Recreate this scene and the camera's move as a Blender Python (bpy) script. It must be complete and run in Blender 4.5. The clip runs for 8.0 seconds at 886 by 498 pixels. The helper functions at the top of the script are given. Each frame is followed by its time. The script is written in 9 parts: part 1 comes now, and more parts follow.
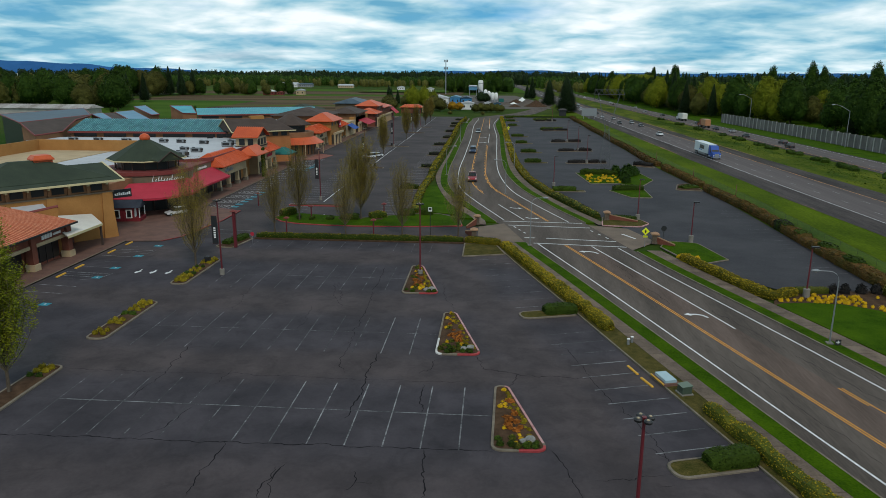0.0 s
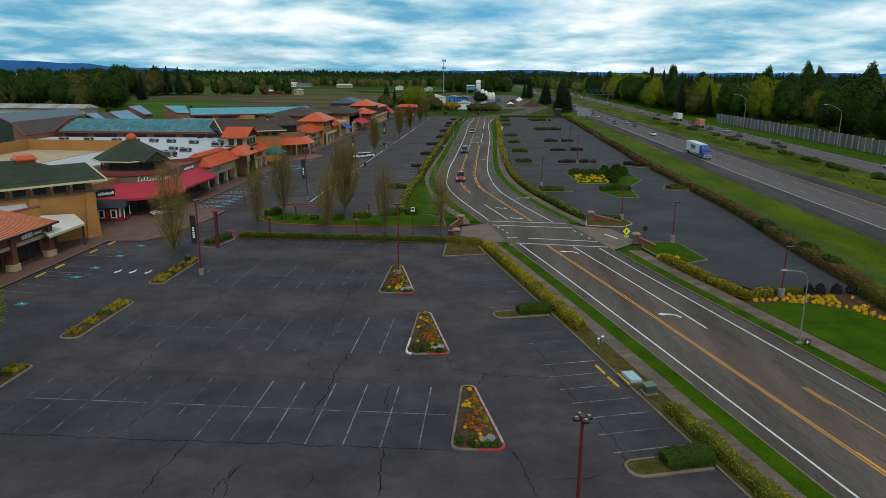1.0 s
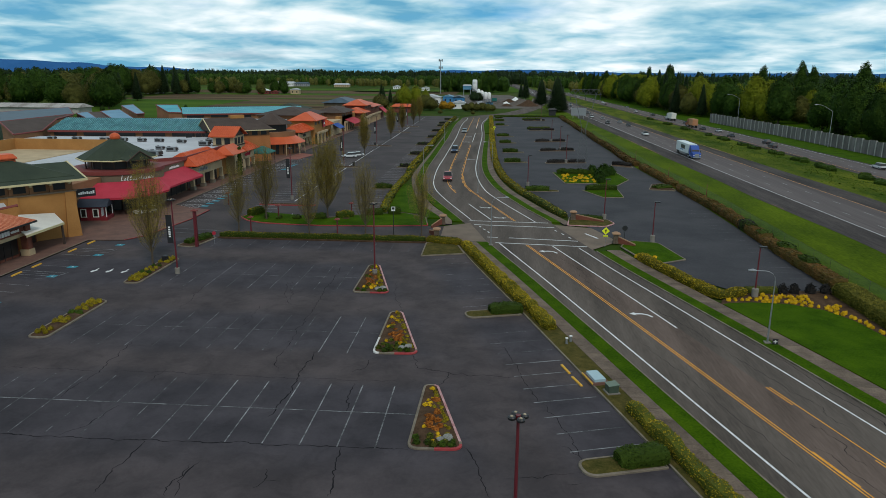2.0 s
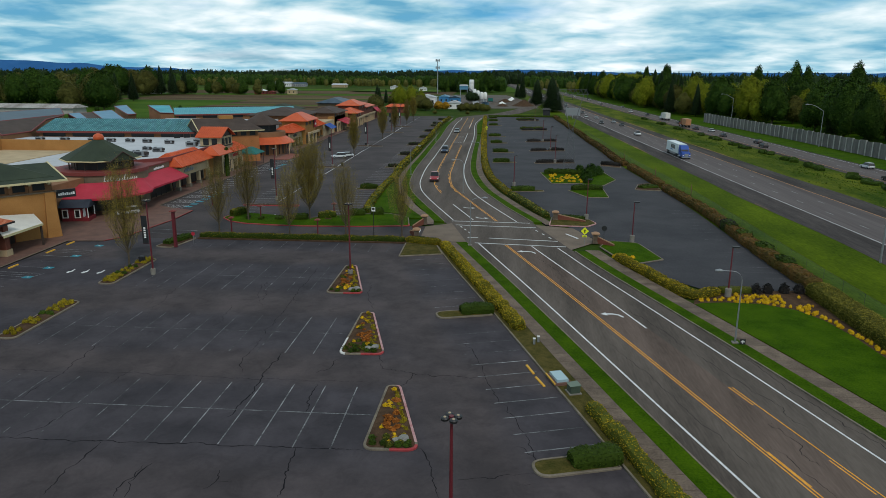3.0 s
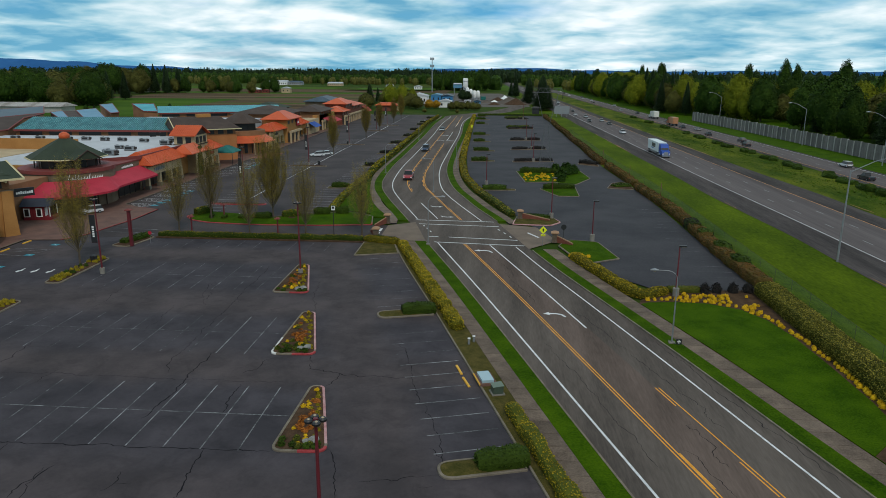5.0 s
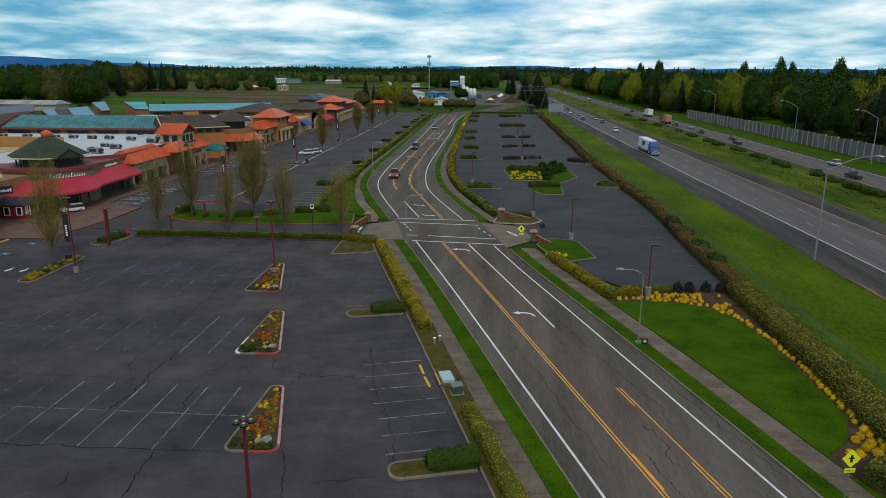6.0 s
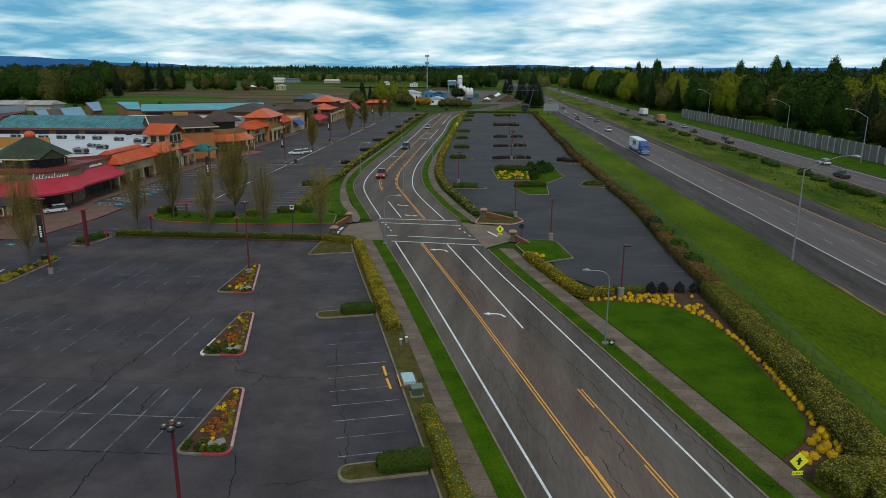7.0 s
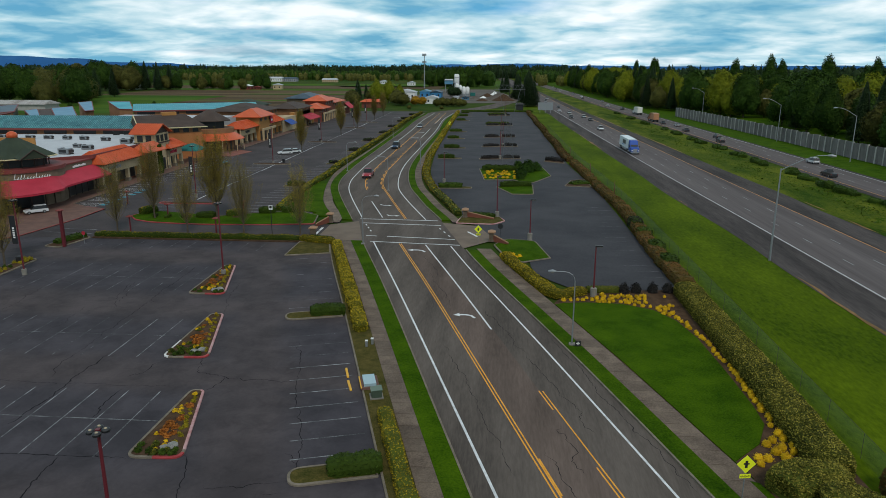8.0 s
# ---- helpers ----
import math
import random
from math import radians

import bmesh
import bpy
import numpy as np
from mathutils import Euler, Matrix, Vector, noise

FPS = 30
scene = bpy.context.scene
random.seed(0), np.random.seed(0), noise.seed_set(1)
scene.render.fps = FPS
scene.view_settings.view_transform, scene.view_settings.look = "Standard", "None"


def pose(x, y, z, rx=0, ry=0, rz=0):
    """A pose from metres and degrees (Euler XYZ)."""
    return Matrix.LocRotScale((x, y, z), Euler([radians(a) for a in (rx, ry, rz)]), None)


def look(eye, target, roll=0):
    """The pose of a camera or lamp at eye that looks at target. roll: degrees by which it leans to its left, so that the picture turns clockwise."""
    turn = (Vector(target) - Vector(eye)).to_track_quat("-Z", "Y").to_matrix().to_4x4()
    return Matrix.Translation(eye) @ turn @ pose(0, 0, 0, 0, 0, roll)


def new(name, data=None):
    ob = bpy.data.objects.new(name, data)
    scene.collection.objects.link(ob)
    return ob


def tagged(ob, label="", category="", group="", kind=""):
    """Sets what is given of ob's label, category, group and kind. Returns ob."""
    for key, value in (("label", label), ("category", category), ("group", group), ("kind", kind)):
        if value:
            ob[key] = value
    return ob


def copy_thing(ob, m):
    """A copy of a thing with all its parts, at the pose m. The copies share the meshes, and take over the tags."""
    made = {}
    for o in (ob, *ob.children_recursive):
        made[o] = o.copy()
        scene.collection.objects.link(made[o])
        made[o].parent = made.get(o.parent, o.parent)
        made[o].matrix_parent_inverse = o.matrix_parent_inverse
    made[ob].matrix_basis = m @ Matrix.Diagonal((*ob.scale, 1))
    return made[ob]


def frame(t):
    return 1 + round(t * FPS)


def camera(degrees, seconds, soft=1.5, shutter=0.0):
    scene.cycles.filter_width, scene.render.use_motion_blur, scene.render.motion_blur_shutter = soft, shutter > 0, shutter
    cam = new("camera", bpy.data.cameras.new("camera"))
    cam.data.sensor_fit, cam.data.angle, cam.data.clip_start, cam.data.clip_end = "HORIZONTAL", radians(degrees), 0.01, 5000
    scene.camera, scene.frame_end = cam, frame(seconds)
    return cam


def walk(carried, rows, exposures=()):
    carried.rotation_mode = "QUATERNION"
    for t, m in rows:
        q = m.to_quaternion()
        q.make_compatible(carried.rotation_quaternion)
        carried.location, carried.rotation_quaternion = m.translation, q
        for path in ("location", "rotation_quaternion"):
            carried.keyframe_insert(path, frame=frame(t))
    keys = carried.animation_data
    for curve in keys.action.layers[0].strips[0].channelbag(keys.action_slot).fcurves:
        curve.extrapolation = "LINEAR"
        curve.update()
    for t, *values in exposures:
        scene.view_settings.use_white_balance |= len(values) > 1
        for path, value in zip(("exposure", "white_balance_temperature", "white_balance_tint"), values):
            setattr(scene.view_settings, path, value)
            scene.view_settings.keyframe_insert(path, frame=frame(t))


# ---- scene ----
cam = camera(65.0, 8.0, soft=0.7)
PATH = [
    (0, (0.008, 0.41, 25.667), (-0.135, 2.342, 25.172), 0.3),
    (0.5, (1.444, 0.355, 25.742), (1.299, 2.287, 25.247), 0.3),
    (1, (2.874, 0.361, 25.783), (2.73, 2.293, 25.287), 0.3),
    (1.5, (4.325, 0.458, 25.778), (4.183, 2.39, 25.281), 0.4),
    (3, (9.041, 0.758, 25.871), (8.899, 2.69, 25.374), 0.3),
    (3.5, (10.55, 1.049, 25.86), (10.408, 2.981, 25.362), 0.3),
    (4, (12.129, 1.307, 25.819), (11.987, 3.238, 25.321), 0.4),
    (4.5, (13.735, 1.517, 25.819), (13.593, 3.449, 25.32), 0.3),
    (6, (18.653, 2.197, 25.949), (18.511, 4.126, 25.442), 0.3),
    (6.5, (20.332, 2.428, 25.994), (20.188, 4.356, 25.485), 0.2),
    (7, (21.987, 2.65, 26.079), (21.842, 4.579, 25.57), 0.2),
    (7.5, (23.664, 2.88, 26.186), (23.519, 4.808, 25.675), 0.2),
    (8, (25.291, 3.19, 26.236), (25.145, 5.117, 25.724), 0.1),
]
walk(cam, [(t, look(eye, target, roll)) for t, eye, target, roll in PATH])

# ---- world, sun, exposure ----
scene.view_settings.exposure = 0.12
world = bpy.data.worlds.new("sky")
scene.world = world
world.use_nodes = True
wn, wl = world.node_tree.nodes, world.node_tree.links
wn.clear()
w_out = wn.new("ShaderNodeOutputWorld")
w_bg = wn.new("ShaderNodeBackground")
w_sky = wn.new("ShaderNodeTexSky")
w_sky.sky_type = "NISHITA"
w_sky.sun_disc = False
w_sky.sun_elevation, w_sky.sun_rotation = radians(48), radians(200)
w_tc = wn.new("ShaderNodeTexCoord")
w_sep = wn.new("ShaderNodeSeparateXYZ")
wl.new(w_tc.outputs["Generated"], w_sep.inputs[0])


def wmath(op, a, b):
    n = wn.new("ShaderNodeMath")
    n.operation = op
    for i, v in enumerate((a, b)):
        if isinstance(v, (int, float)):
            n.inputs[i].default_value = v
        else:
            wl.new(v, n.inputs[i])
    return n.outputs[0]


# a broken cloud deck seen along its underside: banks shrink and flatten towards the horizon
w_up = wmath("MAXIMUM", w_sep.outputs[2], 0.0)
w_far = wmath("DIVIDE", 1.0, wmath("ADD", w_up, 0.16))
w_com = wn.new("ShaderNodeCombineXYZ")
wl.new(wmath("MULTIPLY", w_sep.outputs[0], w_far), w_com.inputs[0])
wl.new(wmath("MULTIPLY", w_sep.outputs[1], w_far), w_com.inputs[1])


def wnoise(scale, detail, rough, distort, offset, lift=1.0):
    m = wn.new("ShaderNodeMapping")
    m.inputs["Scale"].default_value = (scale, scale, scale * lift)
    m.inputs["Location"].default_value = offset
    wl.new(w_com.outputs[0], m.inputs[0])
    n = wn.new("ShaderNodeTexNoise")
    n.inputs["Scale"].default_value = 1.0
    n.inputs["Detail"].default_value = detail
    n.inputs["Roughness"].default_value = rough
    n.inputs["Distortion"].default_value = distort
    wl.new(m.outputs[0], n.inputs["Vector"])
    return n.outputs["Fac"]


def wramp(fac, stops):
    r = wn.new("ShaderNodeValToRGB")
    while len(r.color_ramp.elements) < len(stops):
        r.color_ramp.elements.new(0.5)
    for e, (p, c) in zip(r.color_ramp.elements, stops):
        e.position, e.color = p, (*c, 1)
    wl.new(fac, r.inputs[0])
    return r.outputs[0]


cloud = wramp(wnoise(0.9, 5, 0.5, 0.2, (3.1, 1.7, 0.0)), ((0.30, (0.45, 0.45, 0.45)), (0.46, (1, 1, 1))))
puffs = wmath("ADD", wnoise(1.25, 4, 0.5, 0.35, (7.3, 2.2, 1.4)), wmath("MULTIPLY", wmath("SUBTRACT", wnoise(3.6, 5, 0.52, 0.3, (1.3, 4.2, 2.4)), 0.5), 0.5))
puffs = wmath("ADD", puffs, wmath("MULTIPLY", wmath("MINIMUM", w_up, 0.1), 1.3))
shade = wramp(puffs, ((0.38, (1.3, 3.7, 5.4)), (0.49, (2.9, 5.3, 6.5)), (0.60, (5.2, 7.0, 7.7)), (0.76, (8.6, 9.3, 9.6))))
w_gain = wn.new("ShaderNodeVectorMath")
w_gain.operation = "SCALE"
wl.new(shade, w_gain.inputs[0])
wl.new(wmath("SUBTRACT", 1.06, wmath("MULTIPLY", w_up, 0.42)), w_gain.inputs["Scale"])
shade = w_gain.outputs[0]
w_mix = wn.new("ShaderNodeMix")
w_mix.data_type = "RGBA"
w_blue = wn.new("ShaderNodeMix")
w_blue.data_type = "RGBA"
w_blue.blend_type = "MULTIPLY"
w_blue.inputs["Factor"].default_value = 1.0
w_blue.inputs[7].default_value = (0.10, 0.55, 1.1, 1)
wl.new(w_sky.outputs[0], w_blue.inputs[6])
wl.new(cloud, w_mix.inputs["Factor"])
wl.new(w_blue.outputs[2], w_mix.inputs[6])
wl.new(shade, w_mix.inputs[7])
wl.new(w_mix.outputs[2], w_bg.inputs[0])
w_bg.inputs[1].default_value = 0.10
wl.new(w_bg.outputs[0], w_out.inputs[0])

sun = new("sun", bpy.data.lights.new("sun", "SUN"))
sun.data.energy, sun.data.angle, sun.data.color = 1.2, radians(12), (1.0, 0.92, 0.84)
sun.matrix_world = look((0, 0, 0), (-0.25, 0.62, -0.75))


# ---- materials ----
def nd(nt, kind, **vals):
    n = nt.nodes.new(kind)
    for k, v in vals.items():
        n.inputs[k.replace("_", " ")].default_value = v
    return n


def mat(name, c1, c2, scale=1.0, rough=0.8, bump=0.0, fine=12.0, metal=0.0, stretch=(1, 1, 1), island=0.0, per_object=0.0,
        ramp=(0.35, 0.65), coat=0.0, fine_mix=0.35, spec=0.3):
    """Two noises, coarse stains and fine grain, between two colours; island and per_object shift the brightness piece by piece."""
    m = bpy.data.materials.new(name)
    m.use_nodes = True
    nt = m.node_tree
    b = nt.nodes["Principled BSDF"]
    tc = nd(nt, "ShaderNodeTexCoord")
    mp = nd(nt, "ShaderNodeMapping", Scale=stretch)
    nt.links.new(tc.outputs["Object"], mp.inputs[0])
    n1 = nd(nt, "ShaderNodeTexNoise", Scale=scale, Detail=5.0, Roughness=0.6)
    n2 = nd(nt, "ShaderNodeTexNoise", Scale=scale * fine, Detail=4.0, Roughness=0.7)
    for n in (n1, n2):
        nt.links.new(mp.outputs[0], n.inputs["Vector"])
    mx = nd(nt, "ShaderNodeMix", Factor=fine_mix)
    nt.links.new(n1.outputs["Fac"], mx.inputs[2])
    nt.links.new(n2.outputs["Fac"], mx.inputs[3])
    r = nd(nt, "ShaderNodeValToRGB")
    r.color_ramp.elements[0].position, r.color_ramp.elements[0].color = ramp[0], (*c1, 1)
    r.color_ramp.elements[1].position, r.color_ramp.elements[1].color = ramp[1], (*c2, 1)
    nt.links.new(mx.outputs[0], r.inputs[0])
    col = r.outputs[0]
    for amount, node, out in ((island, "ShaderNodeNewGeometry", "Random Per Island"), (per_object, "ShaderNodeObjectInfo", "Random")):
        if amount:
            g = nd(nt, node)
            mr = nd(nt, "ShaderNodeMapRange")
            mr.inputs["To Min"].default_value, mr.inputs["To Max"].default_value = 1 - amount, 1 + amount
            nt.links.new(g.outputs[out], mr.inputs["Value"])
            hv = nd(nt, "ShaderNodeHueSaturation")
            nt.links.new(mr.outputs[0], hv.inputs["Value"])
            nt.links.new(col, hv.inputs["Color"])
            col = hv.outputs[0]
    nt.links.new(col, b.inputs["Base Color"])
    b.inputs["Roughness"].default_value, b.inputs["Metallic"].default_value = rough, metal
    b.inputs["Coat Weight"].default_value = coat
    b.inputs["Specular IOR Level"].default_value = spec
    if bump:
        bp = nd(nt, "ShaderNodeBump", Strength=0.6, Distance=bump)
        nt.links.new(n2.outputs["Fac"], bp.inputs["Height"])
        nt.links.new(bp.outputs[0], b.inputs["Normal"])
    return m


def leafy(name, stops, rough=0.7, grain=0.55):
    """Leaves: a colour for every leaf or clump, from a ramp by its own random number."""
    m = bpy.data.materials.new(name)
    m.use_nodes = True
    nt = m.node_tree
    b = nt.nodes["Principled BSDF"]
    g = nd(nt, "ShaderNodeNewGeometry")
    tc = nd(nt, "ShaderNodeTexCoord")
    n1 = nd(nt, "ShaderNodeTexNoise", Scale=0.45, Detail=3.0)
    nt.links.new(tc.outputs["Object"], n1.inputs["Vector"])
    mx = nd(nt, "ShaderNodeMix", Factor=1 - grain)
    nt.links.new(g.outputs["Random Per Island"], mx.inputs[2])
    nt.links.new(n1.outputs["Fac"], mx.inputs[3])
    r = nd(nt, "ShaderNodeValToRGB")
    while len(r.color_ramp.elements) < len(stops):
        r.color_ramp.elements.new(0.5)
    for e, (p, c) in zip(r.color_ramp.elements, stops):
        e.position, e.color = p, (*c, 1)
    nt.links.new(mx.outputs[0], r.inputs[0])
    oi = nd(nt, "ShaderNodeObjectInfo")
    mr = nd(nt, "ShaderNodeMapRange")
    mr.inputs["To Min"].default_value, mr.inputs["To Max"].default_value = 0.75, 1.25
    nt.links.new(oi.outputs["Random"], mr.inputs["Value"])
    hv = nd(nt, "ShaderNodeHueSaturation")
    nt.links.new(mr.outputs[0], hv.inputs["Value"])
    nt.links.new(r.outputs[0], hv.inputs["Color"])
    nt.links.new(hv.outputs[0], b.inputs["Base Color"])
    b.inputs["Roughness"].default_value = rough
    b.inputs["Specular IOR Level"].default_value = 0.06
    return m


def plain(name, c, rough=0.5, metal=0.0, coat=0.0, emit=None):
    m = bpy.data.materials.new(name)
    m.use_nodes = True
    b = m.node_tree.nodes["Principled BSDF"]
    b.inputs["Base Color"].default_value = (*c, 1)
    b.inputs["Roughness"].default_value, b.inputs["Metallic"].default_value = rough, metal
    b.inputs["Coat Weight"].default_value = coat
    if emit:
        b.inputs["Emission Color"].default_value = (*c, 1)
        b.inputs["Emission Strength"].default_value = emit
    return m


M = dict(
    lot=mat("lot_asphalt", (0.0312, 0.0284, 0.0342), (0.0535, 0.0480, 0.0565), 0.18, 0.82, 0.003, 18, fine_mix=0.20, spec=0.15, ramp=(0.38, 0.62)),
    lot_far=mat("far_lot_asphalt", (0.038, 0.0315, 0.0325), (0.070, 0.0575, 0.0575), 0.1, 0.85, 0.004, 30, fine_mix=0.35, spec=0.15, ramp=(0.39, 0.61)),
    lot_east=mat("east_lot_asphalt", (0.029, 0.0285, 0.033), (0.053, 0.050, 0.055), 0.1, 0.82, 0.004, 30, fine_mix=0.35, spec=0.15, ramp=(0.39, 0.61)),
    road_brown=mat("brown_road_asphalt", (0.072, 0.053, 0.044), (0.142, 0.104, 0.087), 0.3, 0.85, 0.004, 18, stretch=(1, 0.12, 1), fine_mix=0.35, spec=0.06, ramp=(0.38, 0.63)),
    road=mat("road_asphalt", (0.064, 0.0525, 0.0455), (0.127, 0.104, 0.089), 0.3, 0.85, 0.004, 18, stretch=(1, 0.12, 1), fine_mix=0.35, spec=0.06, ramp=(0.38, 0.63)),
    freeway=mat("freeway_asphalt", (0.070, 0.058, 0.057), (0.135, 0.114, 0.111), 0.35, 0.85, 0.004, 10, stretch=(1, 0.02, 1), spec=0.1, ramp=(0.36, 0.64)),
    shoulder=mat("shoulder_asphalt", (0.030, 0.026, 0.025), (0.088, 0.074, 0.070), 0.3, 0.9, 0.004, 16, stretch=(1, 0.08, 1), spec=0.08, ramp=(0.38, 0.64)),
    crack=plain("crack_tar", (0.0185, 0.0172, 0.0195), 1.0),
    concrete=mat("concrete", (0.15, 0.135, 0.115), (0.24, 0.22, 0.19), 0.5, 0.9, 0.004, 20),
    walk_concrete=mat("pavement_concrete", (0.062, 0.043, 0.031), (0.185, 0.136, 0.10), 0.5, 0.9, 0.004, 14, per_object=0.18, fine_mix=0.45),
    kerb=mat("kerb_concrete", (0.10, 0.083, 0.062), (0.22, 0.18, 0.135), 0.8, 0.9, 0.004, 12),
    cap_stone=mat("tan_capstone", (0.26, 0.15, 0.085), (0.38, 0.23, 0.14), 1.0, 0.9, 0.004, 10),
    kerb_red=mat("red_kerb_paint", (0.24, 0.02, 0.026), (0.36, 0.055, 0.055), 1.2, 0.7, 0.002, 10),
    kerb_white=mat("white_kerb_paint", (0.5, 0.48, 0.45), (0.65, 0.63, 0.6), 1.2, 0.7, 0.002, 10),
    white_line=mat("white_road_paint", (0.42, 0.42, 0.42), (0.72, 0.72, 0.72), 1.5, 0.7, 0.0, 12),
    faded_line=mat("faded_white_paint", (0.040, 0.038, 0.041), (0.30, 0.30, 0.31), 0.7, 0.8, 0.0, 7, ramp=(0.50, 0.70), per_object=0.3),
    kerb_pink=mat("worn_pink_kerb_paint", (0.34, 0.13, 0.13), (0.52, 0.33, 0.32), 1.5, 0.7, 0.002, 10),
    stall_paint=mat("worn_stall_paint", (0.046, 0.045, 0.049), (0.36, 0.36, 0.37), 0.8, 0.8, 0.0, 7, ramp=(0.42, 0.66), per_object=0.2),
    dash_paint=mat("worn_lane_paint", (0.16, 0.16, 0.16), (0.36, 0.36, 0.36), 1.0, 0.8, 0.0, 10),
    yellow_line=mat("yellow_road_paint", (0.58, 0.23, 0.015), (0.80, 0.36, 0.04), 1.5, 0.7, 0.0, 12),
    blue_paint=mat("blue_road_paint", (0.008, 0.15, 0.21), (0.02, 0.24, 0.31), 1.0, 0.7, 0.0, 10),
    stop_yellow=mat("yellow_block_paint", (0.62, 0.32, 0.03), (0.75, 0.42, 0.06), 2, 0.6, 0.002, 10),
    brick_pave=mat("brick_paving", (0.10, 0.054, 0.042), (0.17, 0.09, 0.068), 0.5, 0.85, 0.004, 25),
    apron=mat("apron_concrete", (0.115, 0.083, 0.062), (0.18, 0.135, 0.10), 0.3, 0.9, 0.003, 25),
    grass=mat("mown_grass", (0.014, 0.042, 0.001), (0.056, 0.106, 0.003), 0.28, 0.9, 0.05, 22, fine_mix=0.5, spec=0.02, ramp=(0.36, 0.64)),
    verge=mat("rough_verge_grass", (0.028, 0.053, 0.001), (0.086, 0.125, 0.003), 0.12, 0.9, 0.08, 20, stretch=(1, 0.4, 1), fine_mix=0.45, spec=0.03, ramp=(0.37, 0.63)),
    median=mat("median_grass", (0.022, 0.050, 0.002), (0.105, 0.122, 0.010), 0.12, 0.9, 0.06, 20, stretch=(1, 0.3, 1), spec=0.03, ramp=(0.41, 0.60)),
    dry=mat("dry_orange_grass", (0.10, 0.06, 0.018), (0.28, 0.15, 0.045), 0.5, 0.9, 0.03, 20),
    land=mat("far_farmland", (0.02, 0.05, 0.006), (0.06, 0.075, 0.015), 0.006, 0.95, 0.0, 12, spec=0.02, ramp=(0.41, 0.60)),
    field=mat("ploughed_field", (0.050, 0.034, 0.020), (0.135, 0.095, 0.055), 0.012, 0.95, 0.0, 30, stretch=(0.3, 4, 1), spec=0.02, ramp=(0.42, 0.6)),
    field_pale=mat("pale_stubble_field", (0.075, 0.055, 0.032), (0.13, 0.10, 0.05), 0.012, 0.95, 0.0, 30, stretch=(0.3, 4, 1), spec=0.02),
    rusty_roof=mat("rusty_white_roof", (0.13, 0.10, 0.08), (0.46, 0.44, 0.42), 0.12, 0.8, 0.0, 14, stretch=(1, 0.3, 1)),
    field_green=mat("green_field", (0.028, 0.072, 0.008), (0.072, 0.122, 0.014), 0.01, 0.95, 0.0, 30, stretch=(0.3, 3, 1), spec=0.02),
    mulch=mat("bark_mulch", (0.036, 0.021, 0.013), (0.100, 0.060, 0.036), 0.9, 0.95, 0.03, 12, spec=0.05),
    bed_grass=mat("scrubby_bed", (0.022, 0.030, 0.005), (0.115, 0.085, 0.026), 0.9, 0.95, 0.05, 10, spec=0.05, fine_mix=0.5),
    red_metal=plain("dark_red_pole_paint", (0.11, 0.010, 0.016), 0.5),
    black=plain("black_paint", (0.012, 0.012, 0.013), 0.5),
    dark_glass=plain("dark_shop_glass", (0.006, 0.007, 0.008), 0.35),
    grey_metal=plain("galvanised_steel", (0.28, 0.29, 0.30), 0.45, 0.6),
    dull_steel=plain("weathered_steel", (0.10, 0.105, 0.11), 0.6, 0.3),
    white=mat("white_paint", (0.62, 0.62, 0.60), (0.78, 0.78, 0.76), 0.6, 0.6),
    lamp_glass=plain("lamp_lens", (0.34, 0.26, 0.16), 0.4),
    tan=mat("tan_stucco", (0.29, 0.135, 0.038), (0.40, 0.195, 0.06), 0.25, 0.9, 0.004, 25),
    taupe=mat("taupe_stucco", (0.13, 0.095, 0.065), (0.18, 0.135, 0.09), 0.3, 0.9, 0.004, 25),
    cream=mat("cream_stucco", (0.36, 0.27, 0.16), (0.48, 0.36, 0.22), 0.3, 0.9, 0.004, 25),
    brown_wall=mat("brown_stucco", (0.20, 0.095, 0.045), (0.28, 0.14, 0.07), 0.3, 0.9, 0.004, 25),
    barn_red=mat("barn_red_boards", (0.13, 0.010, 0.016), (0.21, 0.022, 0.028), 0.8, 0.8, 0.004, 10, stretch=(4, 4, 0.3)),
    pave_red=mat("red_brick_paving", (0.17, 0.062, 0.046), (0.27, 0.10, 0.074), 0.5, 0.85, 0.004, 25),
    orange_wall=mat("orange_stucco", (0.31, 0.115, 0.038), (0.40, 0.16, 0.06), 0.3, 0.9, 0.004, 25),
    brick=mat("red_brick", (0.115, 0.036, 0.024), (0.20, 0.066, 0.04), 0.6, 0.9, 0.004, 25),
    green_roof=mat("dark_green_shingle", (0.020, 0.030, 0.018), (0.038, 0.050, 0.030), 0.3, 0.85, 0.01, 30),
    brown_roof=mat("brown_shingle", (0.045, 0.030, 0.024), (0.075, 0.052, 0.042), 0.3, 0.85, 0.01, 30),
    navy_roof=mat("navy_shingle", (0.018, 0.022, 0.034), (0.036, 0.042, 0.058), 0.6, 0.85, 0.01, 20),
    orange_roof=mat("orange_metal_roof", (0.44, 0.068, 0.02), (0.58, 0.108, 0.032), 0.3, 0.5, 0.0, 12),
    tile_roof=mat("red_clay_tile", (0.27, 0.058, 0.024), (0.44, 0.115, 0.05), 0.8, 0.7, 0.01, 8, island=0.12),
    tile_pale=mat("pale_clay_tile", (0.54, 0.19, 0.10), (0.74, 0.36, 0.22), 1.5, 0.7, 0.0, 8),
    teal_roof=mat("teal_metal_roof", (0.035, 0.23, 0.29), (0.09, 0.37, 0.43), 0.3, 0.5, 0.0, 12, stretch=(0.3, 1, 1)),
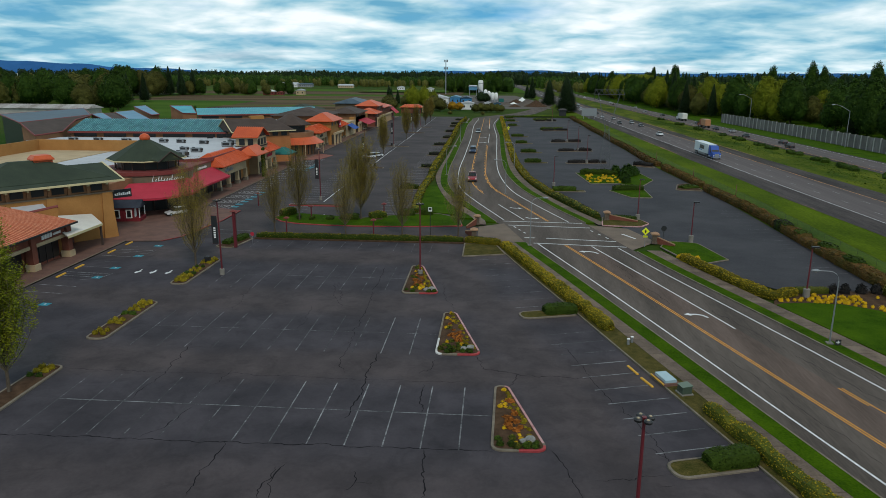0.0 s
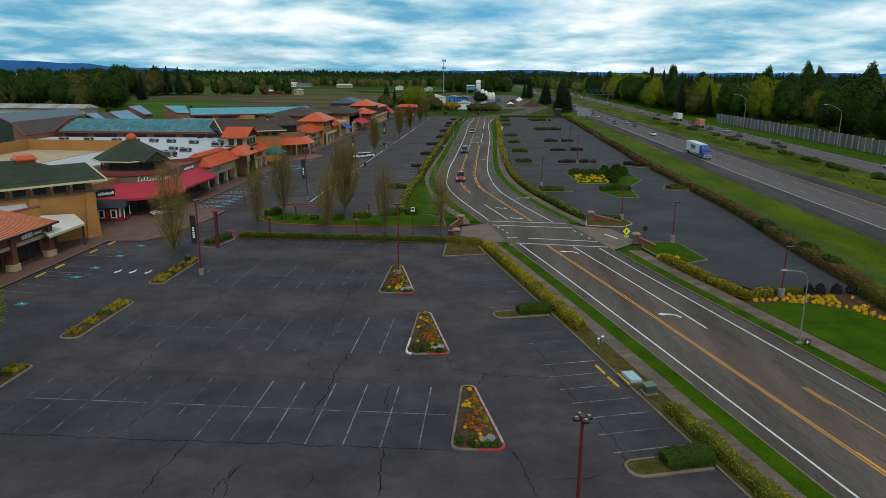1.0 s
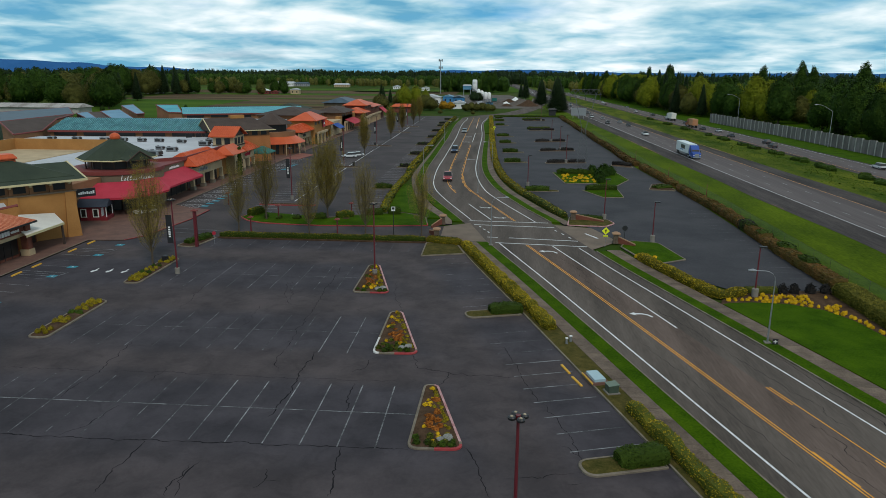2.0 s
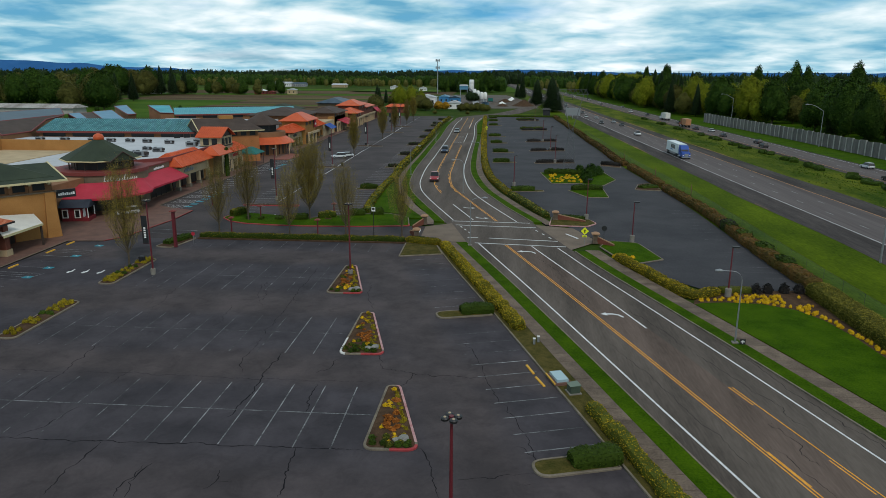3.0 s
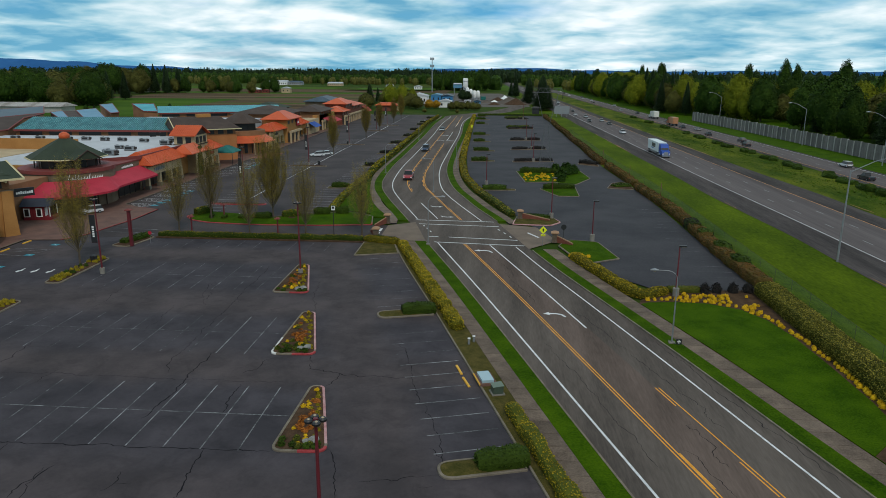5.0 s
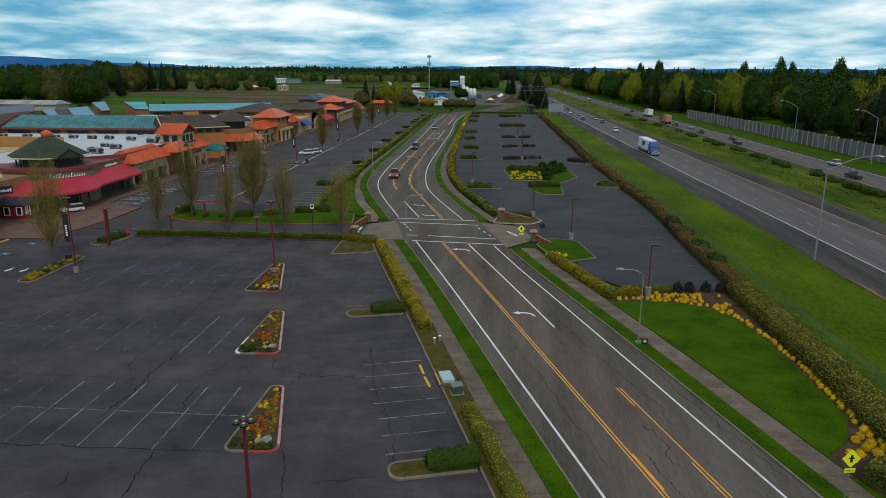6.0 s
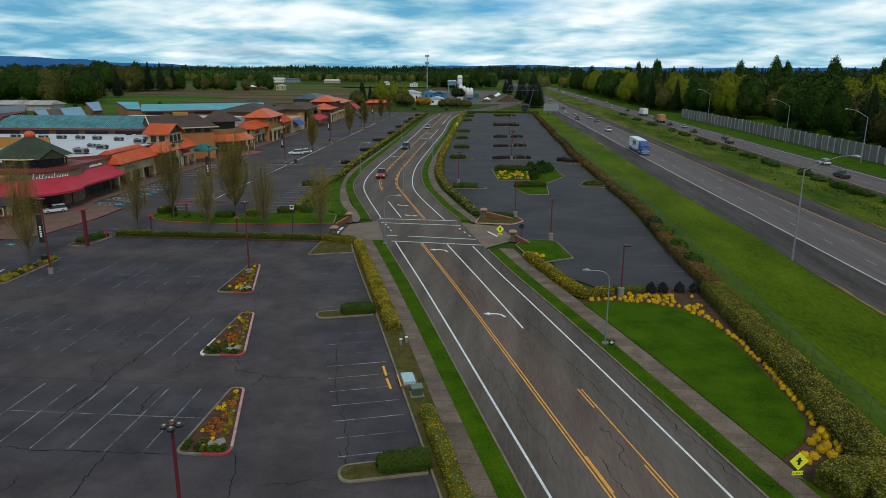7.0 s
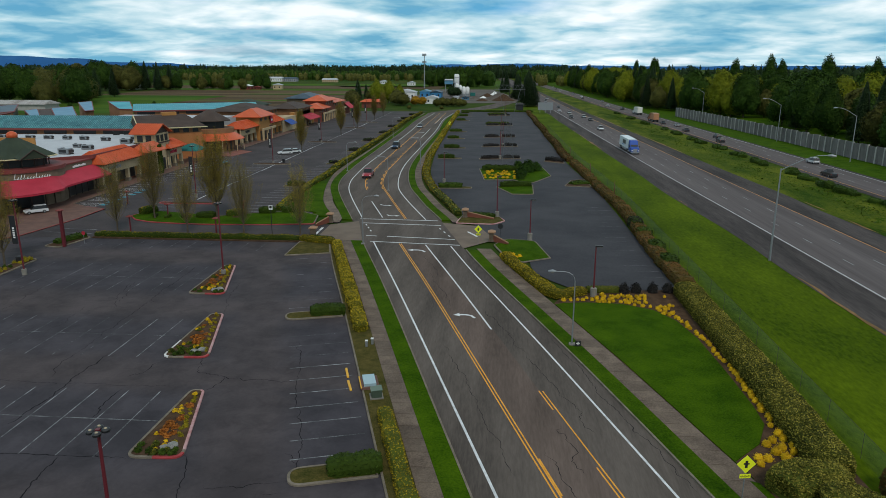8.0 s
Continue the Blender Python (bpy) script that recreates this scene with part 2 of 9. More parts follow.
    dark_teal_roof=mat("dark_teal_metal_roof", (0.012, 0.072, 0.090), (0.05, 0.20, 0.22), 0.5, 0.5, 0.0, 12, stretch=(1, 0.25, 1)),
    # Pale seams; the bright patches put glints of light into the colour.
    teal_seam=mat("pale_glint_seam", (0.03, 0.17, 0.19), (0.24, 0.50, 0.50), 0.6, 0.5, 0.0, 10, ramp=(0.42, 0.58)),
    slate_roof=mat("blue_grey_metal_roof", (0.012, 0.030, 0.050), (0.036, 0.07, 0.10), 0.4, 0.5, 0.0, 12, stretch=(1, 0.25, 1)),
    sky_roof=mat("pale_blue_metal_roof", (0.05, 0.16, 0.26), (0.11, 0.26, 0.37), 0.4, 0.5, 0.0, 12, stretch=(1, 0.25, 1)),
    flat_roof=mat("white_membrane_roof", (0.36, 0.37, 0.39), (0.50, 0.51, 0.53), 0.08, 0.8, 0.0, 20),
    red_fabric=mat("crimson_awning", (0.34, 0.018, 0.035), (0.46, 0.03, 0.055), 0.3, 0.75, 0.0, 20),
    white_fabric=mat("cream_awning", (0.55, 0.52, 0.47), (0.7, 0.67, 0.6), 0.3, 0.8, 0.0, 20),
    green_fabric=mat("green_awning", (0.01, 0.10, 0.09), (0.02, 0.15, 0.13), 0.3, 0.8, 0.0, 20),
    blue_fabric=mat("blue_awning", (0.02, 0.06, 0.24), (0.03, 0.09, 0.33), 0.3, 0.8, 0.0, 20),
    blue_bright=mat("bright_blue_cladding", (0.03, 0.16, 0.34), (0.06, 0.24, 0.44), 0.3, 0.6, 0.0, 12),
    grey_wall=mat("grey_cladding", (0.20, 0.21, 0.22), (0.30, 0.31, 0.32), 0.3, 0.7, 0.0, 12),
    red_trim=plain("red_trim", (0.17, 0.03, 0.025), 0.7),
    cream_trim=plain("cream_fascia", (0.55, 0.47, 0.26), 0.6),
    twig=mat("twig_bark", (0.085, 0.066, 0.036), (0.17, 0.135, 0.07), 2.0, 0.9, 0.0, 10, stretch=(1, 1, 0.25)),
    amber_leaf=leafy("amber_leaves", ((0.25, (0.16, 0.085, 0.008)), (0.75, (0.42, 0.23, 0.02))), grain=0.3),
    bark=mat("bark", (0.045, 0.034, 0.024), (0.11, 0.085, 0.06), 2.0, 0.9, 0.01, 10, stretch=(1, 1, 0.25)),
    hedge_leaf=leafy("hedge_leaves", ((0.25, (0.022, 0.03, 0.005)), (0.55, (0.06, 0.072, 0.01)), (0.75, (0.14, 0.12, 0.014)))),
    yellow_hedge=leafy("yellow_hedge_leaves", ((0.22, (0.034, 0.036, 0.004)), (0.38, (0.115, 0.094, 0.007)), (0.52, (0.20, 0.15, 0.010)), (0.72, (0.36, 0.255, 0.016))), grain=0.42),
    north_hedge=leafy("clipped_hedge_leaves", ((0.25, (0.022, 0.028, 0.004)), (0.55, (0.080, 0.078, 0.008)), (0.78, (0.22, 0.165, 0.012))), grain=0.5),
    # Top leaves: yellow growth, lightened to carry the light from above.
    lit_tip_leaf=leafy("lit_growth_leaves", ((0.25, (0.095, 0.083, 0.008)), (0.55, (0.20, 0.155, 0.010)), (0.78, (0.33, 0.25, 0.016))), grain=0.45),
    # Wide ramp: its dark and bright leaves stand in for shade and highlights.
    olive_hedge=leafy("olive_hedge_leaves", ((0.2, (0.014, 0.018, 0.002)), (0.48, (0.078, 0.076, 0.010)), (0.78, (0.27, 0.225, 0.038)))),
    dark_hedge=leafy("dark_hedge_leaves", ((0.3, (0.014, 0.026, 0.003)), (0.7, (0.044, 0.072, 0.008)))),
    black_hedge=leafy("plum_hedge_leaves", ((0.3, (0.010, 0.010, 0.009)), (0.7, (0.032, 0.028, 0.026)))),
    rust_hedge=leafy("rusty_hedge_leaves", ((0.25, (0.024, 0.036, 0.006)), (0.5, (0.078, 0.052, 0.013)), (0.75, (0.17, 0.078, 0.026))), grain=0.4),
    flower=leafy("yellow_flowers", ((0.2, (0.28, 0.15, 0.006)), (0.5, (0.52, 0.31, 0.01)), (0.8, (0.66, 0.43, 0.02)))),
    rust_shrub=leafy("rusty_shrub_leaves", ((0.3, (0.15, 0.045, 0.010)), (0.7, (0.36, 0.125, 0.022)))),
    spring_leaf=leafy("budding_leaves", ((0.25, (0.135, 0.100, 0.017)), (0.75, (0.27, 0.205, 0.034))), grain=0.35),
    tree_leaf=leafy("broadleaf_leaves", ((0.2, (0.009, 0.024, 0.004)), (0.5, (0.025, 0.054, 0.007)), (0.8, (0.058, 0.098, 0.011))), grain=0.2),
    lime_leaf=leafy("lime_leaves", ((0.25, (0.075, 0.098, 0.006)), (0.75, (0.20, 0.215, 0.014))), grain=0.2),
    brown_leaf=leafy("olive_brown_leaves", ((0.25, (0.042, 0.046, 0.012)), (0.75, (0.105, 0.1, 0.022))), grain=0.2),
    tuft=leafy("rough_grass", ((0.2, (0.028, 0.07, 0.003)), (0.6, (0.05, 0.092, 0.005)), (0.85, (0.085, 0.095, 0.01)))),
    needle=leafy("conifer_needles", ((0.25, (0.007, 0.016, 0.007)), (0.75, (0.024, 0.042, 0.013))), grain=0.25),
    # Hills are coloured blue to stand in for distance haze.
    hill=mat("haze_blue_hill", (0.025, 0.095, 0.24), (0.035, 0.12, 0.29), 0.002, 1.0, 0.0, 10, spec=0.0),
    stone=mat("brown_gate_stone", (0.07, 0.052, 0.038), (0.16, 0.12, 0.085), 2.0, 0.9, 0.02, 6),
    rock=mat("grey_boulder", (0.12, 0.12, 0.11), (0.3, 0.29, 0.27), 1.5, 0.9, 0.02, 8),
    rubber=plain("tyre_rubber", (0.015, 0.015, 0.015), 0.8),
    sign_yellow=plain("fluorescent_yellow", (0.75, 0.78, 0.02), 0.4),
    soundwall=mat("concrete_panel", (0.28, 0.27, 0.245), (0.40, 0.38, 0.35), 0.3, 0.9, 0.006, 14, per_object=0.1),
    panel_dark=mat("weathered_concrete_panel", (0.085, 0.080, 0.074), (0.17, 0.16, 0.15), 0.5, 0.9, 0.01, 10, stretch=(1, 1, 0.35), per_object=0.16),
    gravel=mat("gravel_yard", (0.055, 0.045, 0.038), (0.12, 0.098, 0.08), 0.05, 0.95, 0.0, 20),
)


def worn_lot(m):
    """The lot's driving aisles, worn browner and smoother than the sealed stalls between them."""
    nt = m.node_tree
    b = nt.nodes["Principled BSDF"]
    old = b.inputs["Base Color"].links[0].from_socket
    tc = nd(nt, "ShaderNodeTexCoord")
    sp = nd(nt, "ShaderNodeSeparateXYZ")
    nz = nd(nt, "ShaderNodeTexNoise", Scale=0.12, Detail=6.0, Roughness=0.65)
    nt.links.new(tc.outputs["Object"], sp.inputs[0])
    nt.links.new(tc.outputs["Object"], nz.inputs["Vector"])
    ad = nd(nt, "ShaderNodeMath")
    ad.operation = "MULTIPLY_ADD"
    nt.links.new(nz.outputs["Fac"], ad.inputs[0])
    ad.inputs[1].default_value = 7.0
    nt.links.new(sp.outputs[1], ad.inputs[2])
    mr = nd(nt, "ShaderNodeMapRange")
    mr.inputs["From Min"].default_value, mr.inputs["From Max"].default_value = 3.5, 113.5
    nt.links.new(ad.outputs[0], mr.inputs["Value"])
    rp = nd(nt, "ShaderNodeValToRGB")
    stops = ((30, 0.9), (40, 0.75), (44, 0.2), (53, 0.15), (56, 1.0), (59, 0.9), (62, 0.2), (69, 0.15), (73, 1.0), (77, 0.85), (81, 0.15), (90, 0.1), (93, 1.0), (97, 0.9), (100, 0.2))
    while len(rp.color_ramp.elements) < len(stops):
        rp.color_ramp.elements.new(0.5)
    for e, (y, v) in zip(rp.color_ramp.elements, stops):
        e.position, e.color = y / 110, (v, v, v, 1)
    nt.links.new(mr.outputs[0], rp.inputs[0])
    # the aisle that runs along the east stalls
    ln = nd(nt, "ShaderNodeMath")
    ln.operation = "MULTIPLY_ADD"
    nt.links.new(sp.outputs[1], ln.inputs[0])
    ln.inputs[1].default_value = 0.2975
    nt.links.new(sp.outputs[0], ln.inputs[2])
    wob = nd(nt, "ShaderNodeMath")
    wob.operation = "MULTIPLY_ADD"
    nt.links.new(nz.outputs["Fac"], wob.inputs[0])
    wob.inputs[1].default_value = 5.0
    nt.links.new(ln.outputs[0], wob.inputs[2])
    mr2 = nd(nt, "ShaderNodeMapRange")
    mr2.inputs["From Min"].default_value, mr2.inputs["From Max"].default_value = 18.5, 30.5
    nt.links.new(wob.outputs[0], mr2.inputs["Value"])
    rp2 = nd(nt, "ShaderNodeValToRGB")
    while len(rp2.color_ramp.elements) < 4:
        rp2.color_ramp.elements.new(0.5)
    for e, (p, v) in zip(rp2.color_ramp.elements, ((0.0, 0.0), (0.3, 0.8), (0.6, 0.9), (0.9, 0.0))):
        e.position, e.color = p, (v, v, v, 1)
    nt.links.new(mr2.outputs[0], rp2.inputs[0])
    top = nd(nt, "ShaderNodeMath")
    top.operation = "MAXIMUM"
    nt.links.new(rp.outputs[0], top.inputs[0])
    nt.links.new(rp2.outputs[0], top.inputs[1])
    mx = nd(nt, "ShaderNodeMix")
    mx.data_type, mx.blend_type = "RGBA", "MULTIPLY"
    mx.inputs[7].default_value = (1.40, 1.24, 1.06, 1)
    nt.links.new(top.outputs[0], mx.inputs["Factor"])
    nt.links.new(old, mx.inputs[6])
    st = nd(nt, "ShaderNodeTexNoise", Scale=0.42, Detail=7.0, Roughness=0.68, Distortion=0.8)
    nt.links.new(tc.outputs["Object"], st.inputs["Vector"])
    sr = nd(nt, "ShaderNodeValToRGB")
    for e, (p, v) in zip(sr.color_ramp.elements, ((0.50, 1.04), (0.68, 0.78))):
        e.position, e.color = p, (v, v, v, 1)
    nt.links.new(st.outputs["Fac"], sr.inputs[0])
    my = nd(nt, "ShaderNodeMix", Factor=1.0)
    my.data_type, my.blend_type = "RGBA", "MULTIPLY"
    my.inputs[0].default_value = 1.0
    nt.links.new(mx.outputs[2], my.inputs[6])
    nt.links.new(sr.outputs[0], my.inputs[7])
    nt.links.new(my.outputs[2], b.inputs["Base Color"])


worn_lot(M["lot"])
M["crack"].node_tree.nodes["Principled BSDF"].inputs["Specular IOR Level"].default_value = 0.0


# ---- mesh tools ----
class Geo:
    """Vertices and faces gathered for one mesh."""

    def __init__(self):
        self.v, self.f = [], []

    def add(self, verts, faces):
        n = len(self.v)
        self.v.extend(tuple(p) for p in verts)
        self.f.extend(tuple(i + n for i in f) for f in faces)
        return self

    def box(self, x0, x1, y0, y1, z0, z1, m=None):
        p = [(x, y, z) for z in (z0, z1) for x, y in ((x0, y0), (x1, y0), (x1, y1), (x0, y1))]
        if m is not None:
            p = [m @ Vector(q) for q in p]
        return self.add(p, ((3, 2, 1, 0), (4, 5, 6, 7), (0, 1, 5, 4), (1, 2, 6, 5), (2, 3, 7, 6), (3, 0, 4, 7)))

    def prism(self, poly, z0, z1, inset=0.0):
        """An upright prism; inset draws the top in, as a worn or sloping edge."""
        n = len(poly)
        cx, cy = sum(p[0] for p in poly) / n, sum(p[1] for p in poly) / n
        top = poly
        if inset:
            top = []
            for x, y in poly:
                d = math.hypot(cx - x, cy - y) or 1
                top.append((x + (cx - x) / d * inset, y + (cy - y) / d * inset))
        v = [(x, y, z0) for x, y in poly] + [(x, y, z1) for x, y in top]
        f = [tuple(range(n, 2 * n)), tuple(range(n - 1, -1, -1))]
        f += [(i, (i + 1) % n, n + (i + 1) % n, n + i) for i in range(n)]
        return self.add(v, f)

    def tube(self, pts, radii, sides=8, caps=True):
        """A round bar through the points."""
        v, f = [], []
        for k, p in enumerate(pts):
            p = Vector(p)
            a = Vector(pts[max(k - 1, 0)])
            b = Vector(pts[min(k + 1, len(pts) - 1)])
            d = (b - a).normalized()
            u = d.cross(Vector((0, 0, 1)) if abs(d.z) < 0.9 else Vector((1, 0, 0))).normalized()
            w = d.cross(u)
            r = radii[k] if isinstance(radii, (list, tuple)) else radii
            v += [p + r * (math.cos(2 * math.pi * i / sides) * u + math.sin(2 * math.pi * i / sides) * w) for i in range(sides)]
        for k in range(len(pts) - 1):
            f += [(k * sides + i, k * sides + (i + 1) % sides, (k + 1) * sides + (i + 1) % sides, (k + 1) * sides + i) for i in range(sides)]
        if caps:
            f += [tuple(range(sides - 1, -1, -1)), tuple((len(pts) - 1) * sides + i for i in range(sides))]
        return self.add(v, f)

    def strip(self, left, right, thick=0.0):
        """A band between two lines of points of equal number; thick gives it a lower side."""
        n = len(left)
        if not thick:
            return self.add(list(left) + list(right), [(i, n + i, n + i + 1, i + 1) for i in range(n - 1)])
        low = [(p[0], p[1], p[2] - thick) for p in (*left, *right)]
        f = []
        for i in range(n - 1):
            a, b, c, d = i, n + i, n + i + 1, i + 1
            f += [(a, b, c, d), (a + 2 * n, d + 2 * n, c + 2 * n, b + 2 * n), (a, d, d + 2 * n, a + 2 * n), (b, b + 2 * n, c + 2 * n, c)]
        f += [(0, 2 * n, 3 * n, n), (n - 1, 2 * n - 1, 4 * n - 1, 3 * n - 1)]
        return self.add([*left, *right, *low], f)

    def mesh(self, name, material, smooth=False):
        me = bpy.data.meshes.new(name)
        me.from_pydata(self.v, [], self.f)
        me.update()
        me.materials.append(material)
        if smooth:
            me.shade_smooth()
        return me


def part(name, g, material, parent=None, label="", smooth=False):
    """One mesh object, under a thing or a part."""
    ob = new(name, g if isinstance(g, bpy.types.Mesh) else g.mesh(name, material, smooth))
    ob.parent = parent
    return tagged(ob, label) if label else ob


def thing(name, label, category, group="", at=None, kind=""):
    ob = new(name)
    if at is not None:
        ob.matrix_basis = at
    return tagged(ob, label, category, group, kind)


def solo(name, g, material, label, category="", kind="", group="", smooth=False):
    return tagged(part(name, g, material, None, "", smooth), label, category, group, kind)


def curve(rows):
    """x by y through the rows, smoothly."""
    ys, xs = np.array([r[0] for r in rows], float), np.array([r[1] for r in rows], float)
    m = np.gradient(xs, ys)

    def f(y):
        if y <= ys[0]:
            return float(xs[0] + (y - ys[0]) * m[0])
        if y >= ys[-1]:
            return float(xs[-1] + (y - ys[-1]) * m[-1])
        i = int(np.searchsorted(ys, y) - 1)
        h = ys[i + 1] - ys[i]
        s = (y - ys[i]) / h
        return float((2 * s**3 - 3 * s**2 + 1) * xs[i] + (s**3 - 2 * s**2 + s) * h * m[i] + (3 * s**2 - 2 * s**3) * xs[i + 1] + (s**3 - s**2) * h * m[i + 1])
    return f


def steps(y0, y1, d=3.0):
    n = max(1, int(round((y1 - y0) / d)))
    return [y0 + (y1 - y0) * i / n for i in range(n + 1)]


def band(g, fl, fr, y0, y1, z, thick=0.0, d=3.0):
    ys = steps(y0, y1, d)
    return g.strip([(fl(y), y, z) for y in ys], [(fr(y), y, z) for y in ys], thick)


def plus(f, d):
    return lambda y: f(y) + d


def const(x):
    return lambda y: x


def rounded(poly, r, n=5):
    """A polygon with rounded corners; r is one radius or one for each corner."""
    out = []
    k = len(poly)
    for i, p in enumerate(poly):
        ri = r[i] if isinstance(r, (list, tuple)) else r
        p, a, b = Vector(p), Vector(poly[i - 1]), Vector(poly[(i + 1) % k])
        u, w = (a - p).normalized(), (b - p).normalized()
        half = math.acos(max(-1, min(1, u.dot(w)))) / 2
        d = min(ri / math.tan(half), (a - p).length * 0.49, (b - p).length * 0.49)
        s, e = p + u * d, p + w * d
        for j in range(n + 1):
            t = j / n
            out.append(tuple((1 - t) ** 2 * s + 2 * t * (1 - t) * p + t * t * e))
    return out


def offset_poly(poly, d):
    """The polygon drawn in by d (counter-clockwise)."""
    out, k = [], len(poly)
    for i in range(k):
        a, p, b = Vector(poly[i - 1]), Vector(poly[i]), Vector(poly[(i + 1) % k])
        n1 = Vector((-(p - a).y, (p - a).x)).normalized() if (p - a).length > 1e-6 else Vector((0, 0))
        n2 = Vector((-(b - p).y, (b - p).x)).normalized() if (b - p).length > 1e-6 else n1
        n = (n1 + n2).normalized() if (n1 + n2).length > 1e-6 else n1
        out.append(tuple(p + n * (d / max(0.5, n.dot(n2)))))
    return out


def ccw(poly):
    a = sum(poly[i - 1][0] * poly[i][1] - poly[i][0] * poly[i - 1][1] for i in range(len(poly)))
    return list(poly) if a > 0 else list(poly)[::-1]


# ---- ground, roads and lots ----
EDGE_L = curve([(15, 33.4), (41.5, 25.8), (53.2, 22.4), (67, 18.4), (85, 13.1), (105, 7.0), (123, 1.7), (139, -3.2), (143.5, -4.5), (152, -6.7), (162, -8.3), (174, -9.1), (186, -9.5),
                (217, -9.5), (271, -9.6), (381, -9.8), (408, -8.0), (424, 0.0), (440, 9.0), (475, 20.0), (543, 33.0), (650, 40.0)])
LANE_W = curve([(15, 11.5), (62, 11.45), (78, 11.25), (91, 11.1), (104, 11.35), (123, 11.15), (148, 11.05), (163, 11.1), (178, 10.6), (187, 10.4), (297, 10.2), (381, 10.0), (424, 12.0), (475, 9.0), (650, 8.0)])
edge_r = lambda y: EDGE_L(y) + LANE_W(y)
KL = curve([(15, 1.6), (104, 1.65), (122, 1.9), (700, 1.9)])
kerb_l = lambda y: EDGE_L(y) - KL(y)
KR = curve([(15, 2.1), (68, 2.1), (90, 1.8), (104, 1.8), (124, 2.6), (132, 2.5), (145, 2.8), (165, 2.3), (178, 1.9), (200, 1.5), (300, 1.0), (650, 1.0)])
kerb_r = lambda y: edge_r(y) + KR(y)
walk_l_r = plus(kerb_l, -1.85)
walk_l_l = plus(kerb_l, -3.45)
EAST_R = curve([(40, 47.6), (100, 47.5), (150, 47.2), (165, 46.6), (190, 45.2), (212, 44.5), (255, 43.9), (311, 43.1), (412, 41.8), (900, 34.0)])
LOT_E = curve([(15, 26.5), (46.2, 17.3), (72.6, 9.5), (98.3, 1.8), (104, 0.3)])
walk_r_l = plus(kerb_r, 1.8)
walk_r_r = plus(kerb_r, 3.9)
Y_GATE0, Y_GATE1 = 106.4, 116.6
FW_W = curve([(20, 72.2), (82, 70.6), (131, 68.8), (165, 67.4), (230, 65.2), (352, 61.4), (500, 57.0), (700, 52.5), (1500, 30)])
FW_E = curve([(20, 88.5), (116, 86.9), (157, 85.8), (188, 84.2), (252, 81.6), (395, 77.0), (520, 73.5), (700, 69.0), (1500, 46)])
FW2_W = curve([(20, 107.0), (147, 103.5), (217, 101.5), (294, 98.9), (400, 95.0), (514, 91.5), (700, 86.0), (1500, 60)])
FW2_E = lambda y: FW2_W(y) + 14.2
WALL_X = curve([(60, 135.5), (180, 131), (220, 129.2), (260, 127.6), (320, 124.8), (371, 121.4), (388, 120.2)])

ground = solo("ground", Geo().add([(-4600, -600, -0.14), (4600, -600, -0.14), (4600, 4800, -0.14), (-4600, 4800, -0.14)], [(0, 1, 2, 3)]),
              M["land"], "flat green and brown farmland reaching the horizon", "ground", "structure")

# asphalt
car_park = solo("parking_lot", band(Geo(), const(-56.4), LOT_E, 8, 104, 0), M["lot"], "worn dark asphalt parking lot with faded stall lines", "parking lot", "structure")
g = Geo()
g.box(-56.4, -36.8, 104, Y_GATE0, -0.1, 0)
g.box(-56.4, -2.5, Y_GATE0, Y_GATE1, -0.1, 0)
solo("driveway", g, M["lot_far"], "grey asphalt driveway between hedges", "driveway", "structure")
HEDGE_LW = plus(kerb_l, -5.4)
g = Geo()
band(g, const(-56.4), const(-8.0), Y_GATE1, 150, 0)
band(g, const(-56.4), HEDGE_LW, 150, 412, 0)
far_park = solo("far_parking_lot", g, M["lot_far"], "weathered grey parking lot before the shops", "parking lot", "structure")
EAST_L = curve([(83, 36), (90, 31), (98, 30), (108, 26), (118, 22), (124, 20.3), (149, 13.8), (172, 9.6), (204, 7.4), (284, 5.8), (412, 4.2)])
east_park = solo("east_parking_lot", band(Geo(), EAST_L, EAST_R, 81.5, 412, 0), M["lot_east"], "dark smooth asphalt parking lot beside the freeway", "parking lot", "structure")
g = Geo()
band(g, kerb_l, kerb_r, 12, 700, 0.0)
road = solo("road", g, M["road"], "two-lane road of brownish asphalt with a centre turn lane", "road", "structure")
# driveway mouths
g = Geo()
g.add([(-2.5, Y_GATE0, 0.004), (kerb_l(Y_GATE0) + 0.1, Y_GATE0 - 0.4, 0.004), (kerb_l(Y_GATE1) + 0.1, Y_GATE1 + 3.0, 0.004), (-2.5, Y_GATE1, 0.004)], [(0, 1, 2, 3)])
solo("driveway_apron", g, M["apron"], "tan concrete apron across the driveway mouth", "driveway", "structure")
g = Geo()
g.add([(kerb_r(102.5) - 0.1, 102.5, 0.006), (25.5, 108.2, 0.006), (22.6, 117.4, 0.006), (kerb_r(119.5) - 0.1, 119.5, 0.006)], [(0, 1, 2, 3)])
solo("driveway_apron", g, M["apron"], "tan concrete apron across the driveway mouth", "driveway", "structure")

# grass, pavements and beds beside the road
zg = 0.12
for fl, fr, y0, y1, nm, lab in (
        (walk_l_r, plus(kerb_l, -0.16), 12, 105.6, "grass_verge", "narrow strip of bright mown grass"),
        (walk_l_r, plus(kerb_l, -0.16), 120.4, 398, "grass_verge", "narrow strip of bright mown grass"),
        (plus(kerb_r, 0.16), walk_r_l, 12, 101.5, "grass_verge", "narrow strip of bright mown grass"),
        (plus(kerb_r, 0.16), plus(kerb_r, 1.7), 121.2, 290, "grass_verge", "narrow strip of bright mown grass")):
    solo(nm, band(Geo(), fl, fr, y0, y1, zg, 0.25), M["grass"], lab, "grass", "structure")
g = Geo()
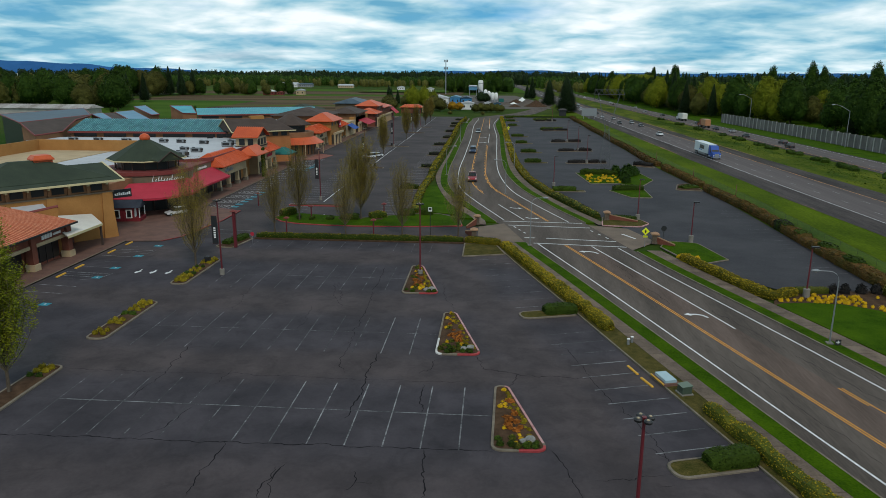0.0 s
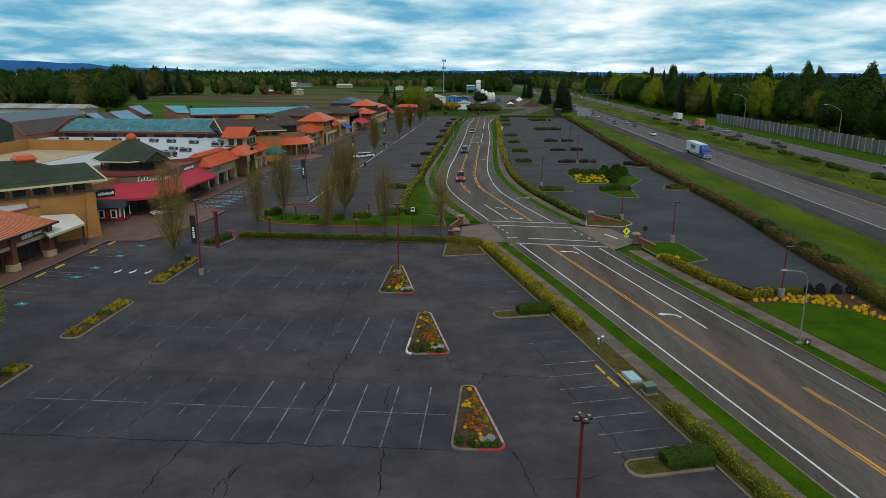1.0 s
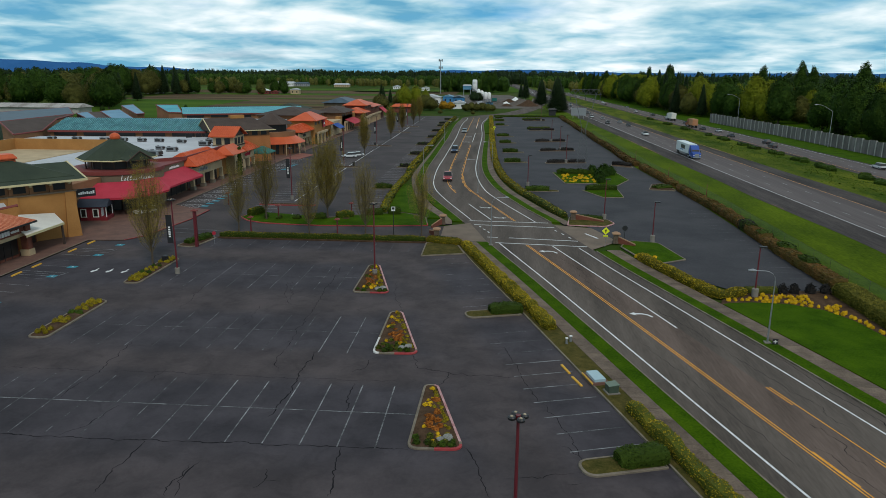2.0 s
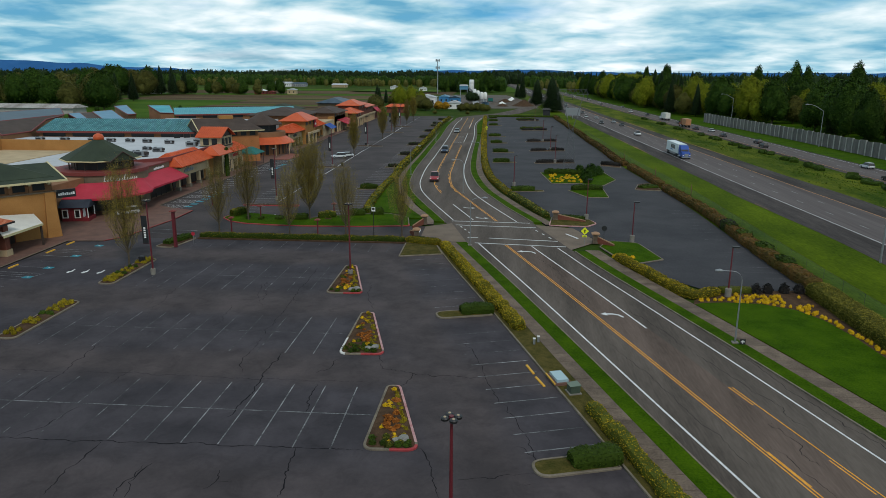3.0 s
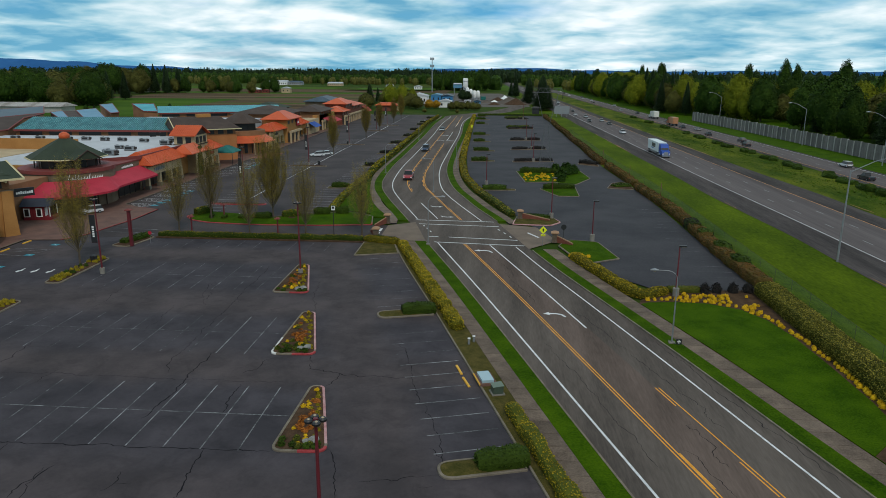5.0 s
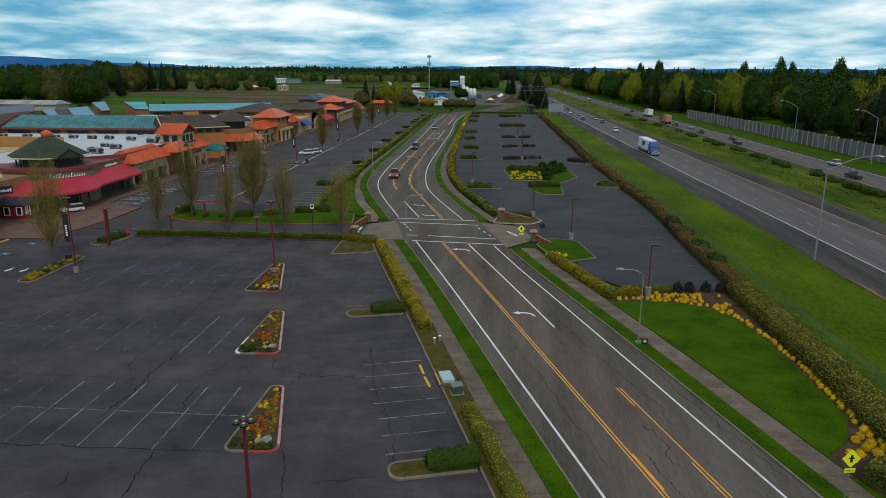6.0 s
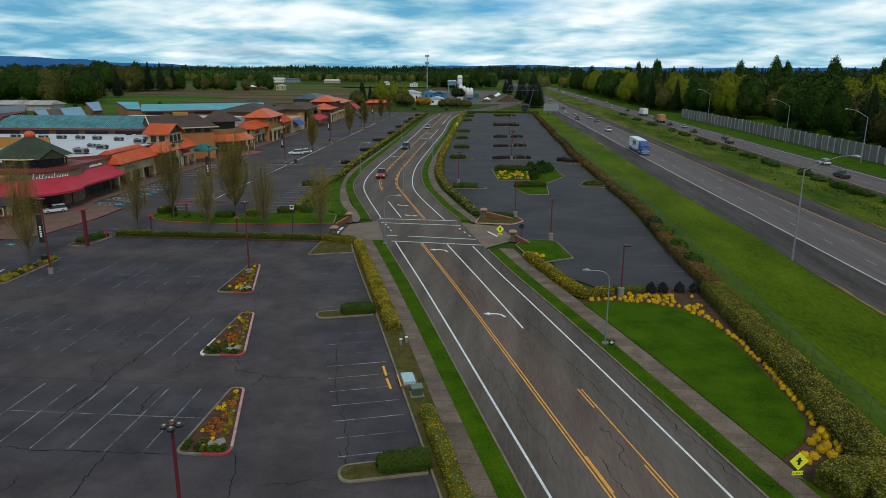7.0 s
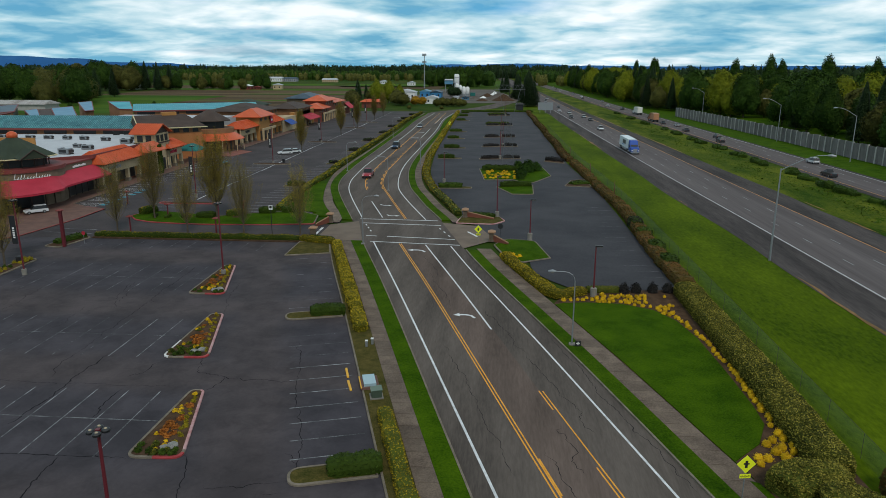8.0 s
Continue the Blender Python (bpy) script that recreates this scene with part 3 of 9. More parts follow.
band(g, plus(kerb_r, 0.16), plus(kerb_r, 4.5), 300, 396, zg, 0.25)
solo("grass_verge", g, M["grass"], "strip of bright mown grass", "grass", "structure")
solo("planting_bed", band(Geo(), plus(LOT_E, 0.16), walk_l_l, 12, 104.5, 0.10, 0.2), M["bed_grass"], "scrubby planting bed between kerb and pavement", "planting bed", "structure")


def slabs(name, fl, fr, y0, y1, z, length, label):
    """A pavement laid in concrete slabs with open joints."""
    base = solo(name, band(Geo(), fl, fr, y0, y1, z - 0.03, 0.2), M["crack"], label, "pavement", "structure")
    n = int(round((y1 - y0) / length))
    for i in range(n):
        a, b = y0 + (y1 - y0) * i / n + 0.02, y0 + (y1 - y0) * (i + 1) / n - 0.02
        part("slab", band(Geo(), plus(fl, 0.01), plus(fr, -0.01), a, b, z, 0.03, 2.0), M["walk_concrete"], base)
    return base


slabs("pavement", walk_l_l, walk_l_r, 30, 105.6, 0.115, 1.8, "brown-grey concrete pavement in slabs")
slabs("pavement", walk_r_l, walk_r_r, 30, 102.2, 0.115, 1.8, "brown-grey concrete pavement in slabs")
PATH_R = curve([(117.5, -1.2), (122.7, -1.7), (131, -4.8), (136.4, -6.6), (144, -8.4), (161, -11.4), (176, -13.0), (185, -13.1), (217, -13.0), (398, -13.6)])
slabs("pavement", plus(PATH_R, -1.9), PATH_R, 118, 398, 0.115, 4.0, "winding grey concrete footpath")
slabs("pavement", plus(kerb_r, 1.7), plus(kerb_r, 3.3), 119.5, 290, 0.115, 4.0, "grey concrete pavement beside a hedge")


def kerb_line(f, y0, y1, side, material="kerb", name="kerb", label="worn concrete kerb", z=0.14):
    g = Geo()
    ys = steps(y0, y1, 3)
    a, b = (0, 0.16) if side > 0 else (-0.16, 0)
    g.strip([(f(y) + a, y, z) for y in ys], [(f(y) + b, y, z) for y in ys], 0.2)
    return solo(name, g, M[material], label, "kerb", "structure")


kerb_line(kerb_l, 12, 105.6, -1)
kerb_line(kerb_l, 120.4, 398, -1)
kerb_line(kerb_r, 12, 101.5, 1)
kerb_line(kerb_r, 121.2, 396, 1)
kerb_line(LOT_E, 12, 104, 1)


def island(name, poly, radii, label, top="mulch", red=(), white=(), pink=(), z=0.15, width=0.2, category="traffic island"):
    """A raised bed with a rounded kerb; red and white name stretches of the kerb, as angles of the ring, that are painted."""
    ring = ccw(rounded(poly, radii, 6))
    ring = [tuple(Vector(p).lerp(Vector(q), i / k)) for p, q in zip(ring, ring[1:] + ring[:1]) for k in [max(1, int((Vector(q) - Vector(p)).length))] for i in range(k)]
    inner = offset_poly(ring, width)
    ob = thing(name, label, category)
    runs, last = [], ""
    n = len(ring)
    for i in range(n):
        mid = ((ring[i][0] + ring[(i + 1) % n][0]) / 2, (ring[i][1] + ring[(i + 1) % n][1]) / 2)
        key = "kerb_pink" if any(f(mid) for f in pink) else "kerb_red" if any(f(mid) for f in red) else "kerb_white" if any(f(mid) for f in white) else "kerb"
        if key != last:
            runs.append((key, []))
            last = key
        runs[-1][1].append(i)
    if len(runs) > 1 and runs[0][0] == runs[-1][0]:
        runs[0] = (runs[0][0], runs.pop()[1] + runs[0][1])
    for key, idx in runs:
        g, rows = Geo(), []
        for i in [*idx, (idx[-1] + 1) % n]:
            a, d = Vector(ring[i]), Vector(inner[i])
            rows += [(*a, 0), (*a, z - 0.03), (*a.lerp(d, 0.2), z), (*d, z), (*d, 0.0)]
        g.add(rows, [(5 * i + k, 5 * i + 5 + k, 5 * i + 6 + k, 5 * i + 1 + k) for i in range(len(idx)) for k in range(4)])
        part("kerb", g, M[key], ob, {"kerb_red": "red painted kerb", "kerb_white": "white painted kerb", "kerb_pink": "faded pink-white kerb"}.get(key, ""))
    bed = Geo()
    cx, cy = sum(p[0] for p in inner) / n, sum(p[1] for p in inner) / n
    mid = [((p[0] + cx) / 2, (p[1] + cy) / 2, z + 0.12) for p in inner]
    v = [(*p, z - 0.02) for p in inner] + mid + [(cx, cy, z + 0.16)]
    f = [(i, (i + 1) % n, n + (i + 1) % n, n + i) for i in range(n)] + [(n + i, n + (i + 1) % n, 2 * n) for i in range(n)]
    part("bed", bed.add(v, f), M[top], ob, smooth=True)
    return ob, inner


# ---- leafy things ----
def leaf(g, rng, c, s):
    """One leaf clump: a bent pair of triangles."""
    a = rng.uniform(0, math.tau)
    e = rng.uniform(-0.9, 0.9)
    u = Vector((math.cos(a), math.sin(a), e * 0.6)).normalized() * s
    w = Vector((-math.sin(a) * 0.6, math.cos(a) * 0.6, rng.uniform(-0.5, 0.7))).normalized() * s * 0.6
    c = Vector(c)
    n = len(g.v)
    g.v += [tuple(c - u), tuple(c + w), tuple(c + u), tuple(c - w)]
    g.f += [(n, n + 1, n + 2), (n, n + 2, n + 3)]


def hedge(name, line, width, height, leaf_mat, core_mat, label, density=60, size=0.10, seed=1, category="hedge", group="", uneven=0.18, base=0.1):
    """A clipped hedge along a line: a lumpy core under a coat of small leaves."""
    rng = random.Random(seed)
    ob = thing(name, label, category, group)
    pts = [Vector(p) for p in line]
    dense = [pts[0]]
    for a, b in zip(pts, pts[1:]):
        k = max(1, int((b - a).length / (0.55 if density > 30 else 1.1)))
        dense += [a.lerp(b, i / k) for i in range(1, k + 1)]
    g, lg, tip = Geo(), Geo(), Geo()
    n, prof = len(dense), ((-0.5, 0.0), (-0.52, 0.55), (-0.42, 0.9), (0.0, 1.0), (0.42, 0.9), (0.52, 0.55), (0.5, 0.0))
    rows = []
    for i, p in enumerate(dense):
        d = (dense[min(i + 1, n - 1)] - dense[max(i - 1, 0)]).normalized()
        side = Vector((d.y, -d.x))
        hgt = height * (1 + uneven * (0.6 * noise.noise((p.x * 0.4, p.y * 0.4, seed)) + 0.9 * noise.noise((p.x * 1.25, p.y * 1.25, seed)) + 0.25 * rng.uniform(-1, 1)))
        wid = width * (1 + uneven * (0.5 * noise.noise((p.x * 0.5, p.y * 0.5, seed + 5)) + 0.9 * noise.noise((p.x * 1.25, p.y * 1.25, seed + 5))))
        if i in (0, n - 1):
            wid, hgt = wid * 0.75, hgt * 0.85
        rows.append([Vector((*(p + side * (a * wid)), base - 0.1 + z * hgt)) for a, z in prof])
    m = len(prof)
    v = [q * 1 for r in rows for q in r]
    f = [(i * m + j, i * m + j + 1, (i + 1) * m + j + 1, (i + 1) * m + j) for i in range(n - 1) for j in range(m - 1)]
    f += [tuple(range(m)), tuple((n - 1) * m + j for j in range(m - 1, -1, -1))]
    g.add(v, f)
    for i in range(n - 1):
        for j in range(m - 1):
            a, b, c, d = rows[i][j], rows[i][j + 1], rows[i + 1][j + 1], rows[i + 1][j]
            area = (b - a).length * (d - a).length
            want = area * density
            k = int(want) + (rng.random() < want - int(want))
            for _ in range(k):
                s, t = rng.random(), rng.random()
                q = a.lerp(b, s).lerp(d.lerp(c, s), t)
                nrm = (b - a).cross(d - a).normalized()
                # Upper faces take the lighter leaves, as if lit from above.
                lit_top = leaf_mat == "north_hedge" and j in (2, 3) and noise.noise((q.x * 0.5, q.y * 0.5, seed)) > -0.38
                leaf(tip if lit_top else lg, rng, q + nrm * rng.uniform(-0.04, 0.10), size * rng.uniform(0.6, 1.25))
    for e, r in ((0, rows[0]), (1, rows[-1])):
        c = sum(r, Vector()) / m
        for _ in range(int(width * height * density * 1.3)):
            q = rng.choice(r).lerp(rng.choice(r), rng.random()).lerp(c, rng.random() ** 2) + Vector((rng.gauss(0, 0.04), rng.gauss(0, 0.04), 0))
            leaf(lg, rng, q, size * rng.uniform(0.6, 1.2))
    # A core_mat darker than the leaves stands in for shade between them.
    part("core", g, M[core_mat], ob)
    part("foliage", lg, M[leaf_mat], ob)
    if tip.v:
        part("new_growth", tip, M["lit_tip_leaf"], ob, "yellow-green new growth, lightened as if lit from above")
    return ob


def clump_mesh(name, material, r, h, n, seed, size=0.12):
    rng = random.Random(seed)
    g = Geo()
    rings = [[(q * math.cos(k * math.tau / 9) * rng.uniform(0.7, 1), q * math.sin(k * math.tau / 9) * rng.uniform(0.7, 1), z) for k in range(9)] for q, z in ((r * 0.85, -0.05), (r * 0.88, h * 0.3), (r * 0.66, h * 0.68))]
    g.add([*rings[0], *rings[1], *rings[2], (0, 0, h * 0.86)], [(j * 9 + k, j * 9 + (k + 1) % 9, j * 9 + 9 + (k + 1) % 9, j * 9 + 9 + k) for j in range(2) for k in range(9)] + [(18 + k, 18 + (k + 1) % 9, 27) for k in range(9)])
    for _ in range(n):
        a, z = rng.uniform(0, math.tau), rng.random() ** 0.7
        rr = r * math.sqrt(max(0.05, 1 - z * z)) * rng.uniform(0.55, 1.05)
        leaf(g, rng, (rr * math.cos(a), rr * math.sin(a), h * z * rng.uniform(0.75, 1.05) + 0.04), size * rng.uniform(0.6, 1.3))
    return g.mesh(name, M[material])


BUSH = {}


def bush(name, x, y, r, h, material, label, category="shrub", group="", z=0.15, n=90, size=0.13):
    """A low shrub or a tuft of flowers, from four shapes of each colour."""
    key = (material, n, size)
    if key not in BUSH:
        BUSH[key] = [clump_mesh(name, material, 1, 1, n, 31 + i, size) for i in range(4)]
    i = int(abs(x * 7.3 + y * 3.1) * 10) % 4
    ob = new(name, BUSH[key][i])
    ob.matrix_basis = pose(x, y, z, 0, 0, (x * 57 + y * 91) % 360) @ Matrix.Diagonal((r, r, h, 1))
    return tagged(ob, label, category, group)


# triangular islands of the near lot
def tri(poly, radii, whites=()):
    return island("traffic_island", poly, radii, "raised triangular kerbed island planted with yellow flowers and rusty shrubs", "mulch",
                  red=[lambda p, q=poly: (p[0] - q[0][0]) > 0.42 * (q[1][0] - q[0][0]) and p[1] < q[0][1] + 0.9],
                  pink=[lambda p, q=poly: abs((p[0] - q[1][0]) - (p[1] - q[1][1]) * (q[2][0] - q[1][0]) / (q[2][1] - q[1][1])) < 0.35 and p[1] > q[0][1] + 1.2 and p[0] > q[0][0] + 0.9],
                  white=whites)


TRI = ([(0.15, 44.0), (4.3, 44.15), (1.6, 54.4), (0.4, 54.4)], [(-5.2, 60.6), (-0.75, 60.8), (-3.75, 72.3), (-5.2, 72.3)], [(-10.8, 78.7), (-6.2, 78.8), (-9.3, 90.8), (-10.9, 90.8)])
beds = []
for k, q in enumerate(TRI):
    wh = [lambda p: p[0] < -4.6 and p[1] < 64.2] if k == 1 else []
    beds.append(tri(q, [0.9, 0.9, 0.6, 0.6], wh)[1])


def inside(poly, x, y):
    c, j = False, len(poly) - 1
    for i in range(len(poly)):
        (xi, yi), (xj, yj) = poly[i], poly[j]
        if (yi > y) != (yj > y) and x < (xj - xi) * (y - yi) / (yj - yi) + xi:
            c = not c
        j = i
    return c


rng = random.Random(5)
for poly in beds:
    x0, x1 = min(p[0] for p in poly), max(p[0] for p in poly)
    y0, y1 = min(p[1] for p in poly), max(p[1] for p in poly)
    core, placed = offset_poly(poly, 0.28), []
    for _ in range(600):
        x, y = rng.uniform(x0, x1), rng.uniform(y0, y1)
        if inside(core, x, y) and all((x - a) ** 2 + (y - b) ** 2 > 0.36**2 for a, b in placed):
            placed.append((x, y))
            row = [p[0] for p in (((q[0] + (r[0] - q[0]) * (y - q[1]) / (r[1] - q[1])), 0) for q, r in zip(core, core[1:] + core[:1]) if (q[1] > y) != (r[1] > y))]
            side = (x - min(row)) / max(0.1, max(row) - min(row)) + rng.uniform(-0.1, 0.1)
            along = (y - y0) / (y1 - y0) + rng.uniform(-0.06, 0.06)
            if side > 0.78 and along > 0.1:
                kind = "yellow_hedge"
            elif along < 0.11:
                kind = rng.choice(("dark_hedge", "dark_hedge", "hedge_leaf"))
            elif side < 0.24 and rng.random() < 0.7:
                continue
            elif along < 0.24:
                kind = rng.choice(("flower", "", "hedge_leaf"))
            elif along < 0.5:
                kind = rng.choice(("rust_shrub", "rust_shrub", "rust_shrub", ""))
            elif along < 0.62:
                kind = rng.choice(("hedge_leaf", "yellow_hedge", "", "flower"))
            elif along < 0.82:
                kind = rng.choice(("flower", "flower", "rust_shrub", ""))
            else:
                kind = rng.choice(("yellow_hedge", "flower", "hedge_leaf", ""))
            if not kind:
                continue
            if kind == "flower":
                bush("flower_clump", x, y, rng.uniform(0.18, 0.32), rng.uniform(0.2, 0.34), "flower", "tuft of bright yellow spring flowers", "flowers", "island flowers", n=70, size=0.2)
            elif kind == "rust_shrub":
                bush("low_shrub", x, y, rng.uniform(0.26, 0.48), rng.uniform(0.2, 0.42), "rust_shrub", "low rusty orange shrub in a bed", "shrub", "island shrubs", n=80, size=0.24)
            elif kind == "yellow_hedge":
                bush("low_shrub", x, y, rng.uniform(0.2, 0.3), rng.uniform(0.2, 0.32), "yellow_hedge", "low yellow-green shrub in a bed", "shrub", "island shrubs", n=80, size=0.2)
            else:
                bush("low_shrub", x, y, rng.uniform(0.26, 0.44), rng.uniform(0.2, 0.38), kind, "low green shrub in a bed", "shrub", "island shrubs", n=80, size=0.22)


def boulder(x, y, r, seed):
    bm = bmesh.new()
    bmesh.ops.create_icosphere(bm, subdivisions=2, radius=1)
    for v in bm.verts:
        v.co *= 1 + 0.3 * noise.noise(v.co * 1.3 + Vector((seed, 0, 0)))
        v.co.z = max(v.co.z, -0.4) * 0.6
    me = bpy.data.meshes.new("boulder")
    bm.to_mesh(me)
    bm.free()
    me.materials.append(M["rock"])
    ob = new("boulder", me)
    ob.matrix_basis = pose(x, y, 0.2 + r * 0.2, 0, 0, seed * 50) @ Matrix.Scale(r, 4)
    return tagged(ob, "grey boulder in a flower bed", "boulder", "island boulders")


for i, (x, y, r) in enumerate(((3.0, 45.4, 0.4), (2.5, 45.2, 0.3), (-1.9, 62.1, 0.42), (-2.5, 61.8, 0.36), (-7.2, 79.9, 0.5), (-7.8, 79.7, 0.4))):
    boulder(x, y, r, i + 1)

# long islands by the shop aisle
for y0, y1, blooms in ((44.5, 55.3, ((53.5, 1), (54.3, 1), (52.6, 0))), (61.5, 73.2, ((62.6, 1), (63.4, 1), (65.6, 1), (66.4, 1), (68.4, 0), (69.6, 1), (70.6, 1), (71.5, 1), (72.2, 1))),
                       (79.7, 91.8, ((80.9, 1), (81.8, 1), (82.8, 1), (83.8, 0), (84.9, 1), (85.9, 1), (86.9, 0), (89.0, 1), (90.0, 1), (90.9, 1)))):
    island("planted_island", [(-39.9, y0), (-37.7, y0), (-37.7, y1), (-39.9, y1)], 0.9, "long kerbed island with bark mulch and shrubs", "mulch")
    for y, yel in blooms:
        for dx in (-0.45, 0.35):
            bush("low_shrub", -38.8 + dx, y, 0.45 + 0.1 * math.sin(y * 7), 0.5, "yellow_hedge" if yel else "dark_hedge", "rounded yellow-green shrub in a mulched bed", "shrub", "island shrubs")

# hedged fingers on the east side of the near lot
E1, E2 = Vector((0.959, 0.283)), Vector((-0.283, 0.959))


def finger(p, length, width, seed, label):
    p = Vector(p)
    a, b, c, d = p, p + E1 * length, p + E1 * length + E2 * width, p + E2 * width
    island("planted_island", [tuple(q) for q in (a, b, c, d)], [width * 0.48, 0.1, 0.1, width * 0.48], label, "bed_grass")
    h0 = p + E1 * (length * 0.45) + E2 * (width / 2)
    hedge("hedge", [h0, p + E1 * (length + 0.3) + E2 * (width / 2)], width * 0.75, 1.15, "dark_hedge", "dark_hedge", "clipped dark green hedge on an island", 85, 0.075, seed)


finger((3.4, 70.9), 6.1, 2.3, 3, "kerbed island with a clipped hedge")
finger((12.4, 41.4), 5.9, 2.2, 4, "kerbed island with a clipped hedge")
island("corner_island", [(-4.4, 96.2), (1.9, 98.0), (0.5, 103.9), (-4.4, 104.2)], [0.3, 0.2, 0.2, 0.2], "triangular kerbed grass corner of the lot", "bed_grass")

# hedges round the near lot
north = [(-37.3, 105.3), (-28, 105.2), (-15, 105.2), (-4.6, 105.3)]
solo("planting_bed", Geo().box(-37.4, -3.9, 104.2, 106.3, -0.1, 0.13), M["mulch"], "narrow mulched hedge bed with a kerb", "planting bed", "structure")
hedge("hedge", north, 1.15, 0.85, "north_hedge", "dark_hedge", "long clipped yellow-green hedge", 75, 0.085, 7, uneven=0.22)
hedge("hedge", [(-4.2, 104.9), (-1.0, 104.0), (1.1, 103.4)], 1.2, 1.0, "yellow_hedge", "north_hedge", "clipped yellow-green hedge bending round a corner", 130, 0.09, 8)
hedge("hedge", [(-3.4, 106.6), (-0.6, 105.6), (0.8, 104.9)], 0.9, 0.7, "dark_hedge", "dark_hedge", "low dark green hedge by the drive", 85, 0.075, 9)
mid_l = lambda y: (LOT_E(y) + walk_l_l(y)) / 2 + 0.15
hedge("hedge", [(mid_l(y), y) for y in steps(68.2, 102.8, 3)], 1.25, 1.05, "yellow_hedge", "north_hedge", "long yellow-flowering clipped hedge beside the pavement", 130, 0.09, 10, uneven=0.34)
hedge("hedge", [(mid_l(y) + 0.1, y) for y in steps(30, 51.4, 3)], 1.05, 0.95, "yellow_hedge", "hedge_leaf", "yellow-flowering clipped hedge beside the pavement", 85, 0.075, 11, uneven=0.38)


# ---- painted markings ----
def paint(name, poly, material, parent, label="", z=0.006):
    return part(name, Geo().add([(x, y, z) for x, y in poly], [tuple(range(len(poly)))]), M[material], parent, label)


def stripe(name, a, b, w, material, parent, z=0.006, label=""):
    a, b = Vector(a), Vector(b)
    d = (b - a).normalized()
    s = Vector((-d.y, d.x)) * (w / 2)
    return paint(name, [tuple(a - s), tuple(b - s), tuple(b + s), tuple(a + s)], material, parent, label, z)


def painted_curve(name, f, y0, y1, w, material, parent, z=0.008, d=2.5):
    g = Geo()
    ys = steps(y0, y1, d)
    g.strip([(f(y) - w / 2, y, z) for y in ys], [(f(y) + w / 2, y, z) for y in ys])
    return part(name, g, M[material], parent)


def stall_rows(x_from, count, y0, y1, mid, skip=(), strong=0):
    for k in range(count):
        if k not in skip:
            stripe("stall_line", (x_from - 2.71 * k, y0), (x_from - 2.71 * k, y1), 0.10, "stall_paint" if k < strong else "faded_line", car_park)
    if mid:
        stripe("row_line", (x_from + 2.4, mid), (x_from - 2.71 * (count - 1), mid), 0.11, "stall_paint" if strong > 3 else "faded_line", car_park, 0.009)


stall_rows(-2.05, 13, 44.0, 54.0, 49.2, strong=6)
stall_rows(-7.55, 11, 60.6, 70.5, 65.9, strong=2)
stall_rows(-12.9, 9, 79.4, 90.4, 84.9)
stall_rows(-6.5, 12, 98.6, 103.6, 0)
for y in steps(46.2, 68.1, 2.43) + steps(76.3, 96, 2.6):
    p = Vector((LOT_E(y) - 0.5, y))
    stripe("stall_line", p - E1 * 5.4, p, 0.11, "stall_paint" if y < 62 else "faded_line", car_park)
for a, b in (((12.35, 59.7), (12.95, 57.7)), ((13.05, 57.2), (13.7, 55.3))):
    a, b = Vector(a), Vector(b)
    d = (b - a).normalized()
    g = Geo()
    m = pose((a.x + b.x) / 2, (a.y + b.y) / 2, 0, 0, 0, math.degrees(math.atan2(d.y, d.x)))
    g.box(-0.95, 0.95, -0.1, 0.1, 0.0, 0.09, m).box(-0.9, 0.9, -0.06, 0.06, 0.09, 0.13, m)
    solo("parking_block", g, M["stop_yellow"], "yellow painted concrete wheel stop on asphalt", "wheel stop", group="wheel stops")

# cracks and tarred seams
def crack(points, w, seed, jitter=0.35, parent=None):
    """A jagged crack through the points, with short side branches; its width comes and goes."""
    rng = random.Random(seed)
    g = Geo()

    def run(pts, width, rough):
        line = [Vector(p) for p in pts]
        while max((b - a).length for a, b in zip(line, line[1:])) > 0.34:
            out = [line[0]]
            for a, b in zip(line, line[1:]):
                d = b - a
                if d.length > 0.34:
                    out.append((a + b) / 2 + Vector((-d.y, d.x)).normalized() * rng.gauss(0, 0.16) * min(1.6, d.length**0.75) * rough)
                out.append(b)
            line = out
        l, r = [], []
        for i, p in enumerate(line):
            d = (line[min(i + 1, len(line) - 1)] - line[max(i - 1, 0)]).normalized()
            e = min(1, i / 4, (len(line) - 1 - i) / 4) * 0.8 + 0.2
            k = Vector((-d.y, d.x)) * (width * 0.42 * e * (1 + 0.9 * noise.noise((p.x * 0.7, p.y * 0.7, seed))) * rng.uniform(0.7, 1.3))
            l.append((*(p - k), 0.005))
            r.append((*(p + k), 0.005))
        g.strip(l, r)
        return line

    main = run(points, w, 0.35 + jitter * 1.6)
    for _ in range(int(len(main) / 40 * (0.1 + jitter * 2))):
        p = rng.choice(main)
        a, ln = rng.uniform(0, math.tau), rng.uniform(0.4, 1.3)
        run([p, p + Vector((math.cos(a), math.sin(a))) * ln], w * 0.6, 1.2)
    return part("crack", g, M["crack"], parent or car_park, "dark jagged crack in the asphalt")


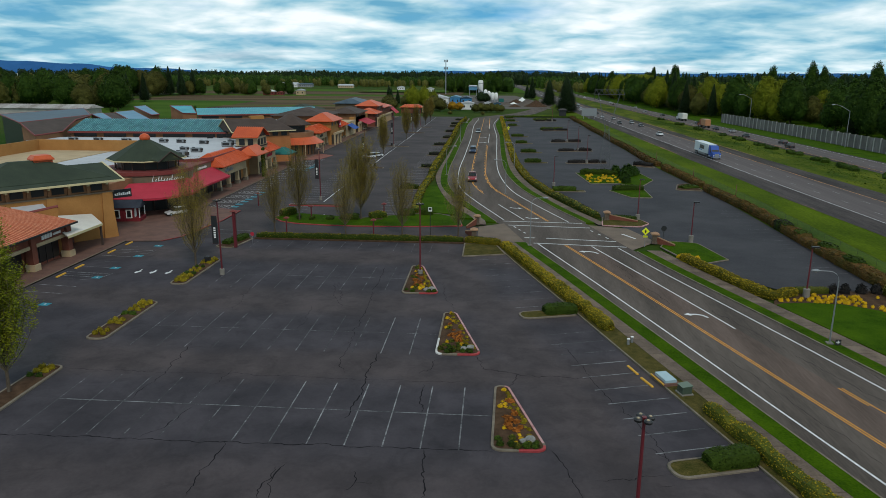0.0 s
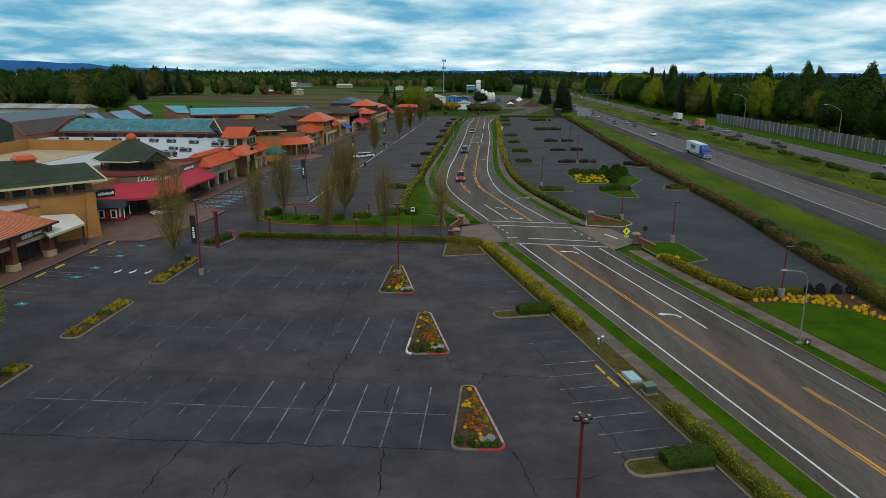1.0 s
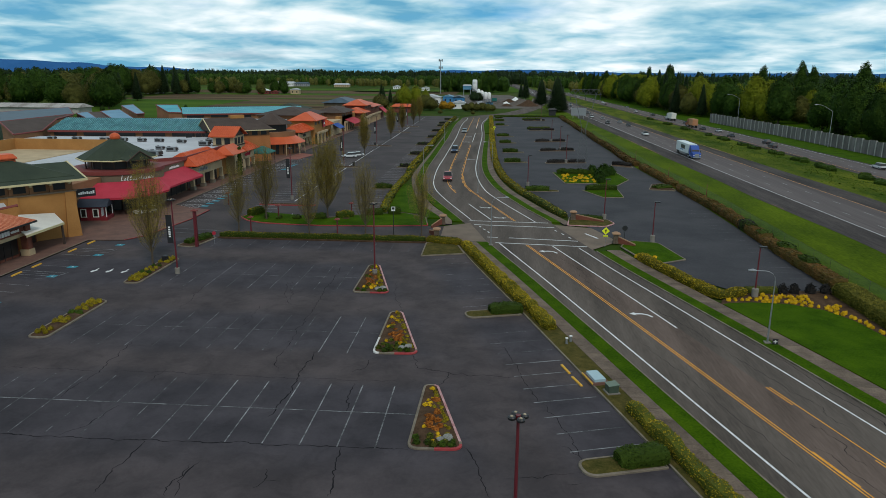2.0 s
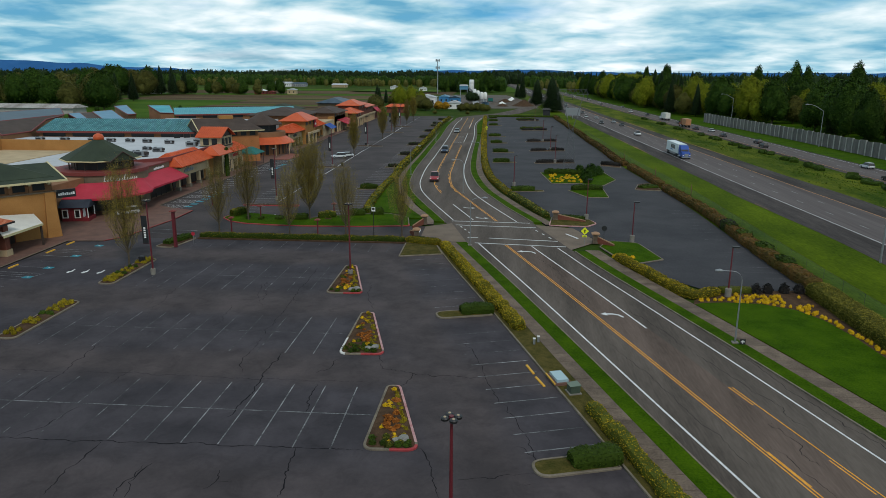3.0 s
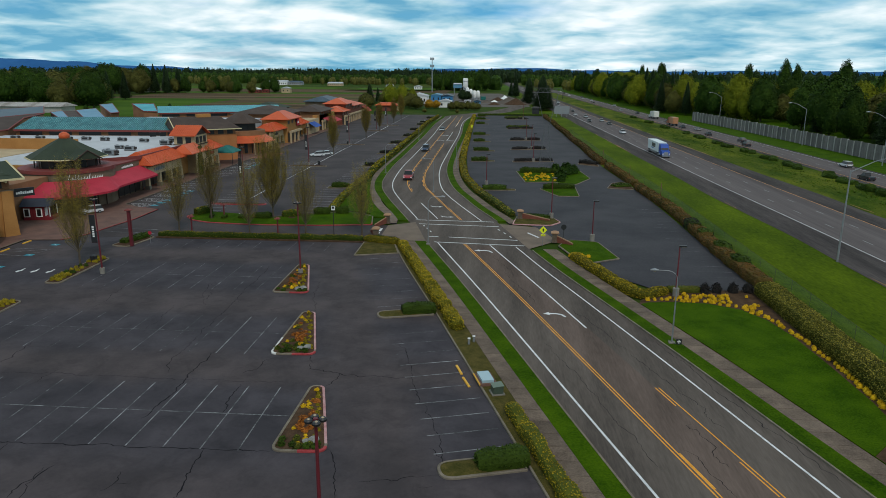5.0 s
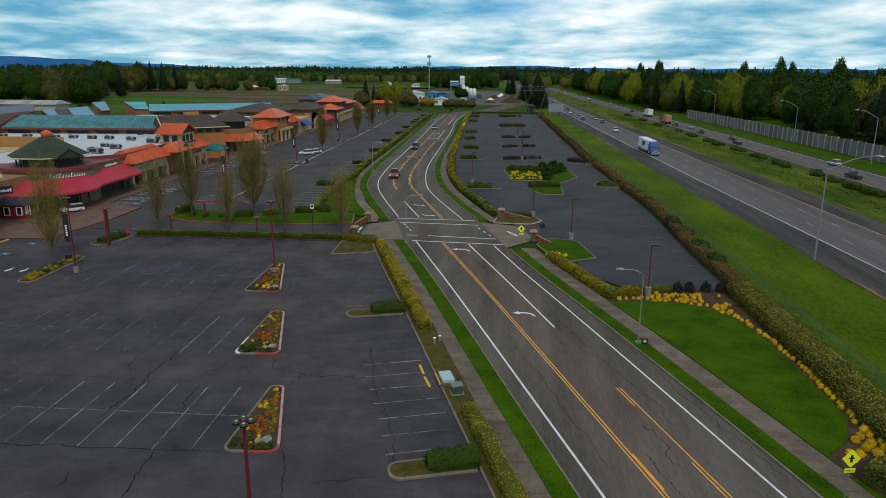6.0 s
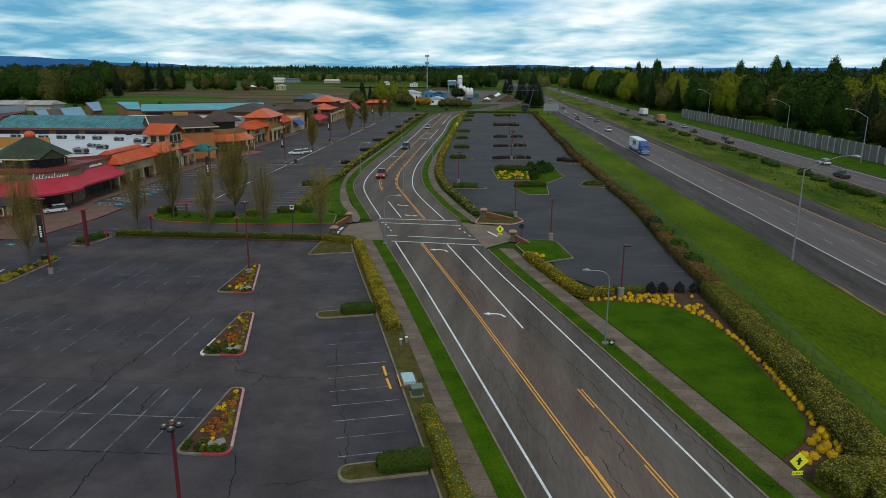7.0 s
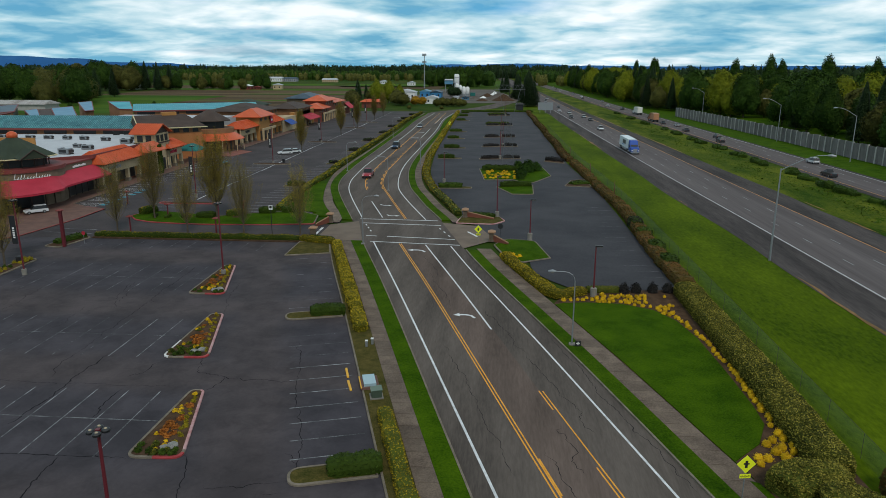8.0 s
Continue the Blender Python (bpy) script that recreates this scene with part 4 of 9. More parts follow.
for i, (pts, w, j) in enumerate((
        ([(-52, 43.3), (-30, 43.5), (-10, 43.8), (0.3, 44.0)], 0.11, 0.05),
        ([(-38, 54.8), (-18, 54.9), (-1, 55.0)], 0.04, 0.06),
        ([(-14.5, 90.0), (-14.1, 78.5), (-13.9, 73.0), (-13.9, 66.0), (-13.5, 61.1), (-13.7, 58.8), (-12.7, 56.0)], 0.09, 0.2),
        ([(-10.5, 60.9), (-10.7, 57.0), (-10.6, 53.5), (-10.7, 50.1), (-11.0, 47.9)], 0.11, 0.15),
        ([(-5.6, 54.3), (-5.2, 49.6), (-5.3, 48.9)], 0.1, 0.3),
        ([(-4.5, 44.0), (-4.3, 40.7), (-4.0, 38.1)], 0.11, 0.15),
        ([(-18.4, 81.1), (-19.2, 82.6), (-17.3, 75.4)], 0.07, 0.3),
        ([(-28.9, 61.6), (-28.4, 55.9), (-28.7, 52.0), (-28.7, 49.5)], 0.07, 0.2),
        ([(-23.3, 48.7), (-23.9, 45.6), (-25.3, 43.8)], 0.08, 0.25),
        ([(-18.8, 43.9), (-18.9, 40.2), (-18.7, 37.2)], 0.1, 0.15),
        ([(-13.6, 41.3), (-13.9, 39.5), (-13.5, 37.3)], 0.1, 0.15),
        ([(-8.8, 40.8), (-8.5, 39.5), (-9.0, 38.6)], 0.08, 0.15),
        ([(-8.5, 39.5), (-7.4, 39.5)], 0.06, 0.15),
        ([(-4.6, 59.9), (-5.2, 57.5), (-6.2, 56.4)], 0.08, 0.2),
        ([(-1.4, 61.1), (-0.4, 57.8), (1.2, 57.5), (2.1, 57.2), (4.0, 56.6), (8.6, 56.6)], 0.08, 0.2),
        ([(2.1, 57.2), (1.6, 54.5)], 0.08, 0.2),
        ([(6.6, 65.1), (7.8, 61.0), (9.2, 54.8), (10.5, 51.5), (11.3, 48.5), (12.4, 43.2)], 0.1, 0.12),
        ([(4.1, 44.7), (4.9, 43.2), (6.1, 38.8)], 0.1, 0.12),
        ([(7.0, 41.1), (9.8, 41.6), (12.3, 42.2)], 0.07, 0.15),
        ([(11.0, 45.5), (12.4, 43.9)], 0.07, 0.2),
        ([(11.0, 40.6), (12.0, 40.9)], 0.06, 0.2),
        ([(-19.5, 82.4), (-17.6, 75.2), (-16.7, 73.3)], 0.07, 0.25),
        ([(-29.4, 79.9), (-28.6, 71.6)], 0.06, 0.2),
        ([(-22.6, 55.9), (-23.2, 52.7)], 0.06, 0.2),
        ([(-14.1, 41.0), (-14.1, 37.3)], 0.1, 0.15),
        ([(-6.1, 83.6), (-5.3, 77.7), (-3.7, 72.5)], 0.06, 0.2),
        ([(-20.3, 73.6), (-19.6, 65.4)], 0.05, 0.2))):
    crack(pts, w * (0.6 if pts[0][1] > 64 else 0.9), 40 + i, j)

for i, (pts, w, j) in enumerate((([(30.6, 50.5), (31.2, 48), (30.9, 46), (31.6, 44.6)], 0.07, 0.35), ([(28.6, 64), (29.8, 60), (31.6, 55), (33, 50)], 0.05, 0.2), ([(24.5, 76), (26.2, 71), (28.3, 64.5)], 0.05, 0.2),
                                  ([(17.0, 90), (19.0, 83), (20.6, 77)], 0.04, 0.15), ([(31.2, 68), (33.6, 60), (36, 51), (38.5, 43)], 0.05, 0.1), ([(20.6, 66), (22.4, 60), (24.4, 53), (27.0, 44)], 0.04, 0.1),
                                  ([(15.4, 98), (18.6, 88)], 0.04, 0.12), ([(29.2, 47), (30.5, 43), (31.0, 40)], 0.05, 0.3))):
    crack(pts, w, 80 + i, j, road)

# road lines
# the centre lane is of browner asphalt
g = Geo()
ys = steps(14, 104, 2.5)
g.strip([(EDGE_L(y) + 3.98, y, 0.004) for y in ys], [(EDGE_L(y) + 7.9, y, 0.004) for y in ys])
part("lane_surface", g, M["road_brown"], road, "browner asphalt of the centre turn lane")
painted_curve("edge_line", EDGE_L, 20, 105.3, 0.2, "white_line", road)
painted_curve("edge_line", plus(edge_r, 0.08), 20, 103.6, 0.19, "white_line", road)
painted_curve("edge_line", EDGE_L, 122.4, 400, 0.2, "white_line", road)
painted_curve("edge_line", edge_r, 121.6, 400, 0.2, "white_line", road)
for d in (-0.14, 0.14):
    painted_curve("centre_line", plus(EDGE_L, 3.98 + d), 20, 104.6, 0.12, "yellow_line", road)
painted_curve("lane_line", plus(EDGE_L, 7.75), 70.2, 104.2, 0.2, "white_line", road)
painted_curve("centre_line", plus(EDGE_L, 8.15), 20, 56.6, 0.12, "yellow_line", road)
for a, b in ((20, 28), (34.5, 38.2), (41.5, 45.4), (53.4, 56.6)):
    painted_curve("centre_line", plus(EDGE_L, 7.85), a, b, 0.12, "yellow_line", road)
for a, b in ((20, 26), (32, 38.5), (42, 46.2)):
    painted_curve("centre_line", plus(EDGE_L, 4.25), a, b, 0.12, "yellow_line", road)
YD = curve([(122, 9.7), (141.6, 4.1), (158.8, -0.4), (174, -2.0), (197, -2.5), (251, -2.8), (400, -3.4)])
YL = curve([(140, 1.0), (149.6, -2.2), (162.4, -4.9), (180.7, -5.9), (217, -6.3), (296, -6.5), (400, -6.6)])
for d in (-0.14, 0.14):
    painted_curve("centre_line", plus(YD, d), 122, 175, 0.12, "yellow_line", road)
painted_curve("centre_line", YD, 175, 250, 0.16, "yellow_line", road)
painted_curve("centre_line", YD, 330, 400, 0.2, "yellow_line", road)
painted_curve("centre_line", YL, 150, 400, 0.16, "yellow_line", road)
for y in steps(152, 250, 6):
    painted_curve("centre_line", plus(YD, -0.35), y, y + 2.6, 0.14, "yellow_line", road)
    painted_curve("centre_line", plus(YL, 0.35), y, y + 2.6, 0.14, "yellow_line", road)
painted_curve("lane_line", plus(EDGE_L, 3.7), 122.8, 137.6, 0.2, "white_line", road)
painted_curve("lane_line", const(-2.6), 262, 300, 0.2, "white_line", road)
painted_curve("lane_line", const(-3.0), 325, 360, 0.2, "white_line", road)
for a, b in (((1.7, 121.5), (15.5, 120.9)), ((2.6, 118.3), (16.3, 117.3)), ((8.4, 109.0), (19.2, 107.8)), ((5.0, 109.2), (6.7, 109.1)), ((6.3, 105.6), (20.2, 104.3))):
    stripe("crossing_line", a, b, 0.28, "white_line", road, 0.010)
for k in range(3):
    stripe("crossing_dash", (5.3 - k * 0.75, 112.2 + k * 2.1), (5.0 - k * 0.75, 113.1 + k * 2.1), 0.22, "white_line", road, 0.012)
    stripe("crossing_dash", (18.3 - k * 0.9, 109.6 + k * 2.4), (18.0 - k * 0.9, 110.5 + k * 2.4), 0.22, "white_line", road, 0.012)
for a, b in (((21.0, 113.2), (22.6, 110.0)), ((-3.2, 109.2), (-3.2, 111.4)), ((-3.2, 112.0), (-3.2, 114.2))):
    stripe("stop_line", a, b, 0.4, "white_line", east_park, 0.012)
stripe("crossing_line", (-9, 300), (0, 300), 1.5, "walk_concrete", road, 0.012)


def turn_arrow(x, y, turn, s=1.0):
    """A left-turn arrow, painted on the road."""
    pts = [(1.3, -0.95), (1.42, -0.75), (1.0, -0.15), (0.2, 0.18), (-0.75, 0.22), (-0.75, 0.48), (-1.7, 0.08), (-0.75, -0.36), (-0.75, -0.1), (0.1, -0.12), (0.75, -0.36), (1.08, -0.9)]
    m = pose(x, y, 0, 0, 0, turn)
    out = [m @ Vector((a * s, b * s * 1.6, 0)) for a, b in pts]
    return paint("turn_arrow", [(p.x, p.y) for p in out], "white_line", road, "white left-turn arrow", 0.012)


turn_arrow(22.3, 74.3, 8, 0.75)
turn_arrow(14.1, 101.0, 8, 0.85)
turn_arrow(7.0, 124.4, 190, 0.75)
turn_arrow(4.3, 133.8, 190, 0.75)
turn_arrow(-4.9, 262, 190)
turn_arrow(-4.9, 283, 190)


# ---- freeway side ----
freeway = thing("freeway", "straight divided freeway of grey worn asphalt", "freeway", kind="structure")
part("shoulder", band(Geo(), lambda y: FW_W(y) - 6.3 + 0.9 * noise.noise((y * 0.03, 0, 0)), FW_W, 5, 1500, -0.02), M["shoulder"], freeway, "dark patched asphalt shoulder")
part("lanes", band(Geo(), FW_W, plus(FW_W, 12.3), 5, 1500, -0.01), M["freeway"], freeway)
part("shoulder", band(Geo(), plus(FW_W, 12.3), lambda y: FW_E(y) + 0.8 * noise.noise((y * 0.04, 3, 0)), 5, 1500, -0.02), M["shoulder"], freeway, "dark asphalt shoulder")
part("shoulder", band(Geo(), FW2_W, plus(FW2_W, 2.0), 5, 1500, -0.02), M["shoulder"], freeway, "dark asphalt shoulder")
part("lanes", band(Geo(), plus(FW2_W, 2.0), plus(FW2_W, 12.8), 5, 1500, -0.01), M["freeway"], freeway)
part("shoulder", band(Geo(), plus(FW2_W, 12.8), FW2_E, 5, 1500, -0.02), M["shoulder"], freeway, "dark asphalt shoulder")
painted_curve("edge_line", plus(FW_W, 0.3), 20, 900, 0.16, "white_line", freeway, 0.004, 8)
painted_curve("edge_line", plus(FW_W, 12.1), 20, 900, 0.12, "yellow_line", freeway, 0.004, 8)
painted_curve("edge_line", plus(FW2_W, 2.2), 20, 900, 0.12, "yellow_line", freeway, 0.004, 8)
painted_curve("edge_line", plus(FW2_W, 12.6), 20, 900, 0.16, "white_line", freeway, 0.004, 8)
for base, cols in ((FW_W, (4.1, 8.2)), (FW2_W, (5.7, 9.2))):
    for k in cols:
        for y in steps(62, 422, 12):
            painted_curve("lane_dash", plus(base, k), y, y + 3.0, 0.14, "dash_paint", freeway, 0.004, 3.2)
solo("verge", band(Geo(), EAST_R, lambda y: FW_W(y) - 5.2, 5, 900, -0.06, 0, 6), M["verge"], "wide rough green verge between hedge and freeway", "grass", "structure")
solo("median", band(Geo(), plus(FW_E, -0.6), plus(FW2_W, 0.6), 5, 1500, -0.05, 0, 6), M["median"], "scrubby grass strip dividing the carriageways", "grass", "structure")
g = Geo()
for f, side in ((FW_E, 1), (lambda y: FW_W(y) - 5.5, -1)):
    left, right = [], []
    for y in np.arange(72, 620, 1.6):
        y = float(y)
        n = noise.noise((y * 0.016, 4.4 * side, 0)) + 0.5 * noise.noise((y * 0.11, 2.0, side)) + 0.25 * noise.noise((y * 0.5, 1.0, side))
        w = max(0.0, n + (0.12 if side > 0 else -0.2)) * 1.3
        c = f(y) + 0.5 * side + 0.35 * noise.noise((y * 0.2, 7.0, side))
        left.append((c - w * 0.5, y, -0.012))
        right.append((c + w * 0.5, y, -0.012))
    g.strip(left, right)
solo("dry_grass", g, M["dry"], "dry orange grass along the edge of the shoulder", "grass", "stuff")
solo("verge", band(Geo(), plus(FW2_E, -0.2), plus(FW2_E, 60), 5, 1500, -0.06, 0, 8), M["grass"], "green verge below a concrete sound wall", "grass", "structure")

rng = random.Random(31)
g = Geo()
for _ in range(9000):
    y = 75 + 330 * rng.random() ** 1.5
    a, b = FW_E(y) + 0.6, FW2_W(y) - 0.6
    x = a + (b - a) * min(1, max(0, rng.gauss(0.55, 0.22)))
    leaf(g, rng, (x, y, 0.02 + 0.12 * rng.random()), rng.uniform(0.10, 0.26) * (1 + 0.8 * noise.noise((x * 0.3, y * 0.1, 2))))
solo("rough_grass", g, M["tuft"], "uneven tufts of rough grass along the freeway", "grass", "stuff")

# sound wall of concrete panels between posts
wall = thing("sound_wall", "tall grey concrete panel sound wall beside the freeway", "wall", kind="structure")
ys = steps(64, 388, 4.0)
for a, b in zip(ys, ys[1:]):
    h = 4.6 + 0.12 * math.sin(a * 0.7)
    part("panel", Geo().strip([(WALL_X(a) - 0.08, a + 0.1, h), (WALL_X(b) - 0.08, b - 0.1, h)], [(WALL_X(a) + 0.1, a + 0.1, h), (WALL_X(b) + 0.1, b - 0.1, h)], h + 0.1), M["panel_dark"], wall)
    part("post", Geo().box(WALL_X(a) - 0.26, WALL_X(a) + 0.2, a - 0.24, a + 0.24, -0.1, h + 0.08), M["soundwall"], wall)

# lawn, flower bed and hedges of the corner
line_n = [(walk_r_r(y) + 0.05, y) for y in steps(30, 78.4, 4)]
bed_poly = ccw([*line_n, (32.6, 79.6), (35.4, 83.3), (46.6, 84.6), (49.6, 84.6), (49.4, 50), (50, 30)])
solo("flower_bed", Geo().prism(bed_poly, -0.1, 0.09), M["mulch"], "bark-mulched bed along a clipped hedge", "planting bed", "structure")
lawn_poly = ccw([*[(walk_r_r(y) + 0.06, y) for y in steps(44.6, 78.2, 3)], (33.2, 78.8), (36, 79.2), (39.8, 79.0), (43.0, 77.2), (44.7, 74.0), (45.6, 69.2), (46.0, 62), (46.1, 55), (45.9, 52.0), (44.5, 49.1), (42.0, 46.6)])
lawn = solo("lawn", Geo().prism(lawn_poly, -0.1, 0.15, 0.1), M["grass"], "bright green mown corner lawn", "lawn", "structure")
solo("grass_patch", Geo().prism(ccw([(walk_r_r(30) + 0.1, 30), (46, 30), (42.2, 44.4), (walk_r_r(44) + 0.06, 44.2)]), -0.1, 0.13), M["grass"], "mown grass beside the pavement", "grass", "structure")
hedge("hedge", [(48.0, 83.8), (48.15, 70), (48.2, 60), (48.1, 52), (48.0, 48), (47.9, 45.2)], 2.7, 1.6, "olive_hedge", "hedge_leaf", "broad clipped olive-green hedge along a fence", 250, 0.08, 21, uneven=0.1)
hedge("hedge", [(43.5, 42.7), (45.4, 43.8), (47.9, 43.6)], 3.1, 1.7, "olive_hedge", "hedge_leaf", "broad clipped olive-green hedge at the corner", 250, 0.08, 22, uneven=0.1)
hedge("hedge", [(45.2, 41.2), (47.0, 40.8), (48.8, 38.5)], 3.6, 1.7, "olive_hedge", "hedge_leaf", "broad clipped olive-green hedge beside the pavement", 250, 0.08, 23, uneven=0.1)
hedge("hedge", [(51.0, 44.5), (51.3, 40)], 2.0, 1.6, "rust_hedge", "rust_hedge", "rust-red hedge beside a fence", 30, 0.14, 24)
rng = random.Random(11)
run = [(33.4, 79.6), (36.5, 79.8), (39.8, 79.4), (43.4, 77.6), (45.1, 74.3), (46.0, 69.4), (46.5, 62.0), (46.5, 55.0), (46.5, 52.6), (46.2, 51.0)]
pts = []
for (ax, ay), (bx, by) in zip(run, run[1:]):
    k = max(1, int(math.hypot(bx - ax, by - ay) / 0.7))
    pts += [(ax + (bx - ax) * i / k, ay + (by - ay) * i / k) for i in range(k)]
for x, y in pts:
    bush("flowering_shrub", x + rng.uniform(-0.15, 0.15), y + rng.uniform(-0.2, 0.2), rng.uniform(0.24, 0.36), rng.uniform(0.3, 0.45), "flower", "round shrub in bright yellow flower", "shrub", "yellow flowering shrubs", 0.1, 110, 0.13)
for _ in range(64):
    x = rng.uniform(36, 45.6)
    y = rng.uniform(79.2, 82.2) if x < 43 else rng.uniform(75.5, 82.2)
    bush("flowering_shrub", x, y, rng.uniform(0.2, 0.32), rng.uniform(0.25, 0.4), "flower", "round shrub in bright yellow flower", "shrub", "yellow flowering shrubs", 0.1, 110, 0.13)
for x, y in ((45.5, 49.6), (46.4, 49.9), (45.8, 48.6), (46.4, 48.1), (44.3, 47.1), (43.6, 46.4), (43.7, 47.2), (45.2, 48.0), (46.3, 50.6), (44.9, 49.0), (46.7, 48.9), (45.6, 47.3)):
    bush("flowering_shrub", x, y, rng.uniform(0.3, 0.48), rng.uniform(0.4, 0.55), "flower", "round shrub in bright yellow flower", "shrub", "yellow flowering shrubs", 0.1, 150, 0.11)
for x, y in ((40.8, 83.2), (42.2, 83.4), (44.2, 83.6), (46.0, 83.7)):
    bush("shrub", x, y, 0.75, 1.2, "black_hedge", "rounded dark green shrub at the lot's edge", "shrub", "dark shrubs", 0.1, 190, 0.14)
hedge("hedge", [(26.9, 97.6), (28.2, 93), (30.2, 87), (32.2, 81.6), (33.6, 80.9), (36.0, 82.6)], 1.5, 1.0, "yellow_hedge", "north_hedge", "yellow-green clipped hedge beside the pavement", 130, 0.09, 25, uneven=0.3)
hedge("hedge", [(36.4, 83.2), (40.2, 83.4)], 1.0, 0.8, "hedge_leaf", "hedge_leaf", "low green hedge at the lot's edge", 75, 0.085, 26)
for x, y in ((26.4, 98.3), (26.9, 98.9), (27.6, 98.0), (28.3, 97.2), (28.9, 97.9), (27.3, 97.0), (28.0, 98.6)):
    bush("flowering_shrub", x, y, 0.42, 0.5, "flower", "round shrub in bright yellow flower", "shrub", "yellow flowering shrubs", 0.12, 110, 0.13)

# long rusty hedge and chain-link fence beside the east lot
for i, (a, b) in enumerate(((85.5, 118), (119.5, 160), (163, 195), (200, 260), (260, 330), (330, 411))):
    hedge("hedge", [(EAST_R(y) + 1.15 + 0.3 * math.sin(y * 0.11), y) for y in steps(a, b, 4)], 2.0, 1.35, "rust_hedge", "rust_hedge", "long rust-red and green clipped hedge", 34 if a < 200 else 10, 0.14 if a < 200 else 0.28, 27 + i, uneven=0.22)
for i, y in enumerate((119, 103, 112, 95.5)):
    x = EAST_R(y) + 1.3
    hedge("hedge", [(x, y - 2.2), (x, y + 2.2)], 2.2, 1.6, "dark_hedge" if i else "black_hedge", "dark_hedge", "dark green stretch of clipped hedge", 26, 0.18, 37 + i)
mesh_wire = bpy.data.materials.new("chain_link")
mesh_wire.use_nodes = True
nt = mesh_wire.node_tree
tr, mx = nt.nodes.new("ShaderNodeBsdfTransparent"), nt.nodes.new("ShaderNodeMixShader")
nt.nodes["Principled BSDF"].inputs["Base Color"].default_value = (0.10, 0.19, 0.19, 1)
mx.inputs[0].default_value = 0.19
nt.links.new(tr.outputs[0], mx.inputs[1])
nt.links.new(nt.nodes["Principled BSDF"].outputs[0], mx.inputs[2])
nt.links.new(mx.outputs[0], nt.nodes["Material Output"].inputs[0])
M["wire"] = mesh_wire
fence = thing("chain_link_fence", "grey chain-link fence along the freeway verge", "fence")
FENCE = plus(EAST_R, 3.3)
for y in steps(38, 300, 5.0):
    part("post", Geo().tube([(FENCE(y), y, -0.1), (FENCE(y), y, 1.9)], 0.014, 6), M["shoulder"], fence)
ys = steps(38, 300, 6.0)
part("mesh", Geo().strip([(FENCE(y), y, 0.02) for y in ys], [(FENCE(y), y, 1.85) for y in ys]), M["wire"], fence, "fine steel wire mesh")
part("rail", Geo().tube([(FENCE(y), y, 1.88) for y in ys], 0.015, 5), M["shoulder"], fence)

# east lot islands
def kerbed(poly, r, label, top="grass", **kw):
    return island("planted_island", poly, r, label, top, **kw)


kerbed([(25.2, 104.6), (26.6, 99.0), (29.2, 95.3), (33.3, 97.9), (31.6, 107.6), (27, 108.8)], [1, 0.3, 0.3, 0.3, 1.5, 2], "kerbed triangle of mown lawn at the lot entrance")
kerbed([(18.6, 119.0), (25.2, 118.6), (27.2, 121.4), (26.0, 125.6), (19.6, 126.2)], [0.6, 1.5, 1.5, 1.0, 0.5], "red-kerbed planted island at the lot entrance", "bed_grass", pink=[lambda p: p[1] < 123])
kerbed([(21.0, 184), (22.6, 165.6), (29.3, 166.4), (33.6, 161.5), (38.9, 173.0), (37.6, 189), (30, 186)], [0.6, 0.6, 0.4, 2, 3, 2, 1], "large kerbed island with lawn, shrubs and flowers")
kerbed([(25.4, 156.6), (28.8, 147.4), (33.4, 147.6), (33.8, 160.5), (31, 158.4)], [0.5, 0.5, 1, 1, 0.5], "kerbed island with a clipped hedge and lawn")
hedge("hedge", [(20.6, 124.6), (23.0, 124.4), (25.2, 123.6)], 1.5, 0.9, "dark_hedge", "dark_hedge", "low dark green hedge behind a gate pillar", 30, 0.16, 43)
hedge("hedge", [(26.4, 156.4), (33.2, 157.6)], 1.6, 1.3, "dark_hedge", "dark_hedge", "clipped dark green hedge on an island", 18, 0.2, 44)
hedge("hedge", [(22.0, 181), (30.5, 180.5)], 1.8, 1.6, "dark_hedge", "dark_hedge", "clipped dark green hedge on an island", 16, 0.22, 45)
for i in range(44):
    x, y = rng.uniform(22.6, 30.0), rng.uniform(167.5, 179)
    if x > 21.2 + (184 - y) * 0.09:
        bush("flowering_shrub", x, y, rng.uniform(0.35, 0.55), rng.uniform(0.3, 0.5), "flower", "round shrub in bright yellow flower", "shrub", "yellow flowering shrubs", 0.2, 110, 0.13)
for x, y, r, h in ((31.5, 172, 1.8, 2.2), (33.4, 178.5, 2.2, 3.0), (31.2, 167, 1.3, 1.6), (35.4, 181, 1.9, 2.2), (31.0, 182, 1.6, 2.2)):
    bush("shrub", x, y, r, h, "tree_leaf", "large rounded green shrub on an island", "shrub", "island shrubs", 0.2, 420, 0.12)
kerbed([(38.6, 199.5), (44.2, 195.5), (44.4, 206), (40, 206)], 0.8, "kerbed corner bed with dark shrubs", "mulch")
kerbed([(40.6, 158.6), (46.8, 157.6), (46.2, 169), (42.8, 166.4)], 0.9, "kerbed corner bed with low shrubs", "mulch")
hedge("hedge", [(39.6, 202), (44.0, 199)], 1.8, 1.1, "black_hedge", "black_hedge", "low dark shrubs on a kerbed bed", 12, 0.25, 46)
hedge("hedge", [(42.4, 160.6), (46.2, 162.6)], 2.6, 0.8, "dark_hedge", "dark_hedge", "low spreading green shrubs on a kerbed bed", 14, 0.22, 47)
